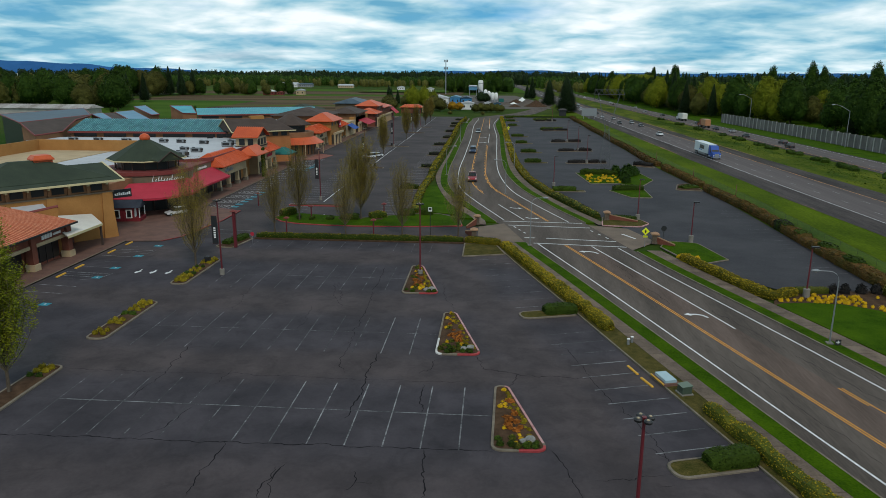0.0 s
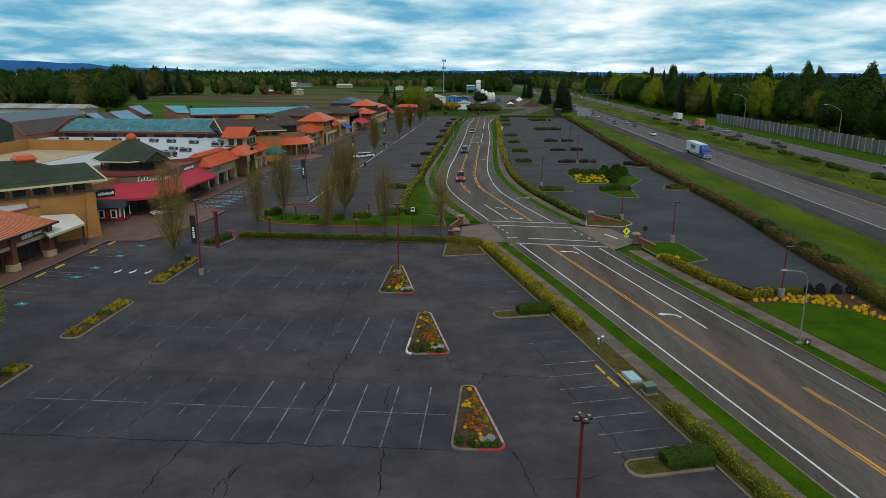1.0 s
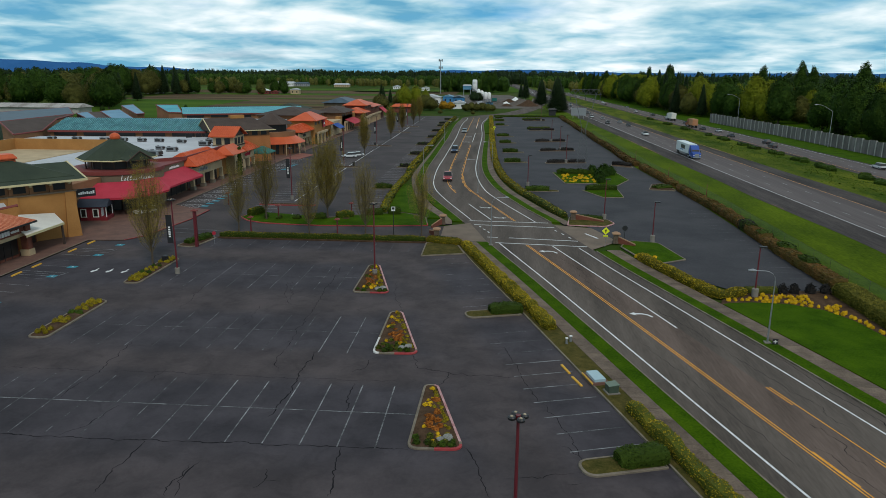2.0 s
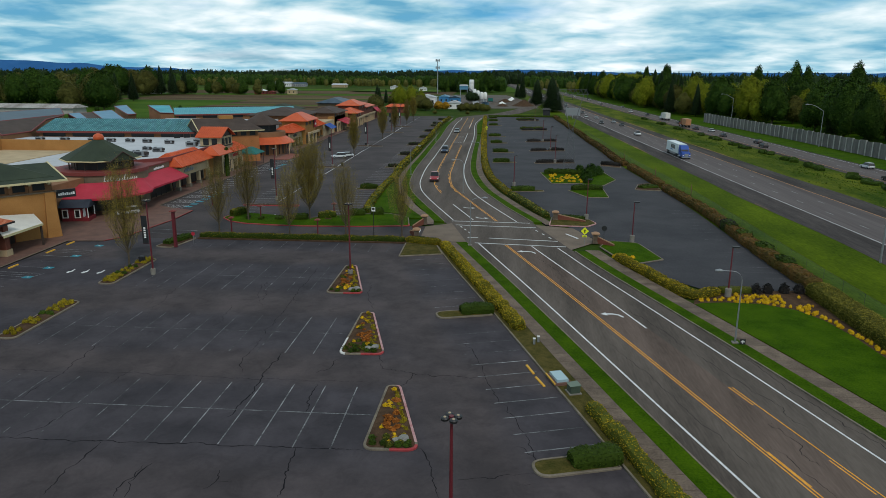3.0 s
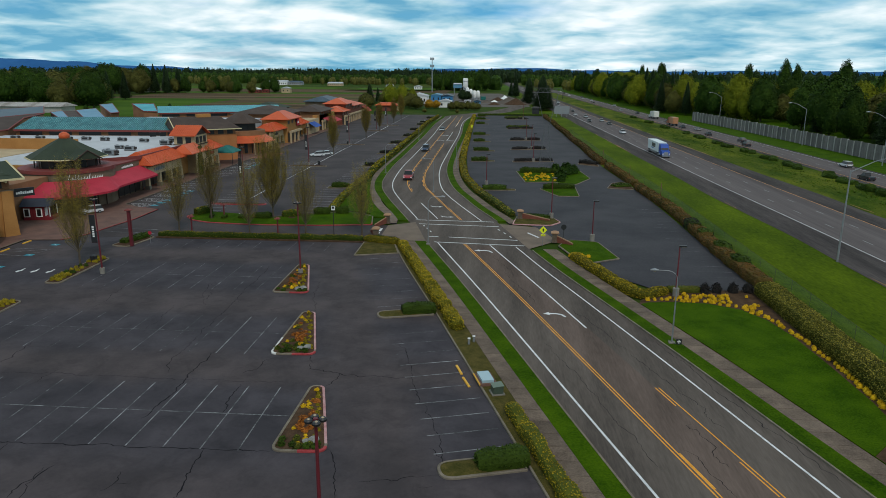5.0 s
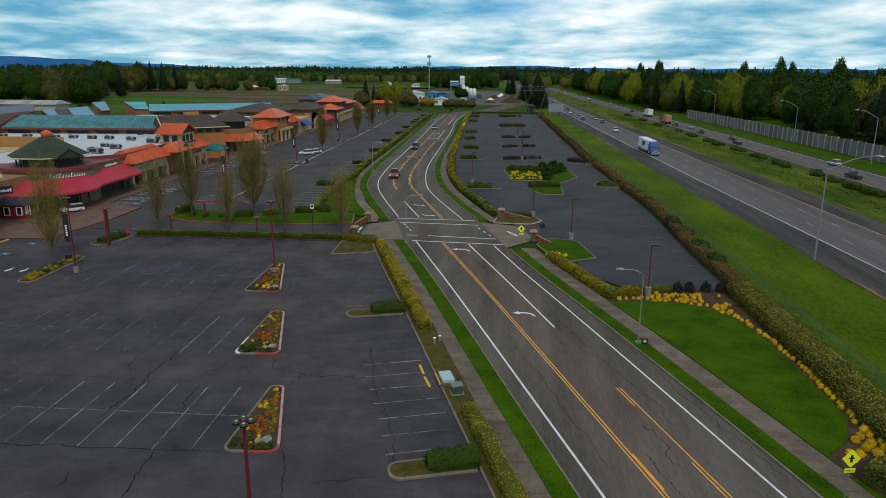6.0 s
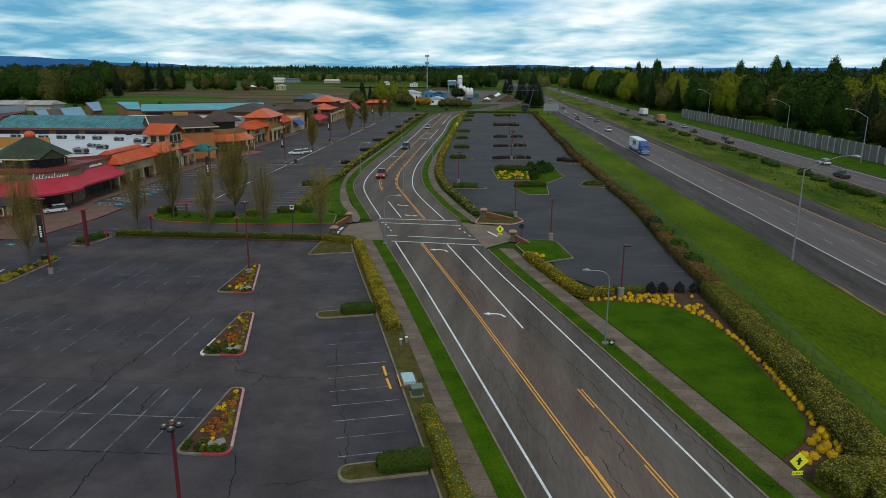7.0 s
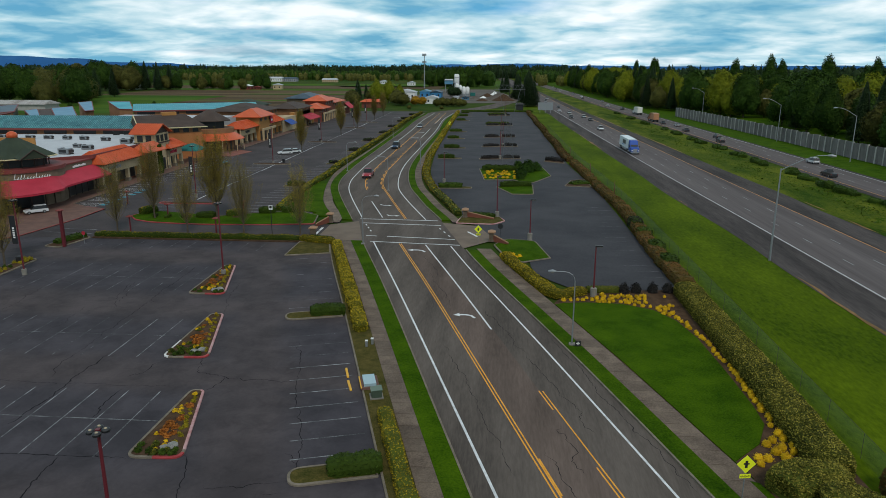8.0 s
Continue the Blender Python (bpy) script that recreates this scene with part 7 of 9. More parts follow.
part("side_wall", Geo().box(-80, -66.5, 108, 123, 0.1, 6.4), M["brown_wall"], shop)
low = [(-69.5, 114.6), (-66.8, 115.6), (-62.5, 116.0), (-59.4, 117.4), (-57.0, 120.2), (-55.6, 123.5), (-55.4, 126.5), (-56.6, 129.5), (-56.8, 134), (-56.7, 145.4)]
top = [(-70.2, 119.4), (-67.8, 121.0), (-65.4, 122.2), (-63.2, 123.4), (-61.4, 125.2), (-60.2, 127.6), (-59.8, 129.8), (-60.2, 132.0), (-60.8, 136), (-60.9, 146)]
awn = part("awning", Geo().strip([(*p, 3.7) for p in low], [(*p, 5.5) for p in top], 0.06), M["red_fabric"], shop, "crimson fabric awning")
part("valance", Geo().strip([(*p, 3.35) for p in low], [(*p, 3.7) for p in low]), M["red_fabric"], awn)
for a, b in zip(top, top[1:]):
    part("window", Geo().add([(a[0] - 0.3, a[1], 0.2), (b[0] - 0.3, b[1], 0.2), (b[0] - 0.3, b[1], 3.9), (a[0] - 0.3, a[1], 3.9)], [(0, 1, 2, 3)]), M["dark_glass"], shop, "dark shop window")
# Dark bays: shop glass that also stands in for shade under the awning.
for i, y in enumerate(steps(136.6, 145.4, 2.2)[:-1]):
    w = part("window", Geo().box(-60.98, -60.9, y + 0.08, y + 2.1, 0.3, 4.4), M["dark_glass"], shop, "dark shop window")
    part("mullion", Geo().box(-60.98, -60.84, y - 0.07, y + 0.07, 0.1, 4.4), M["black"], w)
for p, q in list(zip(low, top))[1:]:
    part("post", Geo().tube([(q[0] + 0.2, q[1], 0.1), (q[0] + 0.2, q[1], 4.4)], 0.11, 6), M["brown_roof"], shop)
for i in range(13):
    a = math.radians(-58 + i * 3.5)
    tall = (1.05, 0.42, 0.85, 0.85, 0.42, 0.42, 0.4, 1.0, 0.42, 0.42, 0.42, 0.42, 0.36)[i]
    mg = pose(CX + 8.36 * math.cos(a), CY + 8.36 * math.sin(a), 5.5, 0, 0, math.degrees(a) + 90)
    stroke = Geo().tube([at(mg, -0.14, 0, 0), at(mg, 0.02, 0, tall * 0.5), at(mg, 0.16, 0, tall)], [0.05, 0.08, 0.05], 5).tube([at(mg, -0.2, 0, 0.05), at(mg, 0.0, 0, 0.0), at(mg, 0.22, 0, 0.1)], 0.05, 5)
    part("sign_stroke", stroke, M["white"], shop, "white sign stroke")
sign_bars(shop, E_FACE(138.6), 0, 4.6, 1.5, 5.75, 6.2, 9)

# little red booth
booth = thing("booth", "small dark red wooden booth with a grey gable roof", "booth")
mb = pose(-63.9, 115.6, 0, 0, 0, 12)
part("wall", Geo().box(-2.0, 1.3, -1.5, 1.5, 0.12, 2.6, mb), M["barn_red"], booth)
part("roof", Geo().add([at(mb, -2.4, -2.0, 2.55), at(mb, 2.6, -2.0, 2.55), at(mb, 2.6, 0, 3.7), at(mb, -2.4, 0, 3.7), at(mb, -2.4, 2.0, 2.55), at(mb, 2.6, 2.0, 2.55), at(mb, -2.4, 0, 2.5), at(mb, 2.6, 0, 2.5)],
     [(0, 1, 2, 3), (3, 2, 5, 4), (0, 3, 4, 6), (1, 7, 5, 2), (0, 6, 7, 1), (6, 4, 5, 7)]), M["navy_roof"], booth, "dark navy shingle gable roof")
for x in (-1.4, 0.6):
    w = part("window", Geo().box(x - 0.5, x + 0.5, -1.58, -1.5, 0.7, 2.2, mb), M["white"], booth, "white-framed window")
    part("pane", Geo().box(x - 0.32, x + 0.32, -1.61, -1.58, 0.85, 2.05, mb), M["dark_glass"], w)
part("door", Geo().box(1.3, 1.38, -0.9, 0.1, 0.12, 2.2, mb), M["white"], booth, "white booth door")
for y in (-1.6, 1.6):
    part("porch_post", Geo().box(2.3, 2.42, y - 0.06, y + 0.06, 0.12, 2.6, mb), M["white"], booth)
part("porch_wall", Geo().box(1.4, 2.5, -1.7, 1.7, 0.12, 0.75, mb), M["barn_red"], booth)

# shops with orange metal roofs
def orange_shop(y0, y1, z0, z1, deep, name_label, bays, col_step, wall="cream", sign=None, x_off=0.0):
    m = pose(-59.4 + x_off, y0, 0, 0, 0, 90)
    ln = y1 - y0
    s = thing("shop", name_label, "shop")
    box_part("wall", s, wall, m, 0, ln, 1.6, 12, 0.1, z0)
    box_part("fascia", s, wall, m, 0, ln, 0.2, 0.7, 3.0, z0 - 0.1)
    storefront(s, m, 0.4, ln - 0.4, 1.5, 3.1, bays)
    for x in steps(0.5, ln - 0.5, col_step):
        column(s, m, x, 0.35, 0.75, 3.1, wall)
    r = part("roof", hip(Geo(), m, -0.4, ln + 0.4, -1.3, deep * 2 - 1.3, z0, z1, min(deep, ln / 2) * 0.55, deep - 0.3), M["orange_roof"], s, "orange standing-seam metal roof")
    part("seams", hip_seams(Geo(), m, -0.4, ln + 0.4, -1.3, deep * 2 - 1.3, z0, z1, min(deep, ln / 2) * 0.55, deep - 0.3, 0.55), M["orange_roof"], r)
    brackets(s, m, 0.3, ln - 0.3, 0.1, z0 - 0.16, 1.0)
    if sign:
        sign_bars(s, m, sign[0], sign[1], 0.18, 3.7, 4.6, sign[2], sign[3])
    return s


orange_shop(146.2, 163.4, 5.5, 8.0, 4.2, "cream shop with an orange standing-seam metal roof", 7, 5.2, "cream", (3.5, 8.5, 6, "grey_metal"))
tower = thing("shop_tower", "tan clock-tower block with an orange metal hip roof", "tower")
m = pose(-57.8, 164.8, 0, 0, 0, 90)
part("wall", Geo().box(-64.9, -59.6, 171.8, 179.4, 0.1, 9.5), M["cream"], tower)
for x in (-63.4, -61.2):
    part("window", Geo().box(x - 0.7, x + 0.7, 171.7, 171.8, 7.4, 9.0), M["dark_glass"], tower, "dark louvred opening")
for y in (173.4, 175.6, 177.8):
    part("window", Geo().box(-59.6, -59.5, y - 0.7, y + 0.7, 7.4, 9.0), M["dark_glass"], tower, "dark louvred opening")
    part("window", Geo().box(-59.6, -59.5, y - 0.7, y + 0.7, 0.3, 3.2), M["dark_glass"], tower, "dark shop window")
g = Geo().strip([(-65.7, 170.9, 9.5), (-58.9, 170.9, 9.5)], [(-65.7, 175.6, 11.7), (-58.9, 175.6, 11.7)], 0.2).strip([(-65.7, 180.3, 9.5), (-58.9, 180.3, 9.5)], [(-65.7, 175.6, 11.7), (-58.9, 175.6, 11.7)], 0.2)
r = part("roof", g, M["orange_roof"], tower, "orange standing-seam metal gable roof")
part("seams", seams(Geo(), Vector((-65.7, 170.9, 9.5)), Vector((-58.9, 170.9, 9.5)), Vector((-58.9, 175.6, 11.7)), Vector((-65.7, 175.6, 11.7)), 13, 0.08, 0.1), M["orange_roof"], r)
part("gable", Geo().add([(-59.6, 171.8, 9.4), (-59.6, 179.4, 9.4), (-59.6, 175.6, 11.4)], [(0, 1, 2)]), M["brown_roof"], tower)
part("canopy", hip(Geo(), m, -2.2, 6.5, -1.4, 4.0, 6.0, 8.0, 1.2, 2.6), M["orange_roof"], tower, "orange metal porch roof")
part("sill_band", Geo().box(-65.1, -59.4, 171.6, 179.6, 6.9, 7.2), M["brown_roof"], tower)
hedge("ivy", [(-57.3, 168.2), (-57.3, 170.0)], 0.5, 8.6, "dark_hedge", "dark_hedge", "dark green ivy climbing the tower", 10, 0.25, 91, "climbing plant", uneven=0.05)
orange_shop(177.2, 186.2, 5.4, 7.2, 3.2, "small cream shop with an orange metal roof", 3, 4.0, "cream", (2, 6, 5, "red_fabric"))
g_awn = thing("awning", "dark green fabric awning on posts", "awning")
part("fabric", hip(Geo(), pose(-58.6, 187.2, 0, 0, 0, 90), 0, 7.0, -2.6, 3.4, 3.5, 5.0, 2.2, 2.6), M["green_fabric"], g_awn)
for y in (187.6, 193.8):
    part("post", Geo().tube([(-56.3, y, 0.1), (-56.3, y, 3.5)], 0.08, 6), M["black"], g_awn)

# brown-roofed block set at an angle
m = pose(-59.2, 199.6, 0, 0, 0, 35.4)
shop = thing("shop", "brown stucco block with a brown shingle roof", "shop")
box_part("wall", shop, "orange_wall", m, -16, 0, 0, 14, 0.1, 7.4)
box_part("upper_wall", shop, "brown_wall", m, -16, -0.2, 0.2, 13.8, 7.4, 8.9)
for i in range(9):
    x = -1.8 - i * 2.6
    box_part("window", shop, "dark_glass", m, x - 0.8, x + 0.8, 0.1, 0.22, 7.6, 8.7, "dark clerestory window")
roof = part("roof", hip(Geo(), m, -17, 1.2, -1.3, 15, 9.1, 12.2, 0.02, 7.9, cut_r=4.2), M["brown_roof"], shop, "brown shingle roof")
part("fascia", Geo().box(-17.1, 1.3, -1.42, -1.3, 8.9, 9.15, m), M["cream_trim"], roof, "cream fascia board")
part("ridge_cap", Geo().box(-9.5, -5.5, 6.0, 8.0, 12.0, 12.9, m), M["tan"], roof, "tan roof vent house")
part("gable", Geo().add([at(m, -16.2, -0.6, 8.9), at(m, -16.2, 6.9, 11.9), at(m, -16.2, 14.4, 8.9), at(m, -16.0, -0.6, 8.9), at(m, -16.0, 6.9, 11.9), at(m, -16.0, 14.4, 8.9)], [(2, 1, 0), (3, 4, 5), (0, 1, 4, 3), (1, 2, 5, 4)]), M["orange_wall"], shop, "orange-brown gable end")
part("barge_board", Geo().tube([at(m, -17.05, -1.4, 9.0), at(m, -17.05, 6.9, 12.2), at(m, -17.05, 15.0, 9.0)], 0.16, 6), M["cream_trim"], roof)

# second rotunda
CX, CY = -64.6, 218.5
shop = thing("rotunda_shop", "brown rotunda shop with an octagonal roof and orange awning", "shop")
part("wall", Geo().prism([p[:2] for p in ring(7.2, 0, 24)[:-1]], 0.1, 7.0), M["brown_wall"], shop)
# Same dark drum in place of the shade below the roof.
part("drum", Geo().prism([p[:2] for p in ring(4.6, 0, 8)[:-1]], 7.0, 9.4), M["dark_glass"], shop, "dark drum filling the shaded space under the roof")
o8, i8 = ring(6.6, 9.4, 8)[:-1], ring(0.5, 12.6, 8)[:-1]
part("roof", Geo().add([*o8, *i8, *[(x, y, z - 0.2) for x, y, z in o8]], [(i, (i + 1) % 8, 8 + (i + 1) % 8, 8 + i) for i in range(8)] + [(16 + i, 16 + (i + 1) % 8, (i + 1) % 8, i) for i in range(8)] + [tuple(range(23, 15, -1)), tuple(range(8, 16))]), M["brown_roof"], shop, "dark octagonal shingle roof")
a_low, a_top = ring(10.2, 3.7, 18, -1.9, 1.3), ring(7.2, 5.6, 18, -1.9, 1.3)
part("awning", Geo().strip(a_low, a_top, 0.08), M["orange_roof"], shop, "curved orange metal awning")
for i in range(0, 18, 3):
    part("post", Geo().tube([(a_low[i][0] - 0.3, a_low[i][1], 0.1), (a_low[i][0] - 0.3, a_low[i][1], 3.7)], 0.12, 6), M["cream"], shop)
    part("window", Geo().add([(*ring(7.25, 0, 18, -1.9, 1.3)[i][:2], 0.3), (*ring(7.25, 0, 18, -1.9, 1.3)[i + 2][:2], 0.3), (*ring(7.25, 0, 18, -1.9, 1.3)[i + 2][:2], 3.4), (*ring(7.25, 0, 18, -1.9, 1.3)[i][:2], 3.4)], [(0, 1, 2, 3)]), M["dark_glass"], shop, "dark shop window")
part("arched_roof", Geo().tube([(-72, 226, 7.2), (-72, 236, 7.2)], 2.4, 12), M["flat_roof"], shop, "white barrel roof")

# farther row
def hip_block(y0, y1, x0, x1, z0, z1, wall, roof_m, label):
    s = thing("shop", label, "shop")
    m = Matrix.Identity(4)
    box_part("wall", s, wall, m, x0, x1, y0, y1, -0.14, z0 - 0.2)
    n = max(2, int((y1 - y0) / 4))
    for i in range(n):
        y = y0 + (i + 0.5) * (y1 - y0) / n
        part("window", Geo().box(x1, x1 + 0.08, y - 1.6, y + 1.6, 0.3, 3.4), M["dark_glass"], s, "dark shop window")
        part("column", Geo().box(x1 + 0.9, x1 + 1.5, y - 2.3, y - 1.7, 0.1, 3.6), M["cream"], s, "cream column")
        part("window", Geo().box(x1, x1 + 0.08, y - 1.0, y + 1.0, z0 - 1.7, z0 - 0.6), M["dark_glass"], s, "dark upper window")
    part("arcade_beam", Geo().box(x1 + 0.8, x1 + 1.6, y0, y1, 3.6, 4.3), M["cream"], s, "cream beam over the columns")
    ex = (x1 - x0) / 2 + 1
    part("roof", hip(Geo(), m, x0 - 1, x1 + 1.2, y0 - 1.2, y1 + 1.2, z0, z1, min(ex, (y1 - y0) / 2) * 0.95, min(ex, (y1 - y0) / 2) * 0.95), M[roof_m], s)
    return s


orange_shop(231.5, 246.5, 5.5, 7.6, 4.0, "cream shop with an orange metal hip roof", 5, 4.6, "cream", (4, 8, 4, "black"))
hip_block(246, 260, -66.5, -58.2, 8.4, 11.0, "tan", "orange_roof", "tall tan shop with an orange hip roof")
sg = thing("shop_sign", "red square shop sign on a wall", "sign")
part("board", Geo().box(-57.9, -57.7, 257.2, 260, 5.4, 7.9), M["red_fabric"], sg)
sign_bars(sg, pose(-57.7, 257.4, 0, 0, 0, 90), 0.2, 2.2, 0, 6.2, 7.0, 4)
orange_shop(260.5, 276, 5.3, 7.4, 4.0, "cream shop with an orange metal hip roof", 5, 4.8, "tan")
b_awn = thing("awning", "bright blue fabric awning over a shopfront", "awning")
part("fabric", Geo().strip([(-56.4, 279.5, 3.0), (-56.4, 289, 3.0)], [(-59.4, 279.5, 4.7), (-59.4, 289, 4.7)], 0.1), M["blue_fabric"], b_awn)
part("shopfront", Geo().box(-70, -59.4, 277, 296, 0.1, 5.6), M["cream"], b_awn)
hip_block(268, 292, -86, -66, 8.8, 11.4, "brown_wall", "brown_roof", "brown block with a dark hip roof")
hip_block(300, 322, -72, -60, 8.0, 10.2, "brown_wall", "brown_roof", "brown block with a dark hip roof")
r_awn = thing("awning", "crimson fabric awning over a shopfront", "awning")
part("fabric", Geo().strip([(-55.4, 305, 3.1), (-55.4, 324, 3.1)], [(-60, 305, 4.9), (-60, 324, 4.9)], 0.1), M["red_fabric"], r_awn)
part("shopfront", Geo().box(-62, -60, 296, 328, 0.1, 6.6), M["tan"], r_awn)
hip_block(331, 345, -66, -57, 6.2, 8.4, "brick", "orange_roof", "brick shop with an orange hip roof")
hip_block(343, 360, -68, -58, 9.2, 11.7, "brick", "orange_roof", "tall brick tower block with an orange hip roof")
hip_block(360, 384, -70, -58, 7.6, 9.6, "brick", "orange_roof", "brick shop with an orange hip roof")
hip_block(366, 392, -84, -70, 9.2, 11.6, "taupe", "slate_roof", "tall block with a grey hip roof")
hip_block(312, 330, -96, -82, 8.4, 10.8, "taupe", "green_roof", "block with a green hip roof and red dome")
r2 = thing("awning", "crimson fabric awning over a shopfront", "awning")
part("fabric", Geo().strip([(-54.6, 386, 3.2), (-54.6, 398, 3.2)], [(-58, 386, 6.0), (-58, 398, 6.0)], 0.1), M["red_fabric"], r2)
part("shopfront", Geo().box(-64, -58, 384, 400, 0.1, 6.4), M["brick"], r2)
hip_block(446, 452, -60, -47.5, 3.6, 5.2, "brick", "orange_roof", "low brick building with an orange roof")

# flat white roofs behind, with parapets and units
back = thing("flat_roof_block", "large shop block with a white membrane flat roof", "shop")
part("wall", Geo().prism(ccw([(-74, 133), (-61.3, 146), (-62, 178), (-76, 196), (-124, 192), (-124, 134)]), 0.1, 6.9), M["tan"], back)
part("flat_roof", Geo().prism(ccw([(-74, 133.2), (-61.5, 146.2), (-62.2, 178), (-76, 195.6), (-123.6, 191.6), (-123.6, 134.4)]), 6.9, 7.0), M["flat_roof"], back, "white membrane roof")
part("parapet", Geo().strip([(-74, 133, 7.5), (-61.1, 146, 7.5), (-61.8, 178, 7.5)], [(-73.6, 133, 7.5), (-60.7, 146, 7.5), (-61.4, 178, 7.5)], 0.8), M["red_trim"], back, "dark red parapet coping")
yard = thing("parapet_wall", "tan stucco parapet wall round a roof well", "wall")
part("wall", Geo().box(-107.8, -82, 158.6, 159.0, 6.9, 9.6).box(-108.2, -107.8, 120, 159, 6.9, 9.6), M["tan"], yard)
part("floor", Geo().box(-107.8, -90, 120, 158.6, 6.98, 7.12), M["cream"], yard)
for i, (x, y, s) in enumerate(((-69.6, 150.5, 1.2), (-70.0, 159.5, 1.0), (-67.6, 172.6, 1.1), (-69.0, 180, 1.0), (-76, 178, 0.9), (-83, 180, 0.9), (-88, 180.5, 0.9), (-93.5, 181, 0.9), (-98.6, 181, 0.9), (-107, 182, 0.9), (-114, 182, 0.9), (-72.5, 154.0, 0.8), (-74.5, 163, 0.8), (-112, 174, 0.9), (-119, 172, 0.9))):
    u = thing("rooftop_unit", "grey air-conditioning unit on a white flat roof", "air conditioner", "rooftop units")
    u.matrix_basis = pose(x, y, 7.0, 0, 0, (i * 37) % 20 - 10) @ Matrix.Scale(s * 0.66, 4)
    part("cabinet", Geo().box(-1.7, 1.7, -0.9, 0.9, 0.25, 1.6), M["grey_metal"], u)
    part("hood", Geo().box(1.7, 2.3, -0.6, 0.6, 0.5, 1.3), M["shoulder"], u)
    part("grille", Geo().box(-1.3, 1.0, -0.95, -0.9, 0.5, 1.3), M["black"], u)
    part("fan", Geo().tube([(-0.8, 0, 1.6), (-0.8, 0, 1.75)], 0.55, 12), M["black"], u)
    part("base", Geo().box(-1.6, 2.0, -0.8, 0.8, 0.0, 0.25), M["shoulder"], u)


def shed_roof(label, a, b, depth, z0, z1, roof_m, seams_n, wall="brown_wall", end=0.0):
    """A long monopitch roof on a block; a to b is its low front eave, depth runs back from it."""
    a, b = Vector((*a, 0)), Vector((*b, 0))
    u = (b - a).normalized()
    n = Vector((-u.y, u.x, 0))
    s = thing("roofed_block", label, "shop")
    ln = (b - a).length
    m = Matrix.Translation(a) @ Matrix.Rotation(math.atan2(u.y, u.x), 4, "Z")
    part("wall", Geo().add([at(m, x, y, z) for z, y in ((0, 0.6), (0, depth - 0.4)) for x in (0.3, ln - 0.3)] + [at(m, 0.3, 0.6, z0 - 0.1), at(m, ln - 0.3, 0.6, z0 - 0.1), at(m, 0.3, depth - 0.4, z1 - 0.2), at(m, ln - 0.3, depth - 0.4, z1 - 0.2)],
         [(0, 1, 5, 4), (1, 3, 7, 5), (3, 2, 6, 7), (2, 0, 4, 6)]), M[wall], s)
    q = [at(m, end, 0, z0), at(m, ln - end, 0, z0), at(m, ln, depth, z1), at(m, 0, depth, z1)]
    r = part("roof", Geo().strip([q[0], q[1]], [q[3], q[2]], 0.25), M[roof_m], s)
    part("seams", seams(Geo(), q[0], q[1], q[2], q[3], seams_n, 0.06, 0.08), M["teal_seam"], r, "pale standing seams with painted glints")
    part("fascia", Geo().box(end, ln - end, -0.15, 0, z0 - 0.5, z0 + 0.05, m), M["red_trim"], r)
    for x in steps(1.5, ln - 1.5, 9):
        part("window", Geo().box(x, x + 6.5, 0.45, 0.6, z0 - 1.5, z0 - 0.5, m), M["dark_glass"], s, "dark clerestory window")
    return s


def roof_slab(label, pts, roof_m, wall="brown_wall", trim="red_trim"):
    """A sloping roof plane on the walls of its block, with a trim board along its edges."""
    s = thing("roofed_block", label, "shop")
    n = len(pts)
    v = [Vector(p) for p in pts]
    r = part("roof", Geo().add([*v, *[p - Vector((0, 0, 0.3)) for p in v]], [tuple(range(n)), tuple(range(2 * n - 1, n - 1, -1))] + [(i, n + i, n + (i + 1) % n, (i + 1) % n) for i in range(n)]), M[roof_m], s)
    c = sum(v, Vector()) / n
    w = [c + (p - c) * 0.97 for p in v]
    part("wall", Geo().add([*[(p.x, p.y, 0) for p in w], *[(p.x, p.y, p.z - 0.28) for p in w]], [(i, (i + 1) % n, n + (i + 1) % n, n + i) for i in range(n)]), M[wall], s)
    for p, q in zip(v, v[1:] + v[:1]):
        part("trim_board", Geo().tube([p - Vector((0, 0, 0.14)), q - Vector((0, 0, 0.14))], 0.22, 5), M[trim], r)
    return s


shed_roof("long block with a dark teal metal roof", (-122.5, 193.6), (-76.6, 195.8), 10.5, 8.5, 11.4, "dark_teal_roof", 70)
roof_slab("block with a brown sloping roof", [(-123.7, 180.6, 8.5), (-123.9, 193.3, 8.5), (-127.3, 205.9, 11.0), (-135.0, 227.3, 11.0), (-134.4, 190.5, 11.0)], "brown_roof")
roof_slab("block with a blue-grey metal roof", [(-134.5, 190.6, 11.05), (-135.1, 227.3, 11.05), (-161.2, 266.8, 11.0), (-165.6, 225.4, 11.0)], "slate_roof", "dark_glass")
roof_slab("low block with a brown sloping roof", [(-131.6, 234.6, 8.6), (-121.0, 236.0, 8.6), (-150.0, 282.0, 8.8), (-158.0, 268.0, 8.8)], "brown_roof")
roof_slab("long strip of pale blue metal roof", [(-134.5, 234.2, 9.0), (-132.0, 235.8, 9.0), (-154.4, 268.0, 9.2), (-154.3, 260.0, 9.2)], "sky_roof")
roof_slab("long strip of pale blue metal roof", [(-126.4, 235.6, 9.0), (-120.0, 238.0, 9.0), (-151.4, 286.4, 9.2), (-152.5, 273.8, 9.2)], "sky_roof")
roof_slab("long gabled strip of pale blue metal roof", [(-131.6, 262.2, 9.0), (-130.4, 266.2, 9.0), (-166.0, 325.6, 9.3), (-166.0, 314.6, 9.3)], "sky_roof")
roof_slab("block with a teal metal roof", [(-125.7, 276.4, 8.9), (-119.4, 275.4, 8.9), (-125.8, 285.6, 11.4), (-134.5, 284.2, 11.4)], "teal_roof")
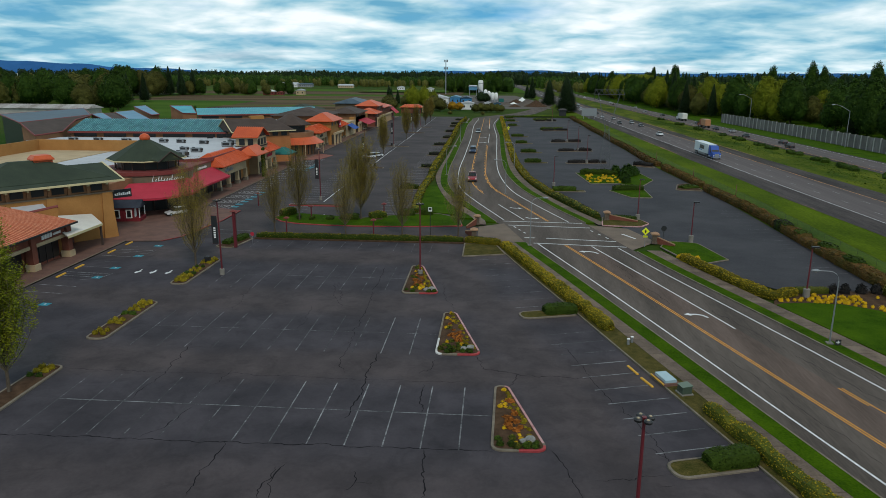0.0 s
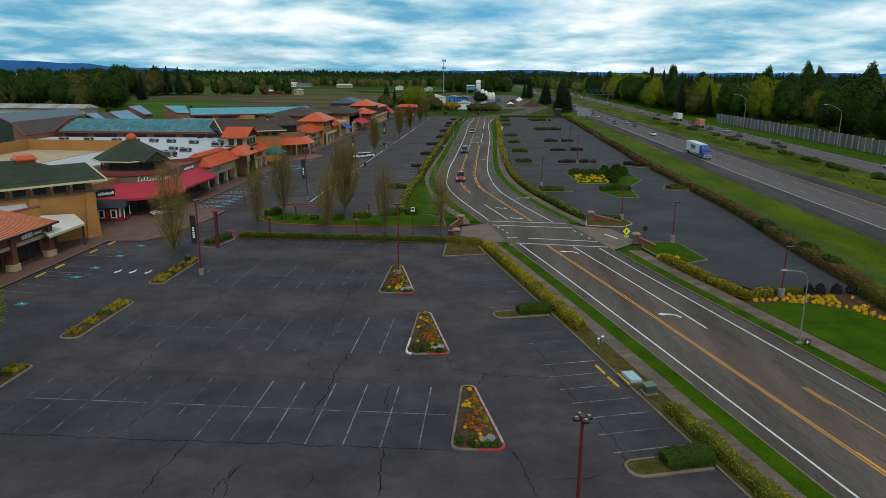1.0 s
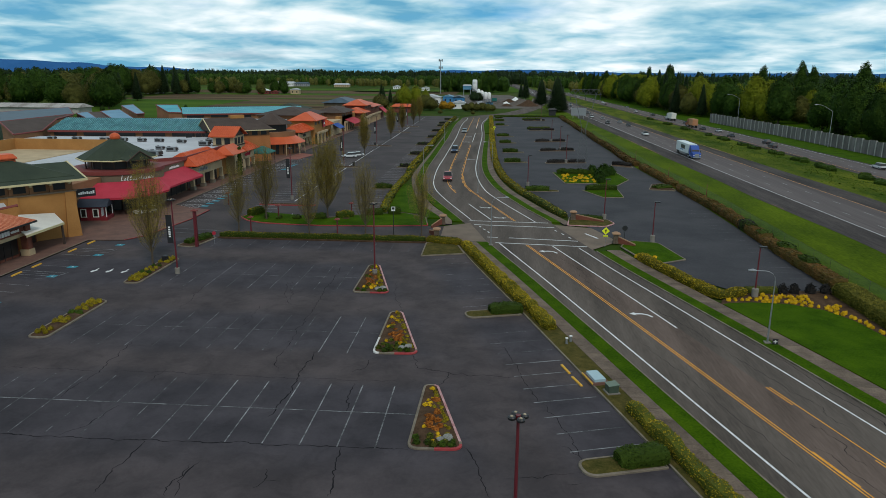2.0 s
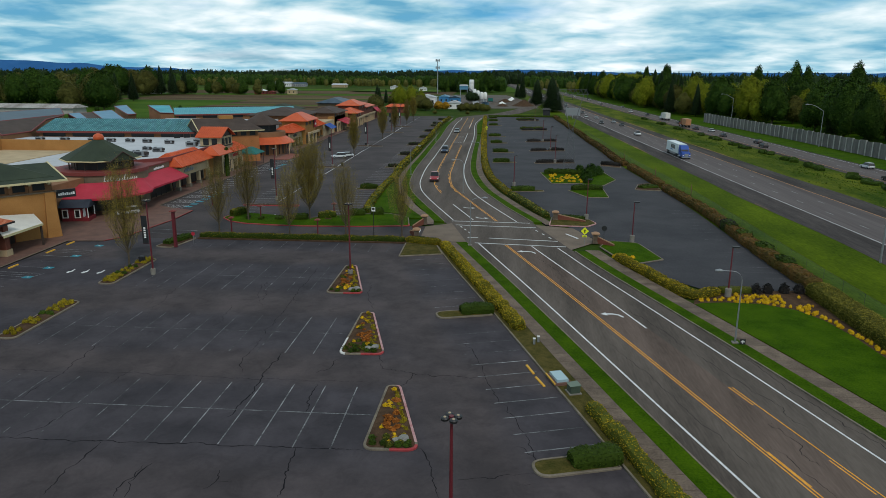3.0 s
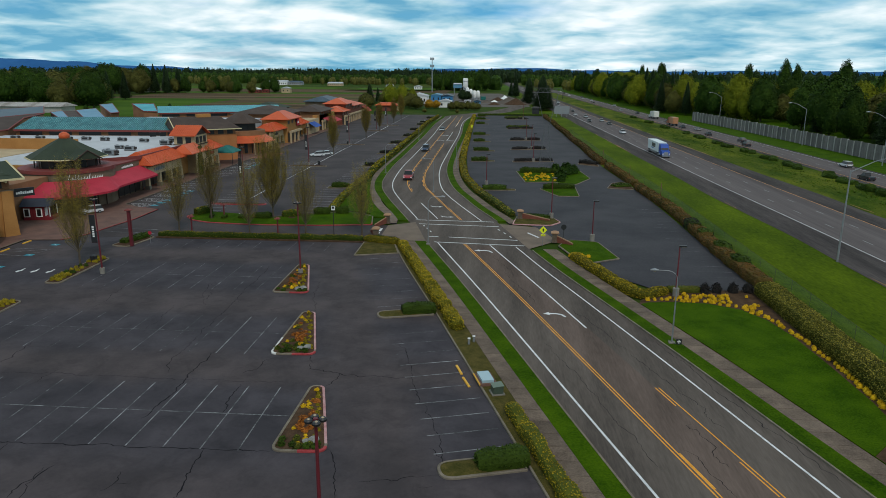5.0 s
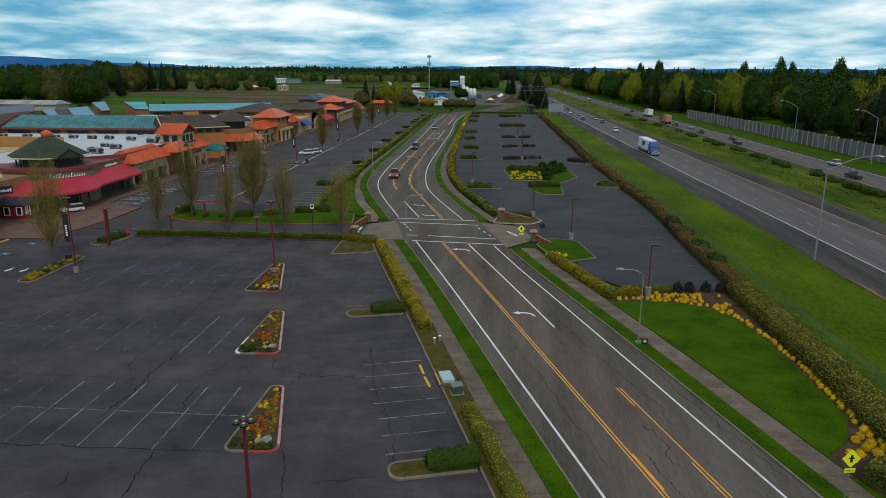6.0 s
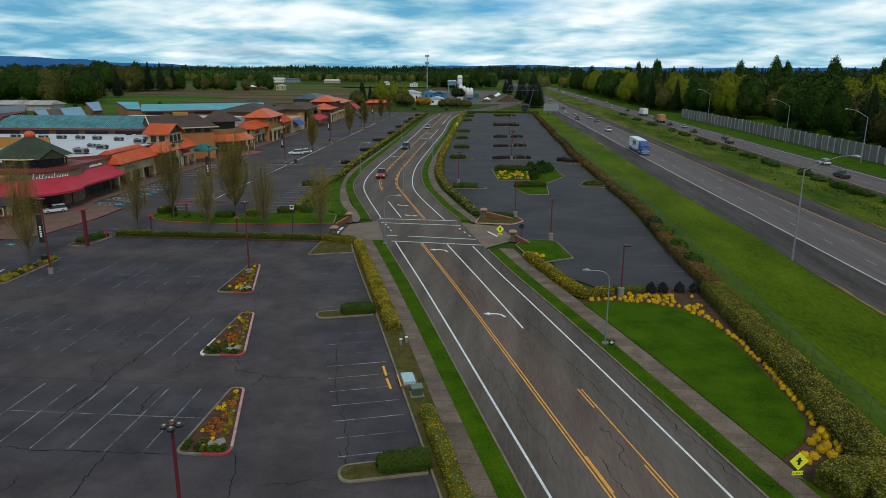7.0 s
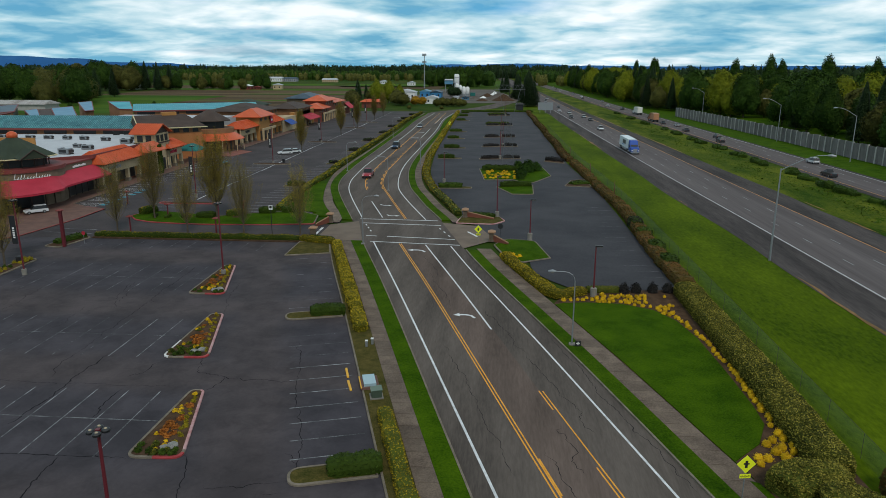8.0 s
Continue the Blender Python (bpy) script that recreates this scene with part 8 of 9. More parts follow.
shed_roof("long block with a bright teal metal roof", (-117.4, 271.2), (-73.8, 292.2), 11, 8.5, 10.6, "teal_roof", 70)
part("flat_roof", Geo().box(-118, -74, 206, 266, 0.1, 7.4), M["flat_roof"], thing("flat_roof_block", "shop block with a white membrane flat roof", "shop"))
lowb = thing("long_shed", "long low pale shed with a rusty white roof", "shed")
part("wall", Geo().box(-300, -238, 398, 412, -0.1, 3.4), M["soundwall"], lowb)
part("roof", hip(Geo(), Matrix.Identity(4), -301, -237, 397, 413, 3.5, 5.6, 1.0, 7.9), M["rusty_roof"], lowb)

# ---- lamps, posts, gates ----
def lot_lamp(x, y, h, heads=4, base=True, banner=False, label="dark red lamp post with a cluster of lamp heads"):
    ob = thing("lamp_post", label, "lamp post", "parking lot lamps", pose(x, y, 0))
    if base:
        part("footing", Geo().tube([(0, 0, 0), (0, 0, 0.75), (0, 0, 0.8)], [0.32, 0.32, 0.26], 12), M["concrete"], ob, "concrete footing")
    part("pole", Geo().tube([(0, 0, 0.0), (0, 0, h * 0.5), (0, 0, h)], [0.115, 0.10, 0.075], 10), M["red_metal"], ob)
    part("collar", Geo().tube([(0, 0, h - 0.15), (0, 0, h + 0.12)], 0.12, 8), M["red_metal"], ob)
    for k in range(heads):
        a = math.radians(20 + 360 / heads * k)
        c, s = math.cos(a), math.sin(a)
        arm = part("arm", Geo().tube([(0, 0, h), (c * 0.26, s * 0.26, h + 0.05)], 0.035, 6), M["red_metal"], ob)
        hd = part("lamp_head", Geo().tube([(c * 0.33, s * 0.33, h - 0.06), (c * 0.33, s * 0.33, h + 0.05), (c * 0.33, s * 0.33, h + 0.11)], [0.19, 0.21, 0.15], 12), M["black"], ob)
        part("lens", Geo().tube([(c * 0.33, s * 0.33, h + 0.11), (c * 0.33, s * 0.33, h + 0.14)], [0.08, 0.05], 8), M["lamp_glass"], hd)
    if banner:
        b = part("banner", Geo().box(-0.95, -0.2, -0.02, 0.02, h * 0.42, h * 0.80), M["black"], ob, "black banner with pale marks")
        for i in range(5):
            part("mark", Geo().box(-0.72, -0.45, -0.035, -0.02, h * 0.5 + i * 0.3, h * 0.5 + i * 0.3 + 0.2), M["white"], b)
        for z in (0.42, 0.80):
            part("bracket", Geo().tube([(0, 0, h * z), (-1.0, 0, h * z)], 0.025, 6), M["red_metal"], ob)
    return ob


lot_lamp(7.29, 30.7, 9.9)
lot_lamp(-9.3, 86.4, 9.4)
lot_lamp(-34.9, 84.6, 9.7, banner=True)
for y in (138.7, 189.0, 243, 300, 330):
    lot_lamp(-35.4, y, 10.4, banner=True)
for x, y, h in ((37.0, 81.6, 6.0), (30.8, 108.6, 6.2), (25.7, 124.7, 7.2), (13.6, 160.6, 7.0), (26.5, 204.2, 8.0), (27.5, 236.4, 8.0), (27.0, 267.2, 8.0), (30, 381, 8.0)):
    ob = thing("lamp_post", "dark red lamp post on a concrete footing", "lamp post", "east lot lamps", pose(x, y, 0.1))
    part("footing", Geo().tube([(0, 0, -0.1), (0, 0, 0.95), (0, 0, 1.0)], [0.38, 0.38, 0.3], 12), M["concrete"], ob, "concrete footing")
    part("pole", Geo().tube([(0, 0, 0.9), (0, 0, h)], [0.10, 0.07], 8), M["red_metal"], ob)
    hd = part("lamp_head", Geo().box(-0.1, 0.75, -0.2, 0.2, h - 0.05, h + 0.12), M["black"], ob)
    part("lens", Geo().box(0.2, 0.7, -0.15, 0.15, h - 0.08, h - 0.05), M["lamp_glass"], hd)


def street_lamp(x, y, h, turn, reach=2.0, label="grey steel street lamp with a curved arm", group="street lamps"):
    ob = thing("street_lamp", label, "street lamp", group, pose(x, y, 0.1, 0, 0, turn))
    part("footing", Geo().box(-0.3, 0.3, -0.3, 0.3, -0.1, 0.12), M["concrete"], ob)
    part("pole", Geo().tube([(0, 0, 0), (0, 0, h - 0.9)], [0.085, 0.05], 10), M["grey_metal"], ob)
    arc = [(reach * 0.5 * (1 - math.cos(t * math.pi / 2)) * 1.0 if t < 1 else reach * 0.5 + reach * 0.5 * (t - 1), 0, h - 0.9 + 0.9 * math.sin(min(t, 1) * math.pi / 2)) for t in (0, 0.25, 0.5, 0.75, 1, 1.5, 2)]
    part("arm", Geo().tube(arc, 0.034, 8), M["grey_metal"], ob)
    hd = part("lamp_head", Geo().tube([(reach - 0.1, 0, h), (reach + 0.25, 0, h + 0.02), (reach + 0.65, 0, h - 0.02)], [0.06, 0.17, 0.09], 8), M["grey_metal"], ob)
    part("lens", Geo().tube([(reach + 0.25, 0, h - 0.06), (reach + 0.25, 0, h - 0.16)], [0.13, 0.08], 8), M["lamp_glass"], hd)
    return ob


street_lamp(33.0, 66.6, 7.3, 175, 1.9)
street_lamp(5.6, 103.6, 7.3, 10, 1.9)
street_lamp(-12.2, 176.5, 7.3, 5, 1.9)
street_lamp(2.4, 121.5 + 28, 7.3, 180, 1.9)
street_lamp(-13.0, 262, 7.3, 5, 1.9)
street_lamp(5.2, 188, 7.3, 175, 1.9)
for x, y, turn in ((63.6, 99.6, -25), (124.8, 207, 175), (125.4, 262, 175), (131, 377, 175)):
    ob = thing("street_lamp", "tall grey freeway lamp with a long slanting arm", "street lamp", "freeway lamps", pose(x, y, 0, 0, 0, turn))
    part("pole", Geo().tube([(0, 0, -0.1), (0, 0, 12.8)], [0.15, 0.08], 10), M["grey_metal"], ob)
    part("arm", Geo().tube([(0, 0, 12.6), (2.6, 0, 14.2), (4.2, 0, 14.8), (5.4, 0, 14.9)], [0.07, 0.06, 0.05, 0.05], 8), M["grey_metal"], ob)
    part("lamp_head", Geo().tube([(5.2, 0, 14.9), (5.8, 0, 14.9), (6.3, 0, 14.85)], [0.08, 0.22, 0.1], 8), M["grey_metal"], ob)
for x, y, h in ((48.0, 172, 3.5), (49.6, 146, 3.5), (46.6, 206, 3.6)):
    solo("fence_post", Geo().tube([(x, y, -0.1), (x, y, h)], [0.06, 0.05], 6), M["red_metal"], "slim dark post standing in a hedge", "post", smooth=True)
for x, y in ((-38.3, 98.6), (-33.7, 109.2), (-32.3, 119.6), (-19.3, 109.0), (-19.8, 123.0), (-45.8, 131)):
    ob = thing("post_lamp", "short dark red pillar lamp with a flat cap", "post lamp", "entrance posts", pose(x, y, 0.05))
    h, w = (5.4, 0.2) if y < 100 else (2.3, 0.09)
    part("shaft", Geo().box(-w, w, -w, w, 0, h), M["red_metal"], ob)
    part("cap", hip(Geo(), Matrix.Identity(4), -0.42, 0.42, -0.42, 0.42, h + 0.1, h + 0.3, 0.35, 0.35, 0.1), M["red_trim"], ob)


def pillar(x, y, wall_to, label="stone gate pillar with a tan cap"):
    ob = thing("gate_pillar", label, "pillar", "gate pillars", pose(x, y, 0.05))
    part("plinth", Geo().box(-0.46, 0.46, -0.46, 0.46, 0, 0.3), M["stone"], ob)
    part("shaft", Geo().box(-0.38, 0.38, -0.38, 0.38, 0.3, 1.4), M["stone"], ob, "rough stone shaft")
    part("cap", hip(Geo(), Matrix.Identity(4), -0.6, 0.6, -0.6, 0.6, 1.58, 1.8, 0.42, 0.42, 0.18), M["cap_stone"], ob, "tan capstone")
    dx, dy = wall_to[0] - x, wall_to[1] - y
    d = math.hypot(dx, dy)
    n = Vector((-dy / d, dx / d)) * 0.09
    v = [(n.x, n.y, 0), (-n.x, -n.y, 0), (dx - n.x, dy - n.y, 0), (dx + n.x, dy + n.y, 0), (n.x, n.y, 1.1), (-n.x, -n.y, 1.1), (dx - n.x, dy - n.y, 0.35), (dx + n.x, dy + n.y, 0.35)]
    wing = part("wing_wall", Geo().add(v, [(4, 5, 6, 7), (0, 1, 5, 4), (1, 2, 6, 5), (2, 3, 7, 6), (3, 0, 4, 7)]), M["brick"], ob, "sloping brick wing wall")
    part("coping", Geo().tube([(0, 0, 1.18), (dx, dy, 0.43)], 0.09, 6), M["cap_stone"], wing, "tan sloping coping")
    return ob


pillar(-2.8, 118.0, (-4.5, 114.8))
pillar(-3.0, 107.4, (-4.5, 111.2))
pillar(20.1, 123.6, (25.2, 121.8))
pillar(24.9, 107.0, (27.4, 104.6))


def warning_sign(x, y, h, turn):
    ob = thing("crossing_sign", "fluorescent yellow diamond crossing sign on a post", "road sign", "crossing signs", pose(x, y, 0.1, 0, 0, turn) @ Matrix.Scale(0.82, 4))
    part("post", Geo().tube([(0, 0, -0.1), (0, 0, h)], 0.04, 6), M["grey_metal"], ob)
    d = part("board", Geo().add([(0, -0.05, h - 0.75), (0.72, -0.05, h), (0, -0.05, h + 0.72), (-0.72, -0.05, h), (0, 0.0, h - 0.75), (0.72, 0.0, h), (0, 0.0, h + 0.72), (-0.72, 0.0, h)],
             [(0, 1, 2, 3), (7, 6, 5, 4), (0, 4, 5, 1), (1, 5, 6, 2), (2, 6, 7, 3), (3, 7, 4, 0)]), M["sign_yellow"], ob)
    part("symbol", Geo().box(-0.1, 0.1, -0.06, -0.05, h - 0.3, h + 0.3), M["black"], d, "plain black mark")
    part("symbol", Geo().box(-0.22, 0.22, -0.065, -0.051, h - 0.02, h + 0.1), M["black"], d, "plain black mark")
    plate = part("plate", Geo().box(-0.42, 0.42, -0.05, -0.02, h - 1.15, h - 0.82), M["sign_yellow"], ob)
    word = bpy.data.curves.new("lettering", "FONT")
    word.body, word.size, word.extrude, word.align_x = "AHEAD", 0.24, 0.003, "CENTER"
    word.materials.append(M["black"])
    ink = new("lettering", word)
    ink.parent, ink.matrix_basis = plate, pose(0, -0.056, h - 1.07, 90, 0, 0)


warning_sign(40.7, 41.6, 3.6, 8)
warning_sign(22.9, 104.6, 2.9, 0)
warning_sign(5.4, 301, 3.0, 0)
sign = thing("round_sign", "small dark round sign on a post", "sign", "", pose(26.2, 107.2, 0.1))
part("post", Geo().tube([(0, 0, 0), (0, 0, 2.2)], 0.035, 6), M["black"], sign)
part("board", Geo().tube([(0, -0.04, 2.3), (0, 0.0, 2.3)], 0.42, 14), M["black"], sign)
sign = thing("street_sign", "small black sign with a pale cross by a lamp", "sign", "", pose(33.5, 66.0, 0.1) @ Matrix.Scale(0.6, 4))
part("post", Geo().box(-0.04, 0.04, -0.03, 0.03, -0.05, 0.4), M["black"], sign)
part("board", Geo().box(-0.45, 0.45, -0.04, 0, 0.2, 1.1), M["black"], sign)
part("mark", Geo().box(-0.3, 0.3, -0.06, -0.04, 0.58, 0.74).box(-0.07, 0.07, -0.06, -0.04, 0.36, 0.94), M["white"], sign)
for x, y, z in ((-38.7, 89.2, 0.1), (-33.2, 191.5, 0), (-36.5, 246, 0)):
    b = thing("litter_bin", "black square litter bin beside a bed", "bin", "litter bins", pose(x, y, z) @ Matrix.Scale(0.7, 4))
    part("body", Geo().prism([(-0.42, -0.42), (0.42, -0.42), (0.42, 0.42), (-0.42, 0.42)], 0, 1.25, -0.05), M["black"], b)
    part("lid", hip(Geo(), Matrix.Identity(4), -0.5, 0.5, -0.5, 0.5, 1.35, 1.5, 0.2, 0.2, 0.1), M["black"], b)
stop = thing("stop_sign", "small red stop sign beside the corner bed", "road sign", "", pose(-36.4, 100.6, 0.0) @ Matrix.Scale(0.72, 4))
part("post", Geo().tube([(0, 0, 0), (0, 0, 2.1)], 0.035, 6), M["grey_metal"], stop)
part("board", Geo().tube([(0, -0.05, 2.3), (0, 0, 2.3)], 0.42, 8), M["red_fabric"], stop)
for x, y in ((-10.1, 108.9),):
    p = thing("sign_post", "dark post with a square sign board", "sign post", "", pose(x, y, 0.0))
    part("post", Geo().tube([(0, 0, 0), (0, 0, 4.6)], 0.06, 6), M["black"], p)
    part("board", Geo().box(-0.3, 0.3, -0.05, 0.0, 4.0, 4.7), M["white"], p)
    part("mark", Geo().box(-0.2, 0.2, -0.07, -0.05, 4.25, 4.6), M["black"], p)

# utility cabinets beside the pavement
mu = pose(15.0, 56.6, 0.1, 0, 0, -74) @ Matrix.Scale(0.6, 4)
cab = thing("utility_vault", "pale blue-grey steel utility vault on a timber base", "utility box")
part("base", Geo().box(-1.9, 1.9, -1.25, 1.25, 0, 0.35, mu), M["brick_pave"], cab, "weathered timber base")
part("lid", Geo().box(-1.55, 1.55, -0.85, 0.85, 0.35, 0.75, mu), plain("pale_blue_steel", (0.30, 0.42, 0.46), 0.4), cab, "pale blue steel lid")
part("rail", Geo().box(-1.9, 1.9, -1.35, -1.2, 0.2, 0.4, mu), M["stop_yellow"], cab, "yellow painted edge")
mt = pose(16.0, 54.3, 0.1, 0, 0, -74) @ Matrix.Scale(0.6, 4)
tr_box = thing("transformer_box", "green steel transformer box beside a pavement", "utility box")
part("pad", Geo().box(-0.9, 0.9, -0.9, 0.9, 0, 0.15, mt), M["concrete"], tr_box)
part("cabinet", Geo().box(-0.7, 0.7, -0.7, 0.7, 0.15, 1.2, mt), plain("transformer_green", (0.045, 0.065, 0.045), 0.5), tr_box)
part("lid", Geo().add([at(mt, -0.78, -0.78, 1.2), at(mt, 0.78, -0.78, 1.2), at(mt, 0.78, 0.78, 1.35), at(mt, -0.78, 0.78, 1.35), at(mt, -0.78, 0.78, 1.2), at(mt, 0.78, 0.78, 1.2)], [(0, 1, 2, 3), (3, 2, 5, 4), (0, 3, 4), (1, 5, 2)]), plain("pale_green_lid", (0.10, 0.14, 0.10), 0.5), tr_box)
for x, y in ((13.3, 64.6), (13.75, 65.2)):
    pd = thing("utility_pedestal", "pale green steel utility pedestal beside a hedge", "utility box", "pedestals", pose(x, y, 0.1) @ Matrix.Scale(0.55, 4))
    part("body", Geo().box(-0.2, 0.2, -0.2, 0.2, 0, 1.0), M["grey_metal"], pd)
    part("cap", Geo().box(-0.24, 0.24, -0.24, 0.24, 1.0, 1.12), M["white"], pd)


# ---- vehicles ----
def car(x, y, turn, paint, label, kind="car", group="parked cars", s=1.0, z=0.0):
    """A car: body with bonnet and cabin, glass, lamps, wheels with rims."""
    pm = plain("car_paint", paint, 0.3, 0.0, 0.6)
    M["car_paint"] = pm
    ob = thing("car", label, "car", group, pose(x, y, z, 0, 0, turn) @ Matrix.Scale(s, 4))
    tall = {"car": 1.45, "suv": 1.72, "pickup": 1.80}[kind]
    ln = {"car": 4.6, "suv": 4.7, "pickup": 5.5}[kind]
    h = ln / 2
    belt = tall * 0.58
    prof = [(-h, 0.35), (-h, belt * 0.86), (-h + 0.15, belt), (h * 0.45, belt), (h - 0.25, belt * 0.84), (h, belt * 0.62), (h, 0.35)]
    g = Geo()
    n = len(prof)
    v = [(a, sgn * (0.90 if 0 < i < n - 1 else 0.86), b) for sgn in (-1, 1) for i, (a, b) in enumerate(prof)]
    g.add(v, [tuple(range(n)), tuple(range(2 * n - 1, n - 1, -1))] + [(i, n + i, n + (i + 1) % n, (i + 1) % n) for i in range(n)])
    body = part("body", g, pm, ob)
    back = {"car": (-h + 0.5, -h + 1.3), "suv": (-h + 0.05, -h + 0.35), "pickup": (-h + 2.2, -h + 2.4)}[kind]
    cab = [(back[0], belt), (back[1], tall), (h * 0.12, tall), (h * 0.45, belt)]
    v = [(a, sgn * (0.86 if b == belt else 0.68), b) for sgn in (-1, 1) for a, b in cab]
    part("cabin", Geo().add(v, [(0, 1, 2, 3), (7, 6, 5, 4), (0, 4, 5, 1), (2, 6, 7, 3)]), M["dark_glass"], ob, "dark car windows")
    part("roof", Geo().box(back[1] - 0.06, h * 0.12 + 0.06, -0.69, 0.69, tall - 0.03, tall + 0.03), pm, ob)
    for sgn in (-1, 1):
        part("headlight", Geo().box(h - 0.12, h + 0.01, sgn * 0.75 - 0.15, sgn * 0.75 + 0.15, belt * 0.62, belt * 0.76), M["white"], ob)
        part("tail_light", Geo().box(-h - 0.01, -h + 0.08, sgn * 0.76 - 0.12, sgn * 0.76 + 0.12, belt * 0.66, belt * 0.86), M["red_trim"], ob)
        for wx in (-h + 0.85, h - 0.85):
            w = part("wheel", Geo().tube([(wx, sgn * 0.72, 0.34), (wx, sgn * 0.93, 0.34)], 0.34, 14), M["rubber"], ob)
            part("rim", Geo().tube([(wx, sgn * 0.925, 0.34), (wx, sgn * 0.945, 0.34)], 0.2, 10), M["grey_metal"], w)
    part("bumper", Geo().box(h - 0.05, h + 0.06, -0.8, 0.8, 0.3, 0.55), M["black"], ob)
    part("bumper", Geo().box(-h - 0.06, -h + 0.05, -0.8, 0.8, 0.3, 0.55), M["black"], ob)
    if kind == "pickup":
        part("load_bed", Geo().box(-h + 0.12, -h + 2.1, -0.76, 0.76, belt - 0.02, belt + 0.012), M["black"], ob, "dark open load bed")
    return ob


RED, WHITE, SILVER, DARK, BLUE = (0.30, 0.02, 0.03), (0.62, 0.63, 0.64), (0.34, 0.37, 0.38), (0.02, 0.022, 0.026), (0.015, 0.04, 0.09)
car(-5.4, 168.6, -88, RED, "red pickup driving along the road", "pickup", "road cars", 1.15)
car(-7.2, 228.5, -91, BLUE, "dark blue car driving along the road", "suv", "road cars", 1.15)
car(-7.4, 303.5, -91, SILVER, "silver car driving along the road", "car", "road cars", 1.15)
car(-38.3, 209.6, 205, WHITE, "white car parked in the far lot", "suv", s=0.92)
car(-36.6, 213.4, 205, WHITE, "white car parked in the far lot", "car", s=0.92)
car(-57.6, 120.8, 225, WHITE, "white car parked on brick paving", "suv", s=0.82, z=0.12)
rng = random.Random(9)
for k, y, c, kind in ((1, 301, WHITE, "pickup"), (2, 351, DARK, "car"), (2, 372, SILVER, "car"), (0, 366, DARK, "suv"), (1, 402, SILVER, "car"), (0, 416, WHITE, "car"), (1, 455, DARK, "car"), (0, 500, WHITE, "suv"), (1, 540, DARK, "car"), (2, 570, SILVER, "car"), (0, 610, WHITE, "suv"), (1, 660, DARK, "suv"), (2, 700, WHITE, "car"), (1, 740, WHITE, "suv"), (0, 760, DARK, "car"), (2, 790, WHITE, "car"), (1, 840, SILVER, "car"), (0, 880, WHITE, "suv"), (2, 930, DARK, "car"), (1, 980, WHITE, "car")):
    car(FW_W(y) + 2.0 + 3.65 * k, y, -88, c, "car driving along the freeway", kind, "freeway cars", 0.98)
for k, y, c, kind in ((0, 257, DARK, "suv"), (1, 271, DARK, "suv"), (0, 298, DARK, "car"), (1, 323, WHITE, "car"), (0, 334, DARK, "car"), (2, 203, WHITE, "suv"), (0, 179, DARK, "pickup"), (1, 372, DARK, "car"), (1, 440, DARK, "car"), (0, 470, WHITE, "car"), (2, 530, SILVER, "car"), (1, 610, WHITE, "car"), (0, 580, DARK, "suv"), (1, 660, WHITE, "car"), (2, 690, DARK, "car"), (0, 730, WHITE, "suv"), (1, 800, DARK, "car"), (2, 860, WHITE, "car")):
    car(FW2_W(y) + 4.0 + 3.5 * k, y, 92, c, "car driving along the freeway", kind, "freeway cars", 0.98)


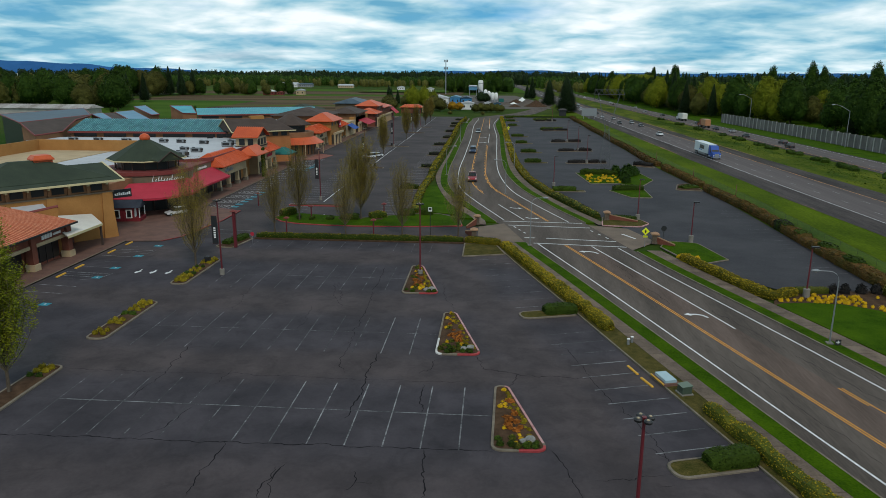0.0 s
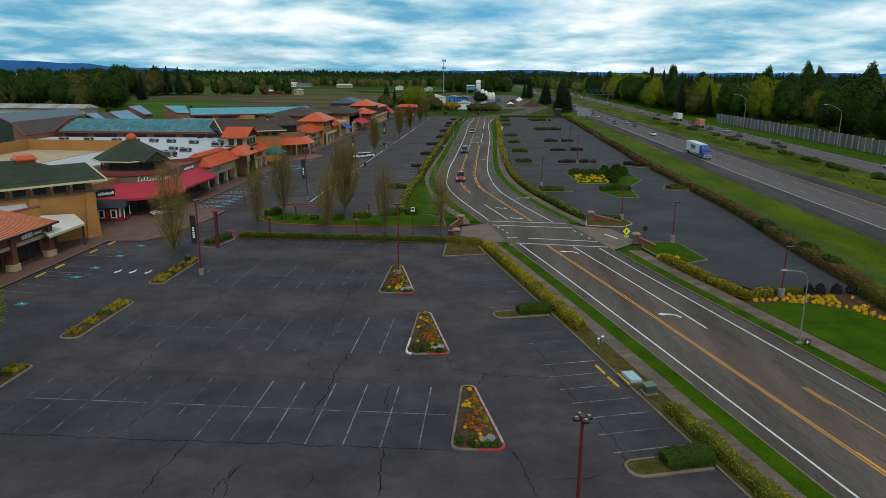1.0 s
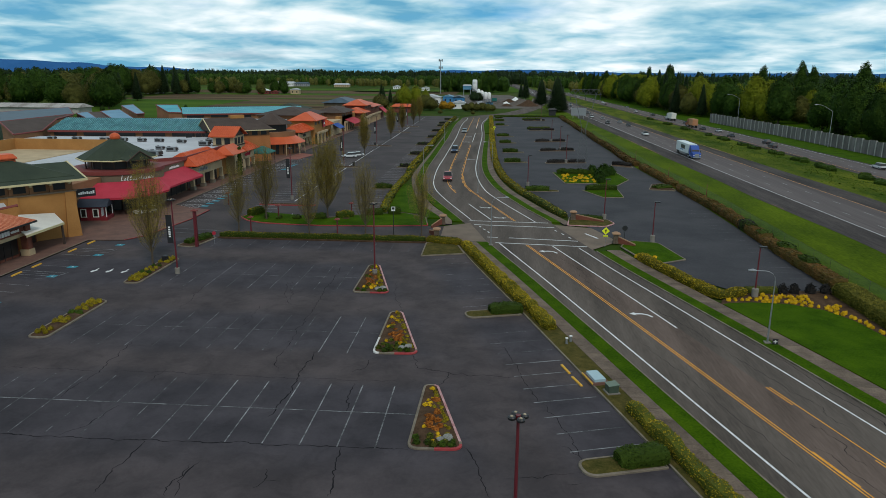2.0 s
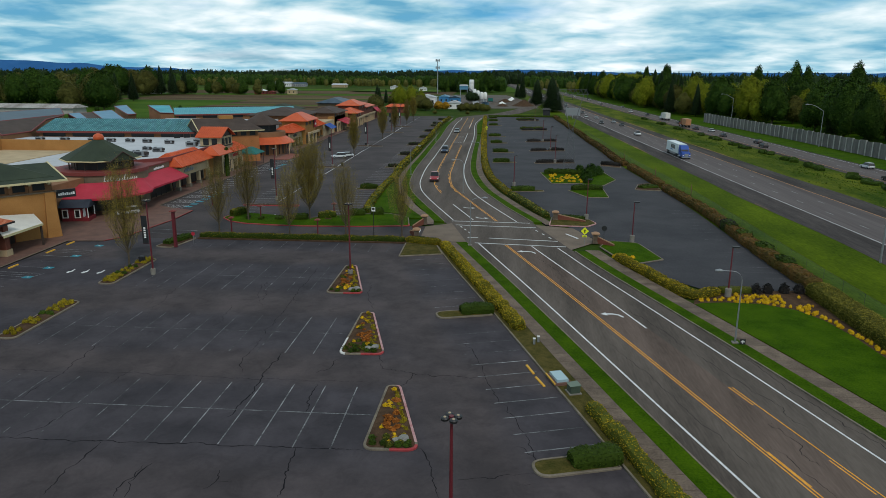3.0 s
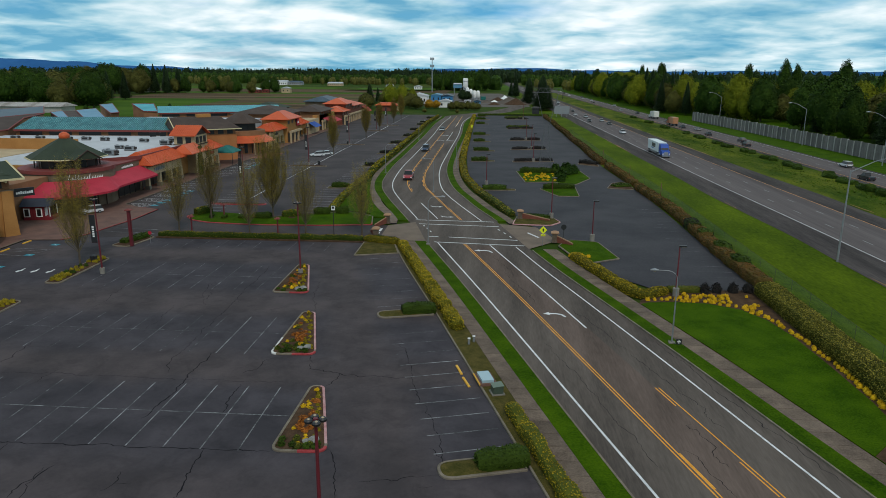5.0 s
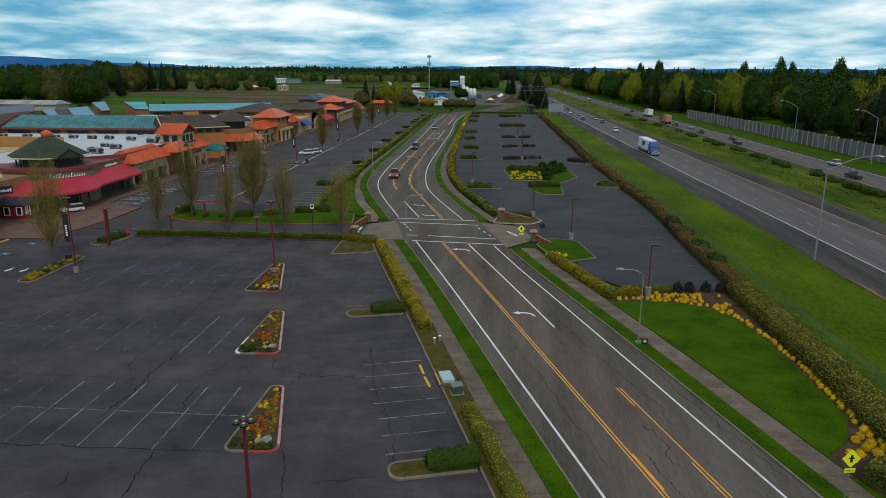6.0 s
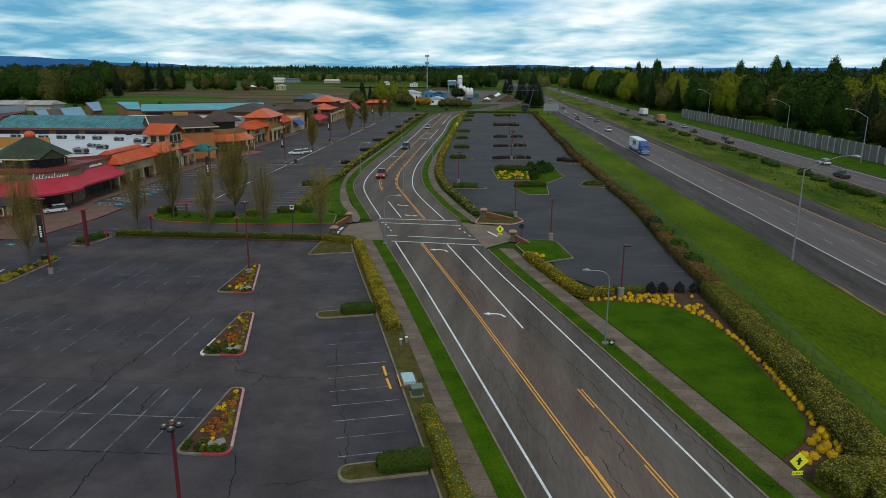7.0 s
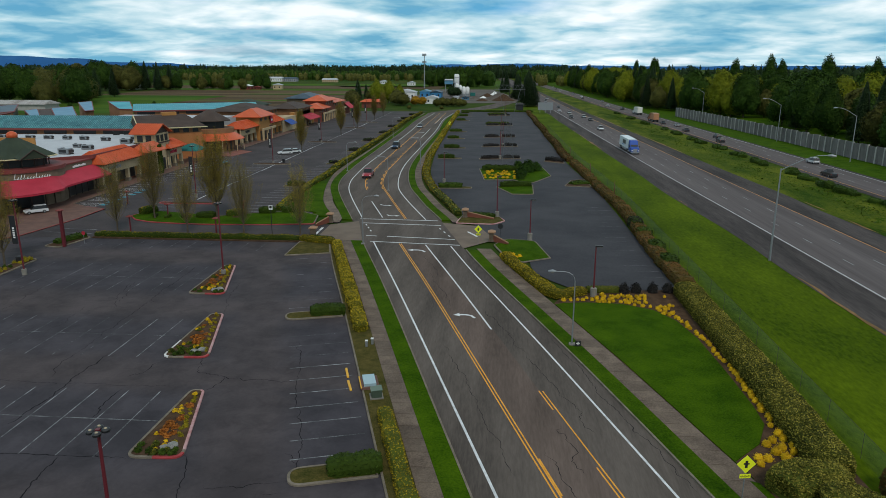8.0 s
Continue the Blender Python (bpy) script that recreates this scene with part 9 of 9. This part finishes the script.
def truck(x, y, turn, cab_c, box_c, label, length=14.5, mark=False, cab_first=True):
    """An articulated truck: cab with sleeper, trailer, wheels."""
    pc, pb = plain("cab_paint", cab_c, 0.6), mat("trailer_sheet", tuple(0.85 * c for c in box_c), box_c, 0.3, 0.5)
    ob = thing("truck", label, "truck", "freeway trucks", pose(x, y, 0, 0, 0, turn))
    h = length
    tr = part("trailer", Geo().box(-h, -0.6, -1.28, 1.28, 1.15, 4.05), pb, ob, "box trailer")
    part("skirt", Geo().box(-h + 3.5, -3.5, -1.22, 1.22, 0.5, 1.15), M["grey_metal"], tr)
    if mark:
        for sgn in (-1, 1):
            for i in range(5):
                part("mark", Geo().box(-9.0 + i * 0.95, -8.2 + i * 0.95, sgn * 1.29 - 0.005, sgn * 1.29 + 0.005, 2.2, 3.4), M["dark_glass"], tr, "dark blue plain bar")
            part("mark", Geo().box(-9.6, -6.4, sgn * 1.29 - 0.006, sgn * 1.29 + 0.006, 1.75, 2.0), plain("blue_mark", (0.02, 0.12, 0.4), 0.5), tr, "blue plain bar")
    prof = [(0.0, 0.6), (0.0, 3.9), (1.6, 3.75), (2.35, 2.75), (2.55, 2.1), (4.3, 1.85), (4.55, 1.5), (4.55, 0.5)]
    n = len(prof)
    cabp = part("cab", Geo().add([(a, s, b) for s in (-1.2, 1.2) for a, b in prof], [tuple(range(n)), tuple(range(2 * n - 1, n - 1, -1))] + [(i, n + i, n + (i + 1) % n, (i + 1) % n) for i in range(n)]), pc, ob)
    part("windscreen", Geo().add([(2.38, -1.05, 2.74), (2.38, 1.05, 2.74), (2.57, 1.05, 2.16), (2.57, -1.05, 2.16)], [(0, 1, 2, 3)]), M["dark_glass"], cabp)
    for s in (-1, 1):
        part("side_window", Geo().box(1.35, 2.25, s * 1.205 - 0.01, s * 1.205 + 0.01, 2.1, 2.75), M["dark_glass"], cabp)
        part("headlight", Geo().box(4.5, 4.58, s * 0.95 - 0.18, s * 0.95 + 0.18, 1.0, 1.3), M["white"], cabp)
        part("mirror", Geo().box(2.5, 2.62, s * 1.5 - 0.1, s * 1.5 + 0.1, 1.9, 2.5), M["black"], cabp)
        part("tank", Geo().tube([(0.4, s * 1.0, 0.75), (1.9, s * 1.0, 0.75)], 0.33, 10), M["grey_metal"], cabp)
        for wx in (-h + 1.2, -h + 2.4, -0.9, 0.2, 3.6):
            w = part("wheel", Geo().tube([(wx, s * 0.85, 0.52), (wx, s * 1.25, 0.52)], 0.52, 14), M["rubber"], ob)
            part("rim", Geo().tube([(wx, s * 1.245, 0.52), (wx, s * 1.265, 0.52)], 0.28, 10), M["grey_metal"], w)
    part("grille", Geo().box(4.54, 4.58, -0.6, 0.6, 0.8, 1.7), M["grey_metal"], cabp)
    part("bumper", Geo().box(4.4, 4.65, -1.2, 1.2, 0.4, 0.75), M["grey_metal"], cabp)
    return ob


truck(FW_W(224) + 1.9, 222.8, -89, (0.004, 0.055, 0.30), (0.62, 0.68, 0.70), "blue-cabbed truck with a white box trailer", mark=True)
truck(FW2_W(402) + 7.5, 402, 92, (0.5, 0.5, 0.5), (0.65, 0.64, 0.58), "white box truck on the freeway", 8.0)
truck(FW2_W(355) + 4.0, 352, 92, (0.25, 0.07, 0.03), (0.42, 0.20, 0.10), "brown and white truck on the freeway", 7.0)
truck(FW_W(590) + 2, 590, -88, (0.3, 0.3, 0.32), (0.55, 0.6, 0.6), "pale truck far along the freeway", 9.0)

# ---- far end: gantry, signs, yard ----
bb = thing("freeway_sign", "back of a grey freeway sign on posts", "sign", "", pose(52.6, 406, 0))
part("board", Geo().box(-4.2, 4.2, -0.1, 0.1, 1.6, 5.8), M["grey_metal"], bb)
for x in (-3, 0, 3):
    part("post", Geo().box(x - 0.12, x + 0.12, 0.1, 0.35, -0.1, 5.8), M["grey_metal"], bb)
ms = thing("lot_sign", "dark roofed sign board at the end of the lot", "sign", "", pose(38.4, 414, 0))
part("board", Geo().box(-2.0, 2.0, -0.2, 0.2, 0.6, 4.0), M["black"], ms)
part("cap", hip(Geo(), Matrix.Identity(4), -2.6, 2.6, -0.8, 0.8, 4.3, 5.2, 1.2, 0.7, 0.2), M["black"], ms)
for x in (-1.7, 1.7):
    part("post", Geo().box(x - 0.2, x + 0.2, -0.22, 0.22, -0.1, 4), M["black"], ms)


def steel(parent, name, a, b, r=0.05):
    return part(name, Geo().tube([a, b], r * 0.62, 5), M["dull_steel"], parent)


pylon = thing("power_pylon", "slender grey lattice steel power pylon on a planted island", "pylon", "", pose(28.4, 182.8, 0.15))
WAIST, TOP = 11.4, 21.2
for sx in (-1, 1):
    for sy in (-1, 1):
        steel(pylon, "leg", (sx * 1.7, sy * 1.7, -0.1), (sx * 0.45, sy * 0.45, WAIST), 0.07)
        steel(pylon, "arm_leg", (sx * 0.45, sy * 0.45, WAIST), (sx * 2.7, sy * 0.4, TOP - 1.1), 0.06)
levels = [0.0, 3.2, 5.9, 8.1, 9.9, WAIST]
for z0, z1 in zip(levels, levels[1:]):
    w0, w1 = 1.7 - 1.25 * z0 / WAIST, 1.7 - 1.25 * z1 / WAIST
    for sgn in (-1, 1):
        steel(pylon, "brace", (-w0, sgn * w0, z0), (w1, sgn * w1, z1), 0.035)
        steel(pylon, "brace", (w0, sgn * w0, z0), (-w1, sgn * w1, z1), 0.035)
        steel(pylon, "brace", (sgn * w0, -w0, z0), (sgn * w1, w1, z1), 0.035)
        steel(pylon, "tie", (-w1, sgn * w1, z1), (w1, sgn * w1, z1), 0.035)
for sgn in (-1, 1):
    for z in (13.5, 15.6, 17.7):
        k = (z - WAIST) / (TOP - 1.1 - WAIST)
        steel(pylon, "brace", (sgn * (0.45 + 2.25 * k), -0.42, z), (sgn * (0.45 + 2.25 * min(1, k + 0.2)), 0.42, z + 1.7), 0.03)
    steel(pylon, "chord", (-3.9, sgn * 0.4, TOP - 1.1), (3.9, sgn * 0.4, TOP - 1.1), 0.06)
    steel(pylon, "chord", (-3.5, sgn * 0.4, TOP), (3.5, sgn * 0.4, TOP), 0.06)
    for k in range(6):
        x = -3.9 + k * 1.3
        steel(pylon, "brace", (x, sgn * 0.4, TOP - 1.1), (x + 0.65, sgn * 0.4, TOP), 0.035)
        steel(pylon, "brace", (x + 0.65, sgn * 0.4, TOP), (x + 1.3, sgn * 0.4, TOP - 1.1), 0.035)
for x in (-3.7, 0.0, 3.7):
    part("insulator", Geo().tube([(x, 0, TOP - 1.1), (x, 0, TOP - 2.6)], [0.05, 0.08], 6), M["black"], pylon)
solo("gravel_yard", Geo().prism(ccw([(-46, 520), (4, 505), (40, 512), (36, 640), (20, 790), (-46, 790)]), -0.1, -0.03), M["gravel"], "brown gravel works yard", "yard", "structure")


def heap(x, y, r, h, seed, material, label):
    """A tipped heap of loose stone."""
    g, n = Geo(), 18
    rows = [(0, h)] + [(r * q, h * (1 - q) ** 1.1) for q in (0.25, 0.5, 0.75, 1.0)]
    v = [(0, 0, h)]
    for q, z in rows[1:]:
        v += [(q * math.cos(k * math.tau / n) * (1 + 0.25 * noise.noise((math.cos(k * math.tau / n), math.sin(k * math.tau / n), seed))), q * math.sin(k * math.tau / n), max(-0.1, z * (1 + 0.3 * noise.noise((q * math.cos(k), q * math.sin(k), seed))))) for k in range(n)]
    f = [(0, 1 + k, 1 + (k + 1) % n) for k in range(n)] + [(1 + j * n + k, 1 + j * n + n + k, 1 + j * n + n + (k + 1) % n, 1 + j * n + (k + 1) % n) for j in range(3) for k in range(n)]
    ob = solo("stone_heap", g.add(v, f), M[material], label, "heap", group="stone heaps", smooth=True)
    ob.matrix_basis = pose(x, y, -0.05)
    return ob


for i, (x, y, r, h) in enumerate(((30, 545, 9, 5.0), (22, 556, 7, 3.6), (36, 560, 7, 4.4), (14, 540, 5, 2.2), (26, 590, 8, 4.0), (8, 570, 5, 2.4), (17, 610, 7, 3.0))):
    heap(x, y, r, h, i * 3.1, "gravel" if i % 3 else "mulch", "brown heap of loose stone in a works yard")
heap(23, 640, 5.0, 3.6, 7.7, "white", "pale heap of loose stone in a works yard")
heap(14, 585, 3.0, 1.8, 2.7, "white", "pale heap of loose stone in a works yard")
silo = thing("silo", "tall white concrete batching silo", "silo", "", pose(-16.5, 738, 0))
part("tank", Geo().tube([(0, 0, 0), (0, 0, 16.2), (0, 0, 17)], [2.5, 2.5, 2.0], 14), M["white"], silo, smooth=True)
part("collar", Geo().tube([(0, 0, 13.4), (0, 0, 13.9)], 2.65, 14), M["grey_metal"], silo)
part("ladder", Geo().box(2.5, 2.8, -0.4, 0.4, 0, 16), M["grey_metal"], silo)
for i, (x, y, h, r) in enumerate(((-9.6, 622, 9.6, 1.5), (-6.6, 620, 8.4, 1.5), (-3.4, 618, 7.2, 1.7), (-0.4, 620, 7.0, 1.7))):
    s2 = thing("silo", "white steel silo in a works yard", "silo", "yard silos", pose(x, y, 0))
    part("tank", Geo().tube([(0, 0, 0), (0, 0, h), (0, 0, h + 1)], [r, r, r * 0.4], 12), M["white"], s2, smooth=True)
    part("hopper", Geo().box(-r * 0.8, r * 0.8, -r - 0.4, -r + 0.1, 0, 2.2), M["grey_metal"], s2)
tank = thing("tank_container", "teal steel container in a works yard", "container", "", pose(4.2, 620, 0))
part("body", Geo().box(-2.2, 2.2, -1.3, 1.3, 0.3, 3.0), M["green_fabric"], tank)
part("skid", Geo().box(-2.2, 2.2, -1.1, 1.1, -0.05, 0.3), M["black"], tank)
plant = thing("batching_plant", "pale blue-grey steel tower of a batching plant", "plant", "", pose(-24, 730, 0))
for x in (-3.5, 3.5):
    for y in (-2.5, 2.5):
        part("leg", Geo().box(x - 0.25, x + 0.25, y - 0.25, y + 0.25, -0.1, 7.5), M["grey_metal"], plant)
part("housing", Geo().box(-4.2, 4.2, -3, 3, 7.2, 11.0), M["sky_roof"], plant)
part("roof", hip(Geo(), Matrix.Identity(4), -4.6, 4.6, -3.4, 3.4, 11.2, 12.2, 1.0, 3.3), M["flat_roof"], plant)
part("conveyor", Geo().tube([(4, 0, 9.5), (16, -10, 1.2)], 0.7, 6), M["grey_metal"], plant)
for x0, x1, y0, y1, h, rm, wm, lab in ((-37.5, -29.5, 579, 596, 7.0, "sky_roof", "blue_bright", "bright blue gabled shed"), (-29.0, -20.5, 582, 600, 6.0, "slate_roof", "blue_bright", "bright blue gabled shed"), (-24.4, -15.8, 495, 505, 5.6, "flat_roof", "white", "low white shed"), (-52, -37, 540, 556, 8.2, "flat_roof", "white", "white gabled shed"), (-70, -56, 640, 652, 4.5, "flat_roof", "white", "white house with a pale roof"),
                                       (-9, -4.5, 556, 560, 2.8, "flat_roof", "white", "small white site office"), (-2, 3.5, 556, 559, 2.4, "slate_roof", "sky_roof", "small pale blue site office"),
                                       (-350, -318, 1121, 1137, 7, "flat_roof", "white", "long white farm building"), (-316, -296, 1125, 1140, 6, "slate_roof", "grey_wall", "grey farm building"), (-252, -240, 755, 763, 5, "white", "red_trim", "red farm barn with a white roof"), (-238, -231, 758, 764, 3.5, "red_trim", "red_trim", "low red farm shed"), (-218, -209, 763, 771, 6.5, "flat_roof", "cream", "pale gabled farmhouse"), (-375, -356, 746, 755, 4.0, "flat_roof", "white", "white farmhouse"), (-245, -222, 1090, 1102, 5, "flat_roof", "cream", "pale farm building"), (-140, -130, 1000, 1008, 5, "flat_roof", "white", "white farmhouse"), (-92, -82, 930, 938, 5, "flat_roof", "white", "white farmhouse")):
    h *= 0.75
    s3 = thing("far_building", lab + " in the distance", "building", "far buildings")
    part("wall", Geo().box(x0, x1, y0, y1, -0.1, h), M[wm], s3)
    part("roof", hip(Geo(), Matrix.Identity(4), x0 - 0.5, x1 + 0.5, y0 - 0.5, y1 + 0.5, h, h + min(2.0, (x1 - x0) * 0.16), (x1 - x0) / 2 + 0.4 if x1 - x0 < 17 else 1.0, 0.05 if x1 - x0 < 17 else (y1 - y0) / 2), M[rm], s3)
    for x in steps(x0 + 1.4, x1 - 2.6, 3.4):
        part("window", Geo().box(x, x + 1.2, y0 - 0.06, y0, h * 0.3, h * 0.65), M["dark_glass"], s3, "dark window")
rng = random.Random(19)
for k in range(34):
    x, y = (rng.uniform(-6, 52), rng.uniform(1420, 1900)) if k < 18 else (rng.uniform(-1860, -1600), rng.uniform(2600, 2800))
    w, h = (rng.uniform(5, 11), rng.uniform(3.5, 6)) if k < 18 else (rng.uniform(16, 44), rng.uniform(5, 9))
    t = thing("far_house", "small pale building of a distant town", "house", "distant town")
    part("wall", Geo().box(x - w / 2, x + w / 2, y - 5, y + 5, -0.1, h), M["white"], t)
    part("roof", hip(Geo(), Matrix.Identity(4), x - w / 2 - 0.5, x + w / 2 + 0.5, y - 5.5, y + 5.5, h, h + 2, 2.0, 5.4), M["flat_roof" if k % 3 else "slate_roof"], t)
mast = thing("cell_mast", "tall grey steel cellular mast with antenna racks", "mast", "", pose(-58.8, 825, 0))
part("pole", Geo().tube([(0, 0, 0), (0, 0, 38)], [0.7, 0.4], 10), M["grey_metal"], mast)
for z in (37, 29):
    part("rack", Geo().tube([(0, 0, z), (0, 0, z + 0.4)], 2.0, 12), M["grey_metal"], mast)
    for k in range(9):
        a = k * math.tau / 9
        part("antenna", Geo().box(-0.25, 0.25, -0.15, 0.15, -1.2, 1.6, pose(2.1 * math.cos(a), 2.1 * math.sin(a), z, 0, 0, math.degrees(a))), M["grey_metal"], mast)
